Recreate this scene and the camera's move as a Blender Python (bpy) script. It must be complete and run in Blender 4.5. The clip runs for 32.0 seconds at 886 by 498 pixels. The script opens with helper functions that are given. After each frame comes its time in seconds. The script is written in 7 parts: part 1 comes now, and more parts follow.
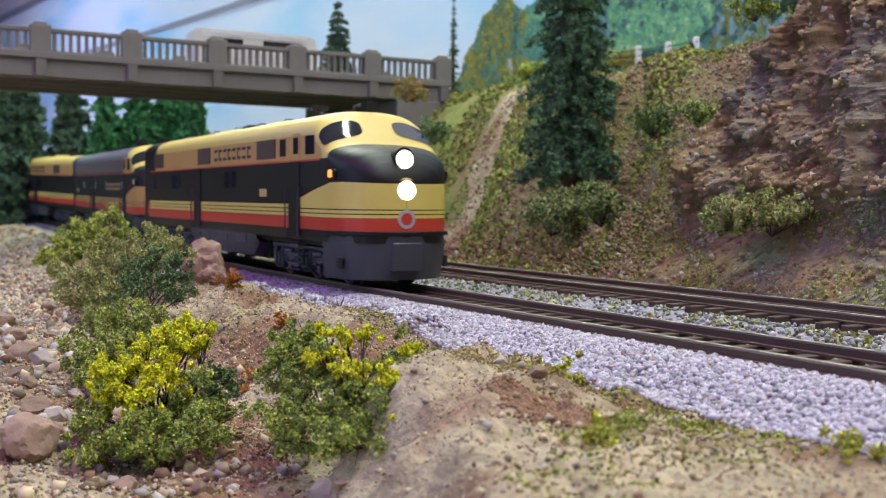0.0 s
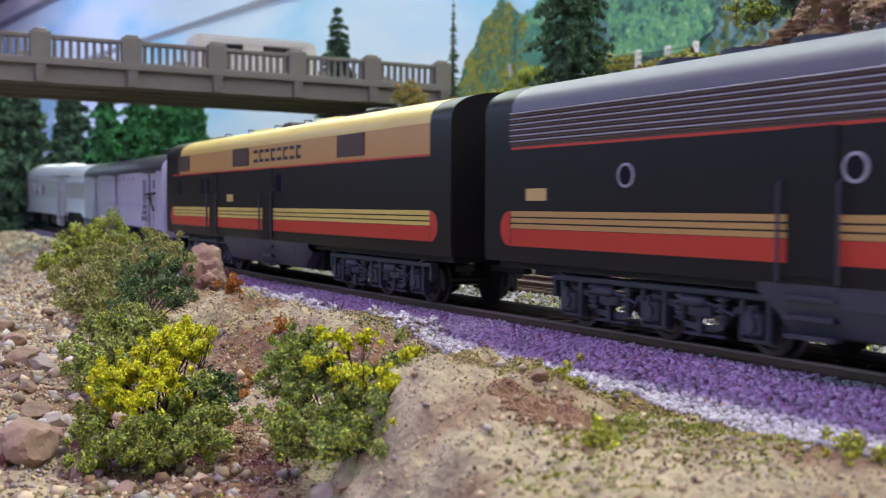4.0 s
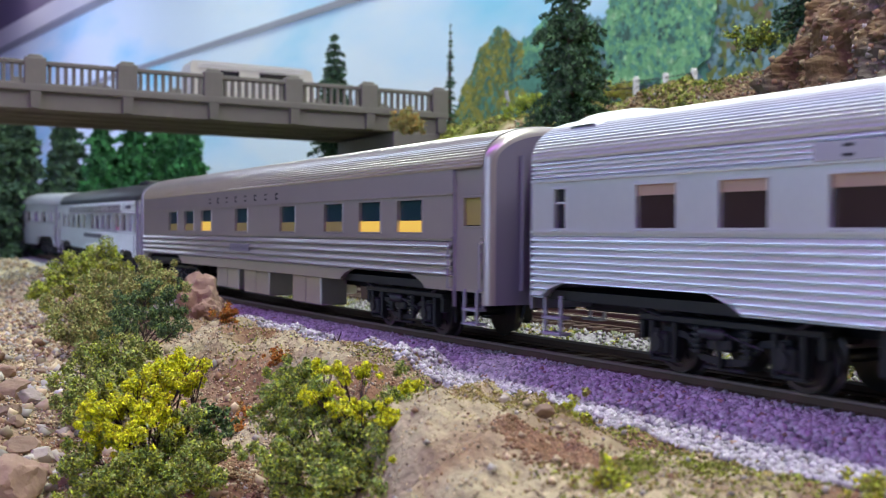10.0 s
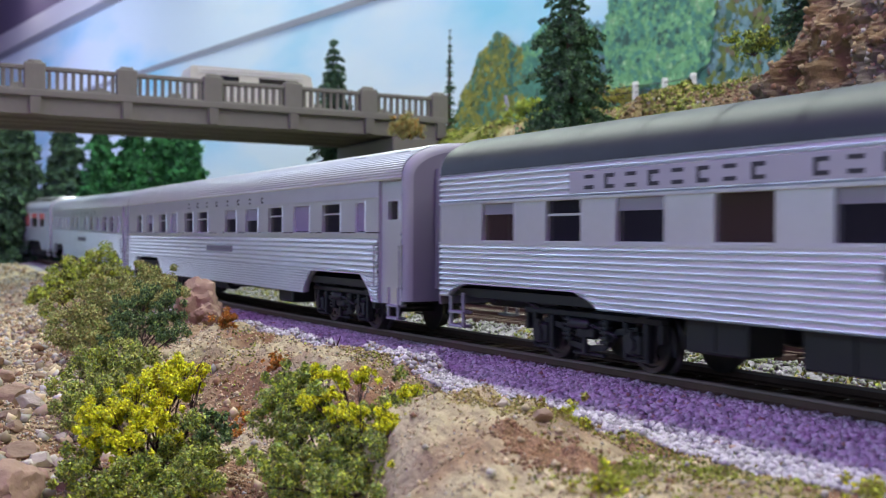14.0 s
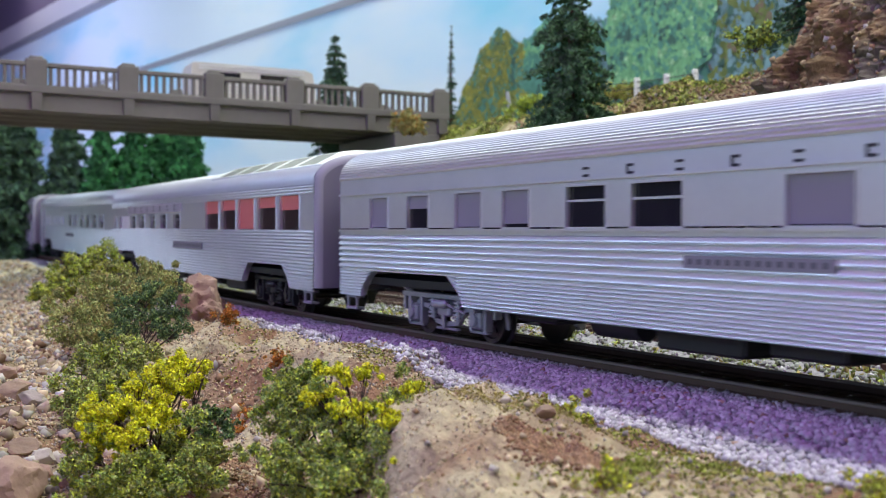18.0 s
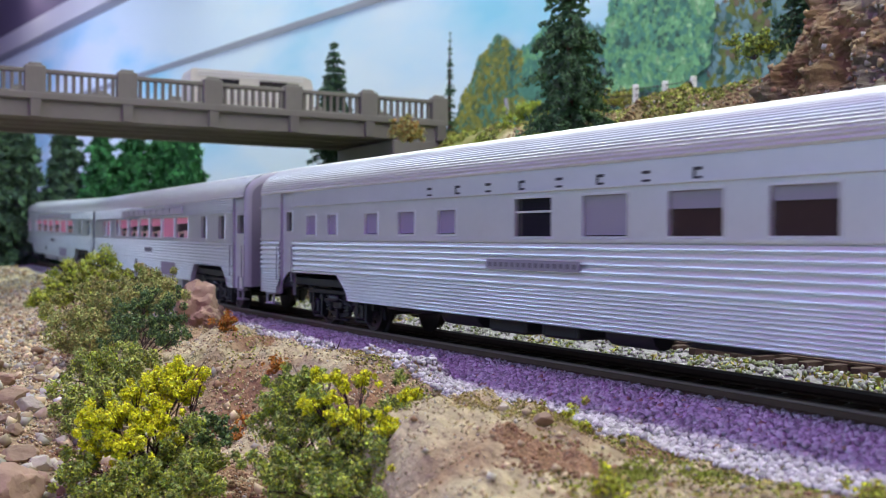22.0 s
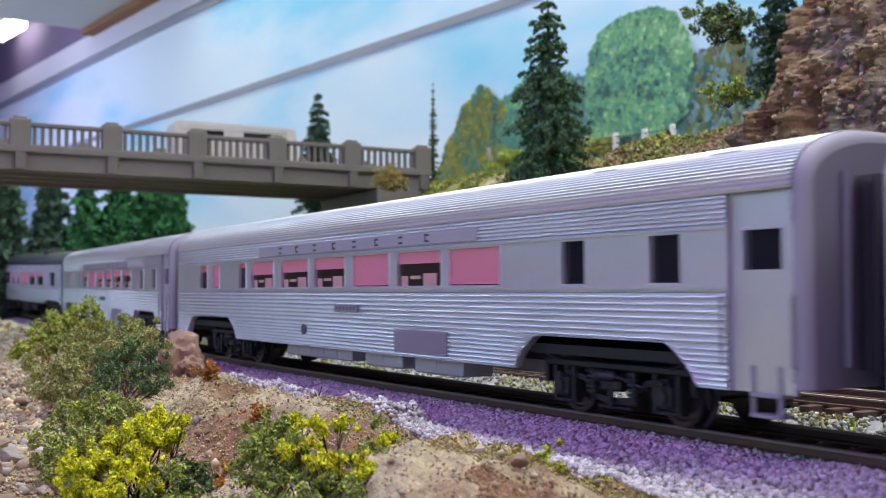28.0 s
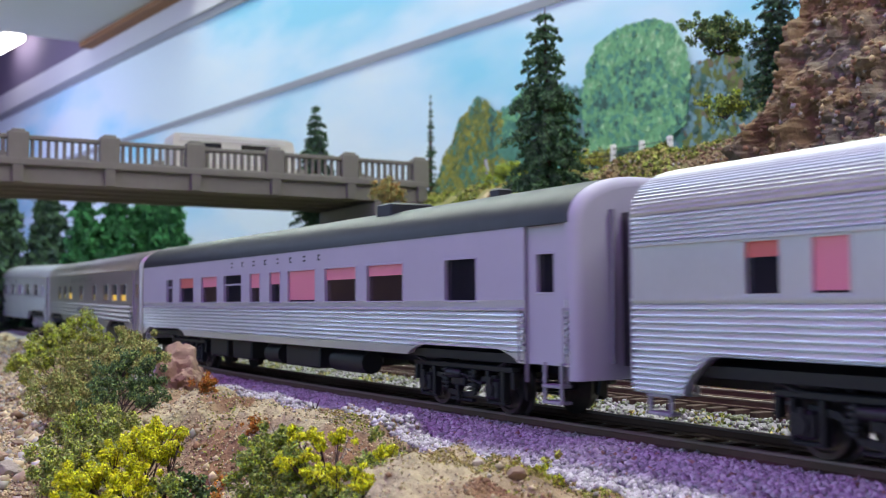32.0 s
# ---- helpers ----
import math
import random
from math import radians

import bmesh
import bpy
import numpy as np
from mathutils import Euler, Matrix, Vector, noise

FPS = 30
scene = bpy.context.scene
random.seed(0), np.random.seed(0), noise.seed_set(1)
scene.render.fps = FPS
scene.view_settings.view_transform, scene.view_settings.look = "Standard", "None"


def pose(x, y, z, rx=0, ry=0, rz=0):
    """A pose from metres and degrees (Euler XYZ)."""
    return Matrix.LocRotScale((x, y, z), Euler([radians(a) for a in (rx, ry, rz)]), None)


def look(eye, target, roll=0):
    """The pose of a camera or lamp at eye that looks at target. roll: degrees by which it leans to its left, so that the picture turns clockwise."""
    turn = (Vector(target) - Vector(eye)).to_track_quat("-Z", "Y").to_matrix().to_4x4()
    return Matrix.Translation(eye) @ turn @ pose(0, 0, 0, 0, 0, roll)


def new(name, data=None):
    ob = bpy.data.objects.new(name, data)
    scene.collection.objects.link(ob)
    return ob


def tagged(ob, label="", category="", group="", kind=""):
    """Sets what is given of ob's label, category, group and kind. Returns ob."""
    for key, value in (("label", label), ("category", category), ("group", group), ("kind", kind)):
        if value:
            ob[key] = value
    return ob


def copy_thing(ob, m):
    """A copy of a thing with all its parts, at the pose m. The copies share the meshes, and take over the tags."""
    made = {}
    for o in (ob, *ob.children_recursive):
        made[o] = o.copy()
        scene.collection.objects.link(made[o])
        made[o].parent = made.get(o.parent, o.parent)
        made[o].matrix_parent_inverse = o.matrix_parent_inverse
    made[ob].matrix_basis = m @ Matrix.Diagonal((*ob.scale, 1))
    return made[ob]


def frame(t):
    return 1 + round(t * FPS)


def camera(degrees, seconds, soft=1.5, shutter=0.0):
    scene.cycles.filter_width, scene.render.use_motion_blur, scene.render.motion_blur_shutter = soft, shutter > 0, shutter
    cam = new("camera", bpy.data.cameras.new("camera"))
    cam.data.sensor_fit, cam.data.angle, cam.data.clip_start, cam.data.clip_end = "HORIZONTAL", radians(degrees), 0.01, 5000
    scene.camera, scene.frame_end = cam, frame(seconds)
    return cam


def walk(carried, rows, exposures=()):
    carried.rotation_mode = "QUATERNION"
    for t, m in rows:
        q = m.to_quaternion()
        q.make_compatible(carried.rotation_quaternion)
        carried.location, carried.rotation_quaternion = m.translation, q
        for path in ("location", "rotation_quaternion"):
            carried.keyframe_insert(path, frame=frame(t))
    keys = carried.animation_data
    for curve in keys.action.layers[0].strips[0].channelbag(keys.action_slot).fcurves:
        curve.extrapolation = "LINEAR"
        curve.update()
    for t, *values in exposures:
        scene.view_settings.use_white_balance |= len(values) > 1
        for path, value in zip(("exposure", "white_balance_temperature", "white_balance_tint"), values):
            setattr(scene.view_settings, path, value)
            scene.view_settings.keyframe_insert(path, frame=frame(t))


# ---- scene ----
# A model railway, 1:87. Plan numbers are in millimetres; MM turns them into metres.
MM = 0.001
CAM_ROWS = [
    (0, 0.77, -5.33, 23.78, -2.527, 0.206, 0.451),
    (0.5, 0.77, -5.33, 23.78, -2.522, 0.208, 0.454),
    (1, 0.81, -5.33, 23.74, -2.517, 0.212, 0.427),
    (1.5, 0.86, -5.44, 23.85, -2.524, 0.211, 0.411),
    (2, 0.89, -5.44, 23.84, -2.496, 0.217, 0.393),
    (2.5, 0.91, -5.10, 23.48, -2.410, 0.230, 0.301),
    (3, 0.87, -5.11, 23.53, -2.391, 0.228, 0.304),
    (3.5, 0.85, -5.00, 23.43, -2.333, 0.229, 0.291),
    (5.5, 0.84, -5.22, 23.58, -2.010, 0.226, 0.247),
    (6, 0.71, -5.24, 23.60, -1.933, 0.205, 0.240),
    (6.5, 0.74, -5.50, 23.64, -1.765, 0.196, 0.250),
    (7, 0.53, -5.48, 23.67, -1.656, 0.158, 0.285),
    (7.5, 0.55, -5.69, 23.72, -1.465, 0.154, 0.262),
    (8, 0.57, -5.66, 23.75, -1.321, 0.158, 0.266),
    (8.5, -0.15, 0.12, 23.88, -1.229, 0.019, 0.311),
    (9, -0.07, 0.33, 23.76, -1.066, 0.033, 0.279),
    (9.5, -0.01, 0.15, 23.79, -0.936, 0.034, 0.259),
    (10, 0.01, -0.00, 23.85, -0.843, 0.021, 0.283),
    (10.5, -0.02, 0.22, 23.91, -0.796, 0.010, 0.311),
    (11, 0.08, 0.15, 23.82, -0.807, 0.023, 0.275),
    (11.5, 0.03, 0.28, 23.89, -0.787, 0.019, 0.271),
    (12, 0.03, 0.18, 23.66, -0.692, 0.015, 0.247),
    (12.5, 0.02, -0.10, 24.03, -0.672, 0.001, 0.265),
    (13, 0.00, -0.00, 23.81, -0.585, 0.000, 0.248),
    (13.5, 0.08, 0.19, 23.88, -0.589, 0.008, 0.236),
    (14, 0.18, 0.02, 23.80, -0.584, 0.010, 0.252),
    (14.5, 0.04, 0.10, 23.89, -0.615, -0.009, 0.286),
    (16.5, 0.08, -0.07, 23.83, -0.629, 0.058, 0.250),
    (17, 0.16, -0.15, 23.88, -0.683, 0.070, 0.252),
    (17.5, -0.00, 0.16, 23.72, -0.727, 0.073, 0.237),
    (18, 0.04, 0.11, 23.81, -0.780, 0.081, 0.211),
    (18.5, -0.07, -0.04, 23.78, -0.843, 0.056, 0.268),
    (19, 0.01, -0.17, 23.74, -0.877, 0.061, 0.238),
    (19.5, 0.14, 0.04, 23.71, -0.903, 0.072, 0.205),
    (20, -0.04, -0.07, 23.77, -0.935, 0.049, 0.231),
    (20.5, -0.07, -0.12, 23.79, -0.934, 0.045, 0.233),
    (21, 0.09, -0.14, 23.72, -0.915, 0.063, 0.207),
    (21.5, 0.02, -0.38, 23.97, -0.450, 0.047, 0.176),
    (22, 0.12, 0.08, 23.95, -0.450, 0.011, 0.275),
    (22.5, 0.12, -0.01, 24.12, -0.588, -0.020, 0.336),
    (23, -0.11, -1.30, 24.78, -0.683, -0.263, 0.579),
    (23.5, 0.45, -0.97, 24.09, -0.652, -0.369, 0.750),
    (24, 1.00, -0.70, 23.39, -0.701, -0.395, 0.623),
    (24.5, 0.59, -0.93, 23.17, -0.377, -0.422, 0.133),
    (25, 0.76, -1.16, 23.53, -0.211, -0.383, -0.143),
    (25.5, 0.75, -2.01, 23.51, 0.301, -0.384, -0.234),
    (27.5, 1.69, -3.26, 23.17, 1.961, -0.618, -0.272),
    (28, 1.85, -3.29, 23.34, 2.130, -0.671, -0.307),
    (28.5, 1.82, -3.41, 23.32, 2.315, -0.740, -0.349),
    (29, 1.78, -3.19, 23.25, 2.453, -0.820, -0.372),
    (29.5, 2.00, -3.03, 23.31, 2.529, -0.839, -0.377),
    (30, 1.95, -2.93, 23.38, 2.539, -0.850, -0.356),
    (30.5, 2.01, -3.15, 23.34, 2.590, -0.842, -0.401),
    (31, 1.95, -3.03, 23.46, 2.698, -0.848, -0.397),
    (31.5, 1.81, -3.07, 23.30, 2.761, -0.807, -0.347),
    (32, 1.88, -3.17, 23.40, 2.752, -0.788, -0.394),
]
cam = camera(44.159, 32.0, soft=1.0, shutter=0.25)
cam.data.dof.use_dof = True
cam.data.dof.focus_distance, cam.data.dof.aperture_fstop = 0.225, 48.0


def cam_pose(x, y, z, pitch, yaw, roll):
    p, w = radians(pitch), radians(yaw)
    eye = Vector((x, y, z)) * MM
    way = Vector((-math.sin(w) * math.cos(p), math.cos(w) * math.cos(p), math.sin(p)))
    return look(eye, eye + way, roll)


walk(cam, [(r[0], cam_pose(*r[1:])) for r in CAM_ROWS])

# ---- world and light ----
world = bpy.data.worlds.new("world")
scene.world = world
world.use_nodes = True
world.node_tree.nodes["Background"].inputs[0].default_value = (0.62, 0.62, 0.80, 1)
world.node_tree.nodes["Background"].inputs[1].default_value = 0.035


def area_lamp(name, at, target, sx, sy, power, colour):
    data = bpy.data.lights.new(name, "AREA")
    data.shape, data.size, data.size_y = "RECTANGLE", sx * MM, sy * MM
    data.energy, data.color = power, colour
    ob = new(name, data)
    ob.matrix_basis = look(Vector(at) * MM, Vector(target) * MM)
    return ob


# a white strip along the layout above the rails, a violet strip above the aisle edge, pale room light from the aisle
# by unseen fills, a violet strip at the far end
key = bpy.data.lights.new("white_strip_lamp", "AREA")
key.shape, key.size, key.size_y = "RECTANGLE", 2600 * MM, 36 * MM
key.energy, key.color = 19.0, (0.88, 1.0, 0.87)
new("white_strip_lamp", key).matrix_basis = pose(-16 * MM, 669 * MM, 830 * MM, 0, 0, -61.5)
area_lamp("violet_strip_lamp", (-190, -60, 640), (0, 260, 10), 1300, 60, 2.6, (0.60, 0.14, 1.0))
# unseen narrow lamp, added so the car flutes catch bright lines
area_lamp("aisle_tube_lamp", (-720, 280, 320), (-120, 440, 20), 2200, 34, 3.2, (0.47, 0.67, 1.0))
# unseen low panel for room light, added to brighten the car sides
area_lamp("aisle_room_lamp", (-1330, -960, 150), (-80, 370, 30), 1900, 260, 4.2, (0.47, 0.62, 1.0))
# unseen panel short of the visible tube, added to brighten the far backdrop
area_lamp("far_tube_lamp", (-830, 1400, 385), (-400, 1480, 240), 260, 200, 1.1, (0.70, 0.80, 1.0))
area_lamp("far_strip_lamp", (-900, 1350, 330), (-1000, 1900, 200), 300, 300, 1.2, (0.36, 0.26, 1.0))
scene.view_settings.exposure = 0.08

# ---- materials ----


def material(name, base, rough=0.6, metal=0.0, vary=0.0, grain=0.0, scale=200.0, bump=0.0, bump_scale=400.0,
             second=None, mix_scale=60.0, mix_at=0.5, mix_soft=0.15, island=0.0, random_ob=0.0, emit=0.0, coat=0.0, spec=0.5):
    m = bpy.data.materials.new(name)
    m.use_nodes = True
    nt = m.node_tree
    b = nt.nodes["Principled BSDF"]
    b.inputs["Roughness"].default_value = rough
    b.inputs["Metallic"].default_value = metal
    b.inputs["Coat Weight"].default_value = coat
    b.inputs["Specular IOR Level"].default_value = spec
    b.inputs["Base Color"].default_value = (*base, 1)
    link = nt.links.new
    tc = nt.nodes.new("ShaderNodeTexCoord")
    colour = None
    if second or vary or grain or island or random_ob:
        rgb = nt.nodes.new("ShaderNodeRGB")
        rgb.outputs[0].default_value = (*base, 1)
        colour = rgb.outputs[0]
    if second:
        n = nt.nodes.new("ShaderNodeTexNoise")
        n.inputs["Scale"].default_value, n.inputs["Detail"].default_value = mix_scale, 6
        link(tc.outputs["Object"], n.inputs["Vector"])
        r = nt.nodes.new("ShaderNodeMapRange")
        r.inputs["From Min"].default_value, r.inputs["From Max"].default_value = mix_at - mix_soft, mix_at + mix_soft
        link(n.outputs["Fac"], r.inputs["Value"])
        x = nt.nodes.new("ShaderNodeMix")
        x.data_type = "RGBA"
        x.inputs["B"].default_value = (*second, 1)
        for i in x.inputs:
            if i.name == "B" and i.type == "RGBA":
                i.default_value = (*second, 1)
            if i.name == "A" and i.type == "RGBA":
                link(colour, i)
        link(r.outputs["Result"], x.inputs["Factor"])
        colour = [o for o in x.outputs if o.type == "RGBA"][0]

    def modulate(colour, source, amount):
        h = nt.nodes.new("ShaderNodeHueSaturation")
        r = nt.nodes.new("ShaderNodeMapRange")
        r.inputs["To Min"].default_value, r.inputs["To Max"].default_value = 1 - amount, 1 + amount
        link(source, r.inputs["Value"])
        link(r.outputs["Result"], h.inputs["Value"])
        link(colour, h.inputs["Color"])
        return h.outputs["Color"]

    if grain:
        n = nt.nodes.new("ShaderNodeTexNoise")
        n.inputs["Scale"].default_value, n.inputs["Detail"].default_value = scale, 4
        link(tc.outputs["Object"], n.inputs["Vector"])
        colour = modulate(colour, n.outputs["Fac"], grain)
    if vary:
        n = nt.nodes.new("ShaderNodeTexNoise")
        n.inputs["Scale"].default_value, n.inputs["Detail"].default_value = scale / 9, 3
        link(tc.outputs["Object"], n.inputs["Vector"])
        colour = modulate(colour, n.outputs["Fac"], vary)
    if island:
        g = nt.nodes.new("ShaderNodeNewGeometry")
        colour = modulate(colour, g.outputs["Random Per Island"], island)
    if random_ob:
        g = nt.nodes.new("ShaderNodeObjectInfo")
        colour = modulate(colour, g.outputs["Random"], random_ob)
    if colour is not None:
        link(colour, b.inputs["Base Color"])
    if bump:
        n = nt.nodes.new("ShaderNodeTexNoise")
        n.inputs["Scale"].default_value, n.inputs["Detail"].default_value = bump_scale, 8
        link(tc.outputs["Object"], n.inputs["Vector"])
        u = nt.nodes.new("ShaderNodeBump")
        u.inputs["Strength"].default_value, u.inputs["Distance"].default_value = bump, 0.001
        link(n.outputs["Fac"], u.inputs["Height"])
        link(u.outputs["Normal"], b.inputs["Normal"])
    if emit:
        b.inputs["Emission Color"].default_value = (*base, 1)
        b.inputs["Emission Strength"].default_value = emit
    return m


def glass(name, tint, rough=0.06):
    m = material(name, tint, rough, 0.0, spec=0.8)
    return m


STEEL = material("stainless_silver", (0.86, 0.88, 0.91), 0.34, 0.72, vary=0.06, grain=0.03, scale=900, bump=0.04, bump_scale=900)
ROOF_STEEL = material("roof_silver", (0.60, 0.62, 0.66), 0.46, 0.55, vary=0.06, grain=0.03, scale=900)
# duller than the body silver, so end corners and door jambs show less lamp glare
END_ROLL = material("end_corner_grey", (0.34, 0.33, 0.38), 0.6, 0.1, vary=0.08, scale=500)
# body grey darkened for the car ends: their shade is in the colour
END_SHADE_GREY = material("car_end_shade_grey", (0.22, 0.20, 0.26), 0.5, 0.1, vary=0.08, scale=500)
STEEL_DULL = material("flat_silver", (0.45, 0.44, 0.48), 0.48, 0.3, vary=0.06, grain=0.03, scale=700)
STEEL_WARM = material("warm_grey_silver", (0.52, 0.475, 0.45), 0.30, 0.6, vary=0.06, grain=0.03, scale=700)
LILAC = material("pale_grey_paint", (0.46, 0.45, 0.54), 0.5, 0.0, vary=0.05, grain=0.03, scale=600)
CAR_BLACK = material("black_roof_paint", (0.024, 0.027, 0.035), 0.5, 0.0, vary=0.15, grain=0.1, scale=500)
UNDER = material("underframe_black", (0.009, 0.009, 0.011), 0.6, 0.0, vary=0.2, grain=0.15, scale=600)
TRUCK_BLACK = material("truck_black", (0.013, 0.013, 0.017), 0.5, 0.0, vary=0.2, grain=0.2, scale=700)
TRUCK_SILVER = material("truck_silver", (0.36, 0.35, 0.40), 0.45, 0.4, vary=0.15, grain=0.15, scale=700)
WHEEL = material("wheel_steel", (0.10, 0.09, 0.09), 0.35, 0.8, grain=0.2, scale=800)
VENT_PLUM = material("vent_plum_paint", (0.36, 0.31, 0.38), 0.55, 0.2, vary=0.1, scale=500)
SEAT_PINK = material("pale_pink_upholstery", (0.62, 0.36, 0.33), 0.7, vary=0.1, scale=500)
SEAT_BUFF = material("buff_table_top", (0.55, 0.42, 0.28), 0.6, vary=0.1, scale=500)
BLIND_OLIVE = material("olive_yellow_blind", (0.33, 0.26, 0.07), 0.6, vary=0.08, scale=500)
DIAPHRAGM = material("diaphragm_grey", (0.035, 0.03, 0.04), 0.7, 0.0, vary=0.1, scale=500)
PANE = glass("dark_window_glass", (0.018, 0.018, 0.024))
PANE_BROWN = glass("brown_window_glass", (0.05, 0.035, 0.03))
ROOF_GLASS = material("dark_roof_glass", (0.012, 0.012, 0.016), 0.4, 0.0, spec=0.25)
PANE_LIT = material("lit_yellow_glass", (0.95, 0.62, 0.10), 0.2, emit=0.45)
BLIND_RED = material("red_blind", (0.62, 0.16, 0.15), 0.5, vary=0.1, scale=500)
BLIND_PINK = material("pink_blind", (0.75, 0.25, 0.33), 0.5, vary=0.08, scale=500)
BLIND_BUFF = material("buff_blind", (0.45, 0.30, 0.24), 0.6, vary=0.08, scale=500)
BLIND_LILAC = material("lilac_blind", (0.24, 0.20, 0.30), 0.6, vary=0.08, scale=500)
BLIND_GREY = material("grey_blind", (0.24, 0.23, 0.28), 0.6, vary=0.08, scale=500)
LOCO_BLACK = material("loco_green_black", (0.012, 0.011, 0.011), 0.44, 0.0, vary=0.1, grain=0.05, scale=500, spec=0.32)
LOCO_YELLOW = material("loco_yellow", (0.72, 0.57, 0.14), 0.42, 0.0, vary=0.05, grain=0.03, scale=500)
LOCO_ORANGE = material("loco_buff_orange", (0.53, 0.32, 0.10), 0.45, 0.0, vary=0.05, grain=0.03, scale=500)
LOCO_RED = material("loco_red", (0.56, 0.05, 0.028), 0.42, 0.0, vary=0.05, grain=0.03, scale=500)
LOCO_BROWN = material("loco_grille_brown", (0.10, 0.065, 0.05), 0.6, 0.0, vary=0.1, scale=500)
LOCO_TRUCK = material("loco_truck_grey", (0.058, 0.058, 0.075), 0.5, 0.1, vary=0.15, grain=0.15, scale=700)
LOCO_GREY = material("loco_skirt_grey", (0.052, 0.052, 0.066), 0.5, 0.0, vary=0.12, grain=0.08, scale=500)
LAMP_ON = material("headlight_glow", (1.0, 0.88, 0.66), 0.3, emit=9.0)
LAMP_AMBER = material("marker_glow", (1.0, 0.30, 0.06), 0.3, emit=1.8)
WHITE = material("white_paint", (0.75, 0.74, 0.72), 0.5, vary=0.05, grain=0.03, scale=500)
LETTER_DARK = material("dark_lettering", (0.03, 0.03, 0.035), 0.6)
PLATE_GREY = material("name_plate_grey", (0.26, 0.25, 0.29), 0.55, 0.2, vary=0.06, scale=500)
LETTER_GREY = material("grey_lettering", (0.10, 0.10, 0.12), 0.6)
LETTER_GOLD = material("gold_lettering", (0.62, 0.45, 0.16), 0.5)
RAIL = material("rail_rust", (0.11, 0.065, 0.045), 0.6, 0.3, vary=0.25, grain=0.2, scale=500)
RAILHEAD = material("rail_head", (0.27, 0.22, 0.19), 0.5, 0.7, vary=0.15, scale=300)
TIE = material("tie_brown", (0.085, 0.05, 0.035), 0.8, vary=0.3, grain=0.3, scale=500, random_ob=0.25)
BALLAST = material("ballast_stone", (0.42, 0.395, 0.42), 0.85, island=0.5, grain=0.15, scale=900)
BALLAST_BED = material("ballast_bed", (0.34, 0.32, 0.34), 0.9, vary=0.25, grain=0.5, scale=700, bump=0.8, bump_scale=900)
EARTH = material("earth_tan", (0.45, 0.375, 0.225), 0.95, vary=0.35, grain=0.55, scale=420, second=(0.25, 0.135, 0.07),
                 mix_scale=34, mix_at=0.54, mix_soft=0.07, bump=0.9, bump_scale=700)
GRASS_EARTH = material("grassy_earth", (0.29, 0.22, 0.10), 0.95, vary=0.3, grain=0.4, scale=500, second=(0.20, 0.25, 0.045),
                       mix_scale=32, mix_at=0.47, mix_soft=0.10, bump=1.0, bump_scale=900)
ROCK = material("cliff_rock", (0.225, 0.145, 0.068), 0.9, vary=0.5, grain=0.6, scale=420, second=(0.20, 0.175, 0.125),
                mix_scale=44, mix_at=0.52, mix_soft=0.08, bump=1.0, bump_scale=480)
STONE = material("loose_stone", (0.30, 0.20, 0.13), 0.85, vary=0.25, grain=0.25, scale=420, island=0.3, bump=0.5, bump_scale=500)
CONCRETE = material("bridge_concrete", (0.185, 0.17, 0.145), 0.8, vary=0.12, grain=0.10, scale=260, bump=0.15, bump_scale=500)
BARK = material("bark", (0.09, 0.055, 0.035), 0.9, vary=0.3, grain=0.3, scale=600)
TWIG = material("twig_dark", (0.05, 0.03, 0.02), 0.85)
CONIFER = material("conifer_needles", (0.07, 0.15, 0.065), 0.8, island=0.5)
CONIFER_BRIGHT = material("conifer_bright", (0.05, 0.24, 0.07), 0.8, island=0.5)
LEAF_YELLOW = material("leaf_yellow", (0.78, 0.77, 0.02), 0.75, island=0.58)
LEAF_LIME = material("leaf_lime", (0.46, 0.52, 0.06), 0.75, island=0.58)
LEAF_GREEN = material("leaf_green", (0.24, 0.33, 0.085), 0.8, island=0.58)
LEAF_OLIVE = material("leaf_olive", (0.40, 0.42, 0.14), 0.8, island=0.58)
LEAF_DARK = material("leaf_dark", (0.09, 0.16, 0.06), 0.8, island=0.58)
LEAF_RUST = material("leaf_rust", (0.50, 0.20, 0.03), 0.8, island=0.58)
WALL_PAINT = material("room_wall_paint", (0.62, 0.60, 0.66), 0.8, vary=0.05, grain=0.03, scale=20)
CEILING_PAINT = material("ceiling_paint", (0.55, 0.54, 0.56), 0.8, vary=0.06, grain=0.03, scale=20)
PLUM_WALL = material("plum_wall_paint", (0.15, 0.115, 0.20), 0.8, vary=0.1, scale=20)
ORANGE_TRIM = material("orange_brown_trim", (0.30, 0.14, 0.07), 0.7, vary=0.25, scale=40)
TRIM_AND_SHADE = material("trim_and_shade", (0.30, 0.31, 0.36), 0.7, vary=0.1, scale=60)
TABLE = material("table_board", (0.20, 0.15, 0.10), 0.8, vary=0.2, grain=0.1, scale=60)

# ---- mesh helpers ----


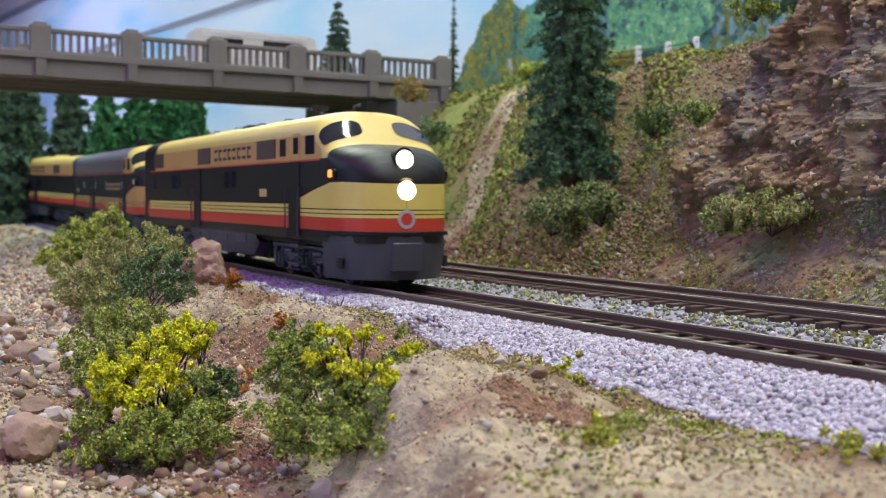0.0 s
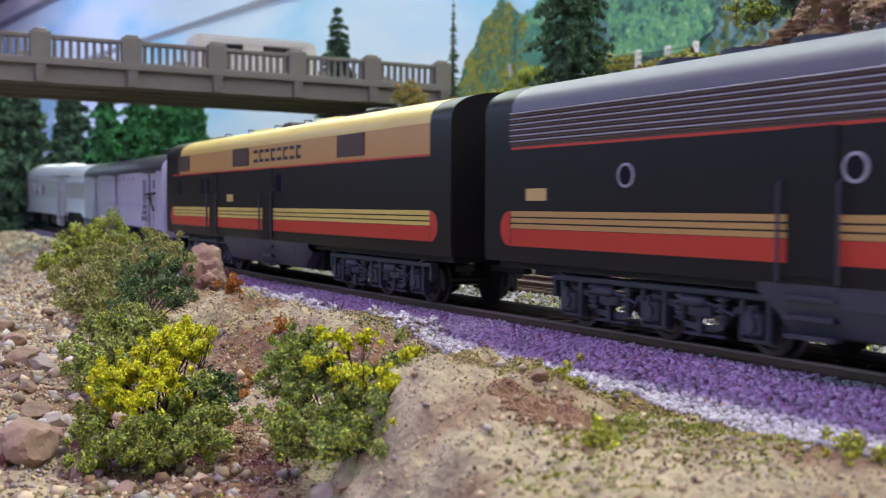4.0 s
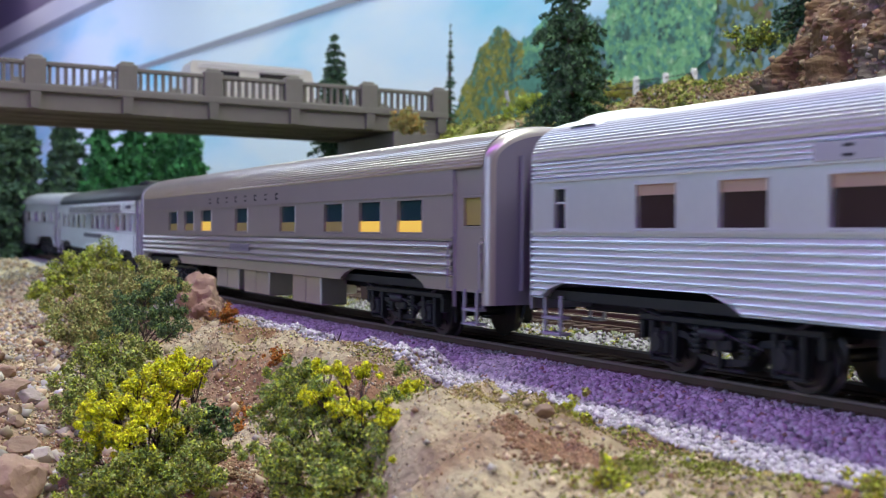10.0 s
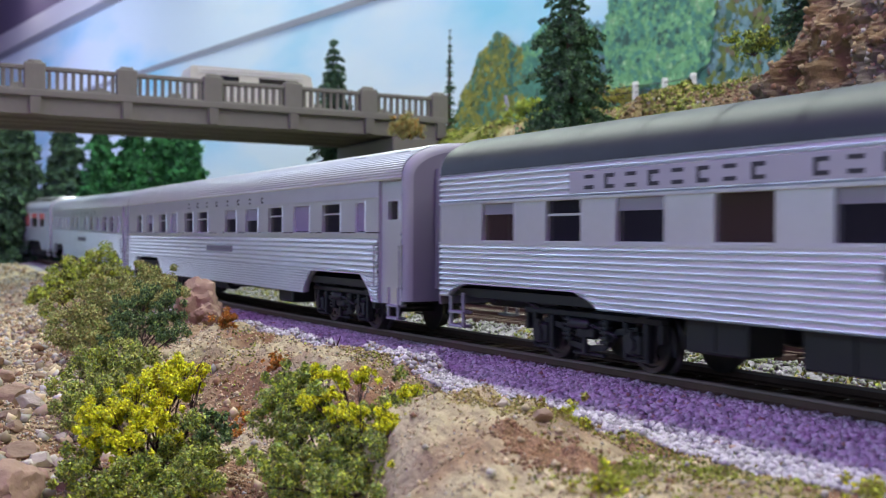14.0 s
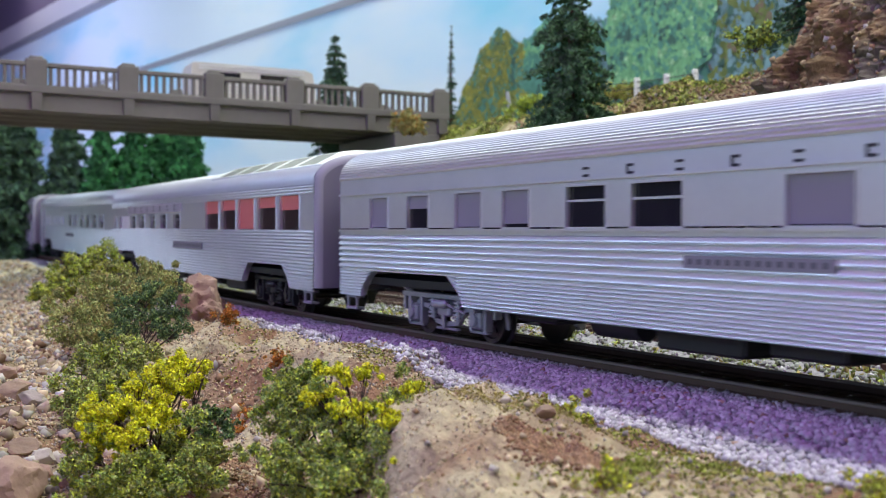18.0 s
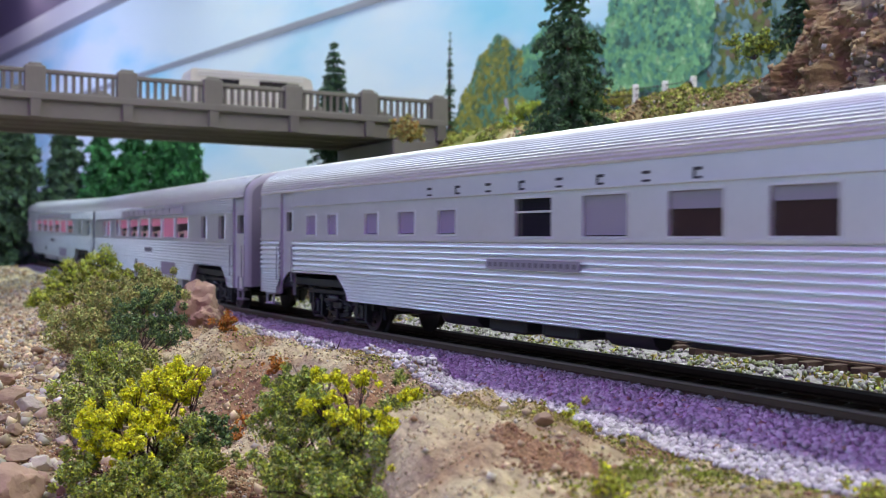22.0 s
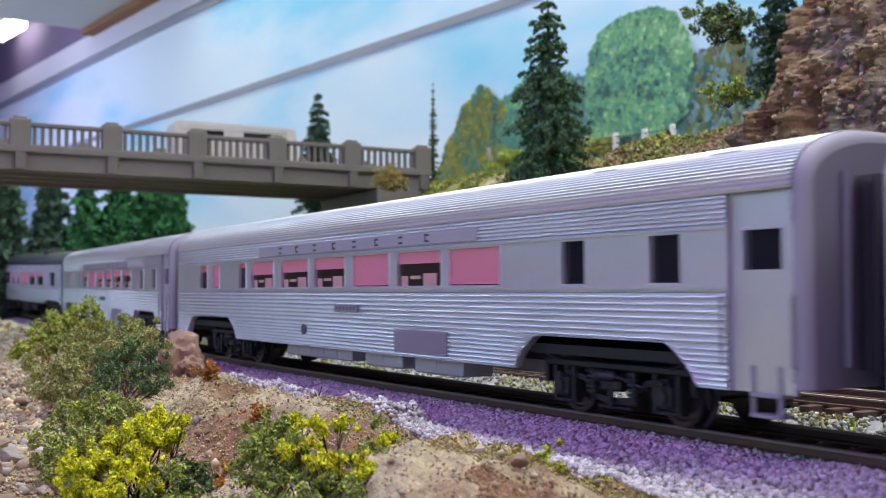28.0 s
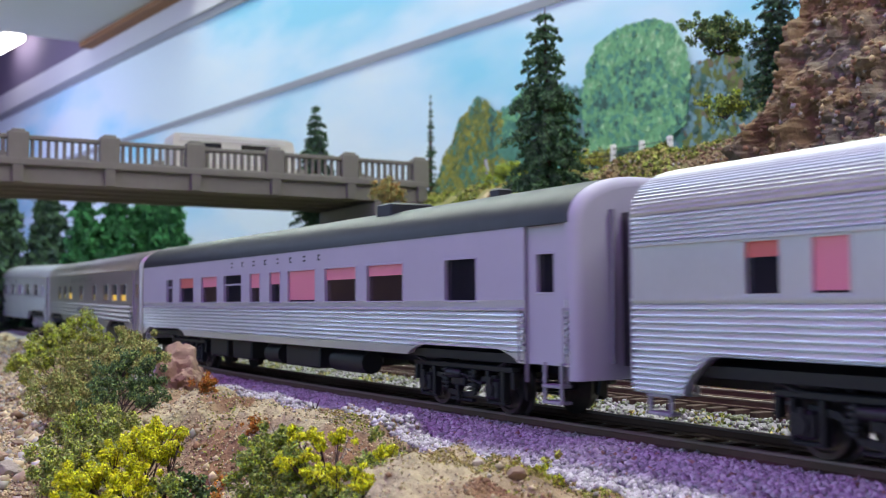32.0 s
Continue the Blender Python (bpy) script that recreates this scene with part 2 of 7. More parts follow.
class Geo:
    """Points in millimetres, faces and one material index per face."""

    def __init__(self):
        self.v, self.f, self.m = [], [], []

    def face(self, pts, mi=0):
        n = len(self.v)
        self.v += [tuple(p) for p in pts]
        self.f.append(tuple(range(n, n + len(pts))))
        self.m.append(mi)

    def grid(self, rows, mi=0, close=False):
        """rows: lists of equal length of points; mi a number or a function of (row, column)."""
        n, w = len(self.v), len(rows[0])
        for r in rows:
            self.v += [tuple(p) for p in r]
        for i in range(len(rows) - 1):
            for j in range(w if close else w - 1):
                k = (j + 1) % w
                self.f.append((n + i * w + j, n + i * w + k, n + (i + 1) * w + k, n + (i + 1) * w + j))
                self.m.append(mi(i, j) if callable(mi) else mi)

    def box(self, x0, x1, y0, y1, z0, z1, mi=0, c=0.0):
        c = min(c, (x1 - x0) * 0.3, (y1 - y0) * 0.3, (z1 - z0) * 0.3)
        if c <= 0:
            p = [(x, y, z) for z in (z0, z1) for x, y in ((x0, y0), (x1, y0), (x1, y1), (x0, y1))]
            n = len(self.v)
            self.v += p
            for f in ((3, 2, 1, 0), (4, 5, 6, 7), (0, 1, 5, 4), (1, 2, 6, 5), (2, 3, 7, 6), (3, 0, 4, 7)):
                self.f.append(tuple(n + i for i in f))
                self.m.append(mi)
            return
        ring = lambda a, z: [(x0 + a, y0, z), (x1 - a, y0, z), (x1, y0 + a, z), (x1, y1 - a, z), (x1 - a, y1, z), (x0 + a, y1, z), (x0, y1 - a, z), (x0, y0 + a, z)]
        inner = lambda z: [(x0 + c * 1.5, y0 + c, z), (x1 - c * 1.5, y0 + c, z), (x1 - c, y0 + c * 1.5, z), (x1 - c, y1 - c * 1.5, z), (x1 - c * 1.5, y1 - c, z), (x0 + c * 1.5, y1 - c, z), (x0 + c, y1 - c * 1.5, z), (x0 + c, y0 + c * 1.5, z)]
        self.grid([inner(z0), ring(c, z0 + c), ring(c, z1 - c), inner(z1)], mi, True)
        self.face(inner(z0)[::-1], mi)
        self.face(inner(z1), mi)

    def tube(self, pts, r, n=8, mi=0, cap=True):
        """A round bar through pts; r a number or a list."""
        pts = [Vector(p) for p in pts]
        rows = []
        for i, p in enumerate(pts):
            d = (pts[min(i + 1, len(pts) - 1)] - pts[max(i - 1, 0)]).normalized()
            a = d.cross(Vector((0, 0, 1)) if abs(d.z) < 0.9 else Vector((1, 0, 0))).normalized()
            b = d.cross(a)
            q = r[i] if isinstance(r, (list, tuple)) else r
            rows.append([p + (a * math.cos(t) + b * math.sin(t)) * q for t in [math.tau * k / n for k in range(n)]])
        self.grid(rows, mi, True)
        if cap:
            self.face(rows[0][::-1], mi)
            self.face(rows[-1], mi)

    def disc(self, at, axis, r, depth, n=16, mi=0):
        a = Vector(axis).normalized() * depth
        self.tube([Vector(at), Vector(at) + a], r, n, mi)

    def mesh(self, name, mats, smooth=40.0, weld=True):
        me = bpy.data.meshes.new(name)
        me.from_pydata([(x * MM, y * MM, z * MM) for x, y, z in self.v], [], self.f)
        for m in (mats if isinstance(mats, (list, tuple)) else [mats]):
            me.materials.append(m)
        me.polygons.foreach_set("material_index", self.m)
        me.update()
        bm = bmesh.new()
        bm.from_mesh(me)
        if weld and len(bm.verts) < 40000:
            bmesh.ops.remove_doubles(bm, verts=bm.verts, dist=0.00001)
            if weld != "keep":
                bmesh.ops.recalc_face_normals(bm, faces=bm.faces)
        bm.to_mesh(me)
        bm.free()
        if smooth:
            me.polygons.foreach_set("use_smooth", [True] * len(me.polygons))
            me.set_sharp_from_angle(angle=radians(smooth))
        return me


def part(name, geo, mats, parent=None, label="", at=None, smooth=40.0):
    """One mesh object, under parent where it is given. geo: a Geo or a mesh."""
    me = geo.mesh(name, mats, smooth) if isinstance(geo, Geo) else geo
    ob = new(name, me)
    if parent:
        ob.parent = parent
    if at:
        ob.matrix_basis = pose(at[0] * MM, at[1] * MM, at[2] * MM, *at[3:])
    if label:
        ob["label"] = label
    return ob


def thing(name, label, category, group="", kind="", at=None):
    ob = tagged(new(name), label, category, group, kind)
    ob.empty_display_size = 0.01
    if at:
        ob.matrix_basis = pose(at[0] * MM, at[1] * MM, at[2] * MM, *at[3:])
    return ob


def bits(points, sizes, seed, squash=(1, 1, 1), kind="stone"):
    """Many small lumps or leaf flakes as one vertex and face array."""
    rng = np.random.default_rng(seed)
    p = np.asarray(points, float)
    n = len(p)
    if kind == "stone":
        base = np.array([(1, 0, 0), (-1, 0, 0), (0, 1, 0), (0, -1, 0), (0, 0, 1), (0, 0, -1)], float)
        faces = np.array([(0, 2, 4), (2, 1, 4), (1, 3, 4), (3, 0, 4), (2, 0, 5), (1, 2, 5), (3, 1, 5), (0, 3, 5)])
    else:
        base = np.array([(1, 0, 0.15), (0.1, 0.55, 0), (-1, 0, 0.2), (0, -0.55, 0.05), (0.1, 0, 0.5)], float)
        faces = np.array([(0, 1, 4), (1, 2, 4), (2, 3, 4), (3, 0, 4)])
    k = len(base)
    v = base[None] * (0.65 + 0.7 * rng.random((n, k, 1))) * np.array(squash)[None, None]
    q = rng.normal(size=(n, 4))
    if kind == "stone" and squash[2] != 1:
        q[:, 1:3] *= 0.3
    q /= np.linalg.norm(q, axis=1)[:, None]
    w, x, y, z = q.T
    rot = np.stack([1 - 2 * (y * y + z * z), 2 * (x * y - z * w), 2 * (x * z + y * w), 2 * (x * y + z * w), 1 - 2 * (x * x + z * z), 2 * (y * z - x * w),
                    2 * (x * z - y * w), 2 * (y * z + x * w), 1 - 2 * (x * x + y * y)], -1).reshape(n, 3, 3)
    v = np.einsum("nij,nkj->nki", rot, v) * np.asarray(sizes, float).reshape(-1, 1, 1) + p[:, None]
    f = faces[None] + (np.arange(n) * k)[:, None, None]
    return v.reshape(-1, 3), f.reshape(-1, 3)


def bits_mesh(name, v, f, mats, index=None):
    me = bpy.data.meshes.new(name)
    me.vertices.add(len(v))
    me.vertices.foreach_set("co", (np.asarray(v) * MM).ravel())
    me.loops.add(f.size)
    me.loops.foreach_set("vertex_index", f.ravel().astype(np.int32))
    me.polygons.add(len(f))
    me.polygons.foreach_set("loop_start", np.arange(0, f.size, 3, dtype=np.int32))
    for m in (mats if isinstance(mats, (list, tuple)) else [mats]):
        me.materials.append(m)
    if index is not None:
        me.polygons.foreach_set("material_index", np.asarray(index, np.int32))
    me.update(calc_edges=True)
    me.validate()
    return me


# ---- the line of the track: s along it, u across it towards the aisle ----
TRACK = (-33.08, 333.41, -1.06111, 2.5440e-04, -3.6633e-07, -1.8015e-09, 0.1838)
STEP = 10.0
GS = np.arange(-5600, 5201, STEP)


def heading(s):
    s = np.clip(s, -600, 420)
    return TRACK[2] + TRACK[3] * s + TRACK[4] * s * s + TRACK[5] * s ** 3


_m = heading((GS[1:] + GS[:-1]) / 2)
GX = np.concatenate([[0], np.cumsum(np.cos(_m) * STEP)])
GY = np.concatenate([[0], np.cumsum(np.sin(_m) * STEP)])
_i = int(np.argmin(abs(GS)))
GX, GY = GX - GX[_i] + TRACK[0], GY - GY[_i] + TRACK[1]


def rail_z(s):
    d = np.clip(-np.asarray(s, float) / 100, 0, 7)
    return TRACK[6] * d * d


def on_track(s, u=0.0):
    """Plan place of the point at s along and u across."""
    th = np.interp(s, GS, heading(GS))
    return np.interp(s, GS, GX) + u * np.sin(th), np.interp(s, GS, GY) - u * np.cos(th)


def smooth_step(a, b, x):
    t = np.clip((np.asarray(x, float) - a) / (b - a), 0, 1)
    return t * t * (3 - 2 * t)


def fbm(x, y, z=0.0, octaves=4):
    """Value noise for arrays, about -1 to 1."""
    x, y, z = np.broadcast_arrays(np.asarray(x, float), np.asarray(y, float), np.asarray(z, float))
    total, amp, norm = np.zeros(x.shape), 1.0, 0.0
    for o in range(octaves):
        xi, yi, zi = np.floor(x), np.floor(y), np.floor(z)
        xf, yf, zf = x - xi, y - yi, z - zi
        xf, yf, zf = xf * xf * (3 - 2 * xf), yf * yf * (3 - 2 * yf), zf * zf * (3 - 2 * zf)
        out = np.zeros(x.shape)
        for dx in (0, 1):
            for dy in (0, 1):
                for dz in (0, 1):
                    h = ((xi + dx).astype(np.int64) * 73856093) ^ ((yi + dy).astype(np.int64) * 19349663) ^ ((zi + dz).astype(np.int64) * 83492791) ^ (o * 977)
                    h = ((h ^ (h >> 13)) * 1274126177) & 0x7FFFFFFF
                    out += (h % 10007) / 5003.5 * (xf if dx else 1 - xf) * (yf if dy else 1 - yf) * (zf if dz else 1 - zf)
        total += (out - 1) * amp
        norm += amp
        amp *= 0.5
        x, y, z = x * 2.03 + 11.3, y * 2.03 + 5.7, z * 2.03 + 3.1
    return total / norm

# ---- the room ----
WALL_DIR = Vector((-0.591, 0.807, 0))
WALL_NORM = Vector((-0.807, -0.591, 0))
WALL_O = Vector((0, 950, 0))


def wall_at(k, z, out=0.0):
    """A place on the backdrop: k to the far end, z up, out towards the aisle."""
    p = WALL_O + WALL_DIR * k + WALL_NORM * out
    return (p.x, p.y, z)


def wall_px(k0, k1, z0, z1, o0, o1, geo, mi=0):
    a = [wall_at(k0, z0, o0), wall_at(k1, z0, o0), wall_at(k1, z0, o1), wall_at(k0, z0, o1)]
    b = [(x, y, z1) for x, y, z in a]
    geo.grid([a, b], mi, True)
    geo.face(a[::-1], mi)
    geo.face(b, mi)


def sky_material():
    m = bpy.data.materials.new("painted_sky")
    m.use_nodes = True
    nt = m.node_tree
    b = nt.nodes["Principled BSDF"]
    b.inputs["Roughness"].default_value = 0.75
    tc = nt.nodes.new("ShaderNodeTexCoord")
    mp = nt.nodes.new("ShaderNodeMapping")
    mp.inputs["Rotation"].default_value = (0, 0.35, 0)
    mp.inputs["Scale"].default_value = (3.2, 3.2, 9.0)
    n = nt.nodes.new("ShaderNodeTexNoise")
    n.inputs["Scale"].default_value, n.inputs["Detail"].default_value, n.inputs["Roughness"].default_value = 1.0, 4, 0.45
    r = nt.nodes.new("ShaderNodeValToRGB")
    e = r.color_ramp.elements
    e[0].position, e[0].color = 0.36, (0.30, 0.68, 0.88, 1)
    e[1].position, e[1].color = 0.56, (0.74, 0.84, 0.92, 1)
    x = e.new(0.47)
    x.color = (0.62, 0.80, 0.94, 1)
    link = nt.links.new
    link(tc.outputs["Object"], mp.inputs["Vector"])
    link(mp.outputs["Vector"], n.inputs["Vector"])
    link(n.outputs["Fac"], r.inputs["Fac"])
    link(r.outputs["Color"], b.inputs["Base Color"])
    return m


SKY = sky_material()
backdrop = tagged(new("backdrop"), "pale blue painted sky backdrop board with soft clouds behind the layout", "backdrop", kind="structure")
g = Geo()
wall_px(-900, 2100, -1000, 366, -20, 0, g)
part("sky_board", g, SKY, backdrop, smooth=0)
g = Geo()
wall_px(-900, 2100, 248.5, 256, 0.5, 1.2, g)
part("batten", g, TRIM_AND_SHADE, backdrop, "dark horizontal joint strip across the sky", smooth=0)
g = Geo()
wall_px(-900, 2100, 378, 412, -20, 3, g)
part("fascia", g, WALL_PAINT, backdrop, "pale fascia board above the sky", smooth=0)
# the shadow line below the fascia, put in as a dark-coloured strip
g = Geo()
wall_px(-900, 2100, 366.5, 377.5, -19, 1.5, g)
part("fascia_shadow_strip", g, TRIM_AND_SHADE, backdrop, "dark strip coloured as the shade under the fascia", smooth=0)

g = Geo()
wall_px(846, 2100, 412.5, 700, -20, 0, g)
part("upper_panel", g, PLUM_WALL, backdrop, "dark plum wall panel above the fascia", smooth=0)
soffit = thing("ceiling_panel", "low grey ceiling panel with an orange-brown edge at the far end", "ceiling panel")
g = Geo()
wall_px(470, 844, 414, 432, 4, 230, g)
part("board", g, CEILING_PAINT, soffit, smooth=0)
g = Geo()
wall_px(470, 846, 406, 413.5, 3.5, 22, g)
part("edge_trim", g, ORANGE_TRIM, soffit, "orange-brown edge trim", smooth=0)
wall_main = tagged(new("wall_backdrop"), "plain painted room wall behind the backdrop", "wall", kind="structure")
g = Geo()
wall_px(-6000, 6500, -1000, 1150, -120, -22, g)
part("wall_panel", g, WALL_PAINT, wall_main, smooth=0)
for nm, a, b in (("wall_far", wall_at(6500, 0, 0), wall_at(6500, 0, 3600)), ("wall_aisle", wall_at(6500, 0, 3600), wall_at(-6000, 0, 3600)),
                 ("wall_near_end", wall_at(-6000, 0, 3600), wall_at(-6000, 0, 0))):
    g = Geo()
    d = (Vector(b) - Vector(a)).normalized()
    q = Vector((d.y, -d.x, 0)) * 100
    a, b = Vector(a), Vector(b)
    low = [a, b, b + q, a + q]
    g.grid([[(p.x, p.y, -1000) for p in low], [(p.x, p.y, 1150) for p in low]], 0, True)
    tagged(part(nm, g, WALL_PAINT, smooth=0), "plain pale room wall", "wall", kind="structure")
for nm, z, mat, lab in (("ceiling", 1150, CEILING_PAINT, "plain white room ceiling"), ("floor", -1080, TABLE, "brown room floor under the layout")):
    g = Geo()
    c = [wall_at(6600, z, -140), wall_at(-6100, z, -140), wall_at(-6100, z, 3800), wall_at(6600, z, 3800)]
    g.grid([c, [(x, y, z + 80) for x, y, _ in c]], 0, True)
    g.face(c[::-1])
    g.face([(x, y, z + 80) for x, y, _ in c])
    tagged(part(nm, g, mat, smooth=0), lab, nm, kind="structure")

# ---- terrain ----
SIDING = -64.0


def ground_height(s, u):
    """Height of the modelled land."""
    s, u = np.asarray(s, float), np.asarray(u, float)
    x, y = on_track(s, u)
    base = rail_z(s)
    n1 = fbm(x / 26, y / 26, 0, 4)
    n2 = fbm(x / 7, y / 7, 3, 3)
    # track beds
    bed = lambda q: smooth_step(27, 15, abs(q))
    h = -7.0 + 1.0 * n1 + 0.35 * n2
    h = h + bed(u) * (3.4 - (1.0 * n1 + 0.35 * n2)) * 1.0
    h = h + bed(u - SIDING) * (3.2 - 0.8 * n1)
    # aisle side: ballast shoulder, a low earth ridge, then a drop to stony ground
    shoulder = np.where(u < 9.0, -3.5, -2.4 - 4.0 * smooth_step(13, 40, u))
    hump = 5.6 * np.exp(-(((x - 6) / 15) ** 2 + ((y - 157) / 20) ** 2))
    right = smooth_step(105, 140, s)
    n3 = 1 - 2 * abs(fbm(x / 5, y / 5, 9, 4))
    ridge = (-3.6 - 2.4 * right) + (2.6 - 1.4 * right) * n1 + (2.2 - 1.0 * right) * n2 + hump * (1 + 0.5 * n2) + (2.4 - 1.2 * right) * (n3 - 0.4) + 0.5 * fbm(x / 1.8, y / 1.8, 23, 2)
    a = smooth_step(22 + 7 * right, 29 + 7 * right, u + 3 * n1)
    aisle = shoulder * (1 - a) + ridge * a
    edge = 43 + 7 * fbm(s / 22, s * 0 + 2.2, 0, 2) + 46 * smooth_step(-24, 22, x + 5 * n2)
    low = 7.0 + 6 * smooth_step(-95, -55, x) + 3.5 * n1
    aisle = aisle - smooth_step(edge, edge + 30, u) * (low + 2.6 * n3)
    aisle = aisle - smooth_step(105, 260, u) * 30
    h = np.where(u > 0, aisle, h)
    # bank and plateau behind the siding
    w = -u - 104 + 5 * n1
    bank = 92 * smooth_step(0, 78, w) ** 0.85 + np.clip(w - 70, 0, 400) * 0.07
    cliff = 20 * smooth_step(-2, 14, w) + 118 * smooth_step(12, 80, w) + np.clip(w - 70, 0, 400) * 0.04
    c = smooth_step(70, 170, s)
    rise = bank * (1 - c) + cliff * c
    rise = rise * smooth_step(-520, -430, s)
    h = h + rise + smooth_step(2, 30, w) * (3.6 * n1 + 2.2 * n2 + 1.6 * fbm(x / 3.4, y / 3.4, 17, 2)) * smooth_step(-520, -430, s)
    return h + base


def land():
    ss = np.concatenate([np.arange(-5400, -1200, 150), np.arange(-1200, -420, 22), np.arange(-420, -300, 5), np.arange(-300, -60, 2.5), np.arange(-60, -10, 2.2), np.arange(-10, 262, 1.1), np.arange(262, 290, 2.2), np.arange(290, 800, 20), np.arange(800, 5000, 150)])
    us = np.concatenate([np.arange(-700, -330, 16), np.arange(-330, -200, 4), np.arange(-200, -95, 2), np.arange(-95, 20, 3), np.arange(20, 115, 1.0), np.arange(115, 125, 1.7), np.arange(125, 420, 16)])
    S, U = np.meshgrid(ss, us, indexing="ij")
    X, Y = on_track(S, U)
    Z = ground_height(S, U)
    # stay on the aisle side of the backdrop
    out = (X - WALL_O.x) * WALL_NORM.x + (Y - WALL_O.y) * WALL_NORM.y
    push = np.clip(3 - out, 0, None)
    X, Y = X + WALL_NORM.x * push, Y + WALL_NORM.y * push
    v = np.stack([X, Y, Z], -1).reshape(-1, 3)
    n, m = S.shape
    i = (np.arange(n - 1)[:, None] * m + np.arange(m - 1)[None]).ravel()
    f = np.stack([i, i + 1, i + m + 1, i + m], -1)
    sc, uc = (S[:-1, :-1].ravel(), U[:-1, :-1].ravel())
    green = np.where(uc < -88, 1, 0)
    green = np.where(((uc < 31) & (uc > -29)) | (abs(uc - SIDING) < 27), 2, green)
    green = np.where((uc < -27) & (uc > -40), 1, green)
    path_s = -146 - 23 * smooth_step(-119, -162, uc) + 5 * fbm(sc / 14, uc / 14, 21, 2)
    green = np.where((abs(sc - path_s) < 10) & (uc < -108) & (uc > -172), 0, green)
    me = bpy.data.meshes.new("ground")
    me.from_pydata((v * MM).tolist(), [], f[:, ::-1].tolist())
    for mt in (EARTH, GRASS_EARTH, BALLAST_BED):
        me.materials.append(mt)
    me.polygons.foreach_set("material_index", green.astype(np.int32))
    me.polygons.foreach_set("use_smooth", [True] * len(me.polygons))
    me.update()
    tagged(new("ground", me), "modelled tan earth and grassy bank of the railway layout", "ground", kind="structure")


land()
g = Geo()
cs = [on_track(s, u) for s, u in ((-5400, 300), (4950, 300), (4950, -420), (-5400, -640))]
g.grid([[(*c, -120) for c in cs], [(*c, -60) for c in cs]], 0, True)
g.face([(*c, -120) for c in cs][::-1])
g.face([(*c, -60) for c in cs])
tagged(part("layout_table", g, TABLE, smooth=0), "brown plywood board table carrying the railway layout", "table")

# ---- tracks ----


def sweep(geo, u, s0, s1, section, mi=0):
    rows = []
    for s in [*np.arange(s0, -700, 60), *np.arange(-700, 480, 12), *np.arange(480, s1 + 0.1, 60)]:
        z = float(rail_z(s))
        rows.append([(*[float(q) for q in on_track(s, u + a)], z + b) for a, b in section])
    geo.grid(rows, mi, True)


RAIL_FOOT = [(-1.0, -2.1), (1.0, -2.1), (1.0, -1.75), (0.3, -1.5), (0.3, -0.62), (0.45, -0.5), (-0.45, -0.5), (-0.3, -0.62), (-0.3, -1.5), (-1.0, -1.75)]
RAIL_HEAD = [(-0.45, -0.49), (0.45, -0.49), (0.45, -0.1), (0.3, 0.0), (-0.3, 0.0), (-0.45, -0.1)]
TIE_GEO = Geo()
TIE_GEO.box(-1.3, 1.3, -14.5, 14.5, -3.9, -2.15, 0, 0.15)
TIE_MESH = TIE_GEO.mesh("tie", TIE)


def track(label, u, s0, s1, t0, t1):
    tr = thing("railway_track", label, "track", "railway tracks", "structure")
    for side in (-8.7, 8.7):
        g = Geo()
        sweep(g, u + side, s0, s1, RAIL_FOOT)
        r = part("rail", g, RAIL, tr, "rust-painted model rail", smooth=30)
        g = Geo()
        sweep(g, u + side, s0, s1, RAIL_HEAD)
        part("rail_head", g, RAILHEAD, r, "bare worn rail top", smooth=30)
    far = Geo()
    for s in np.arange(s0 + 3, s1, 6.9):
        x, y = on_track(s, u)
        th = float(np.interp(s, GS, heading(GS)))
        if t0 < s < t1:
            ob = new("tie", TIE_MESH)
            ob.parent = tr
            ob.matrix_basis = pose(float(x) * MM, float(y) * MM, float(rail_z(s)) * MM, 0, 0, math.degrees(th))
        else:
            n = len(far.v)
            far.box(-1.3, 1.3, -14.5, 14.5, -3.9, -2.15)
            c, q = math.cos(th), math.sin(th)
            far.v[n:] = [(float(x) + a * c - b * q, float(y) + a * q + b * c, e + float(rail_z(s))) for a, b, e in far.v[n:]]
    o = part("far_ties", far, TIE, tr)
    o["kind"] = "stuff"


track("main line model track with brown ties and rusty rails", 0.0, -5350, 4900, -330, 320)
track("second model track beside the main line, rusty rails", SIDING, -5350, 4900, -150, 260)

# ---- road bridge: square across the line ----


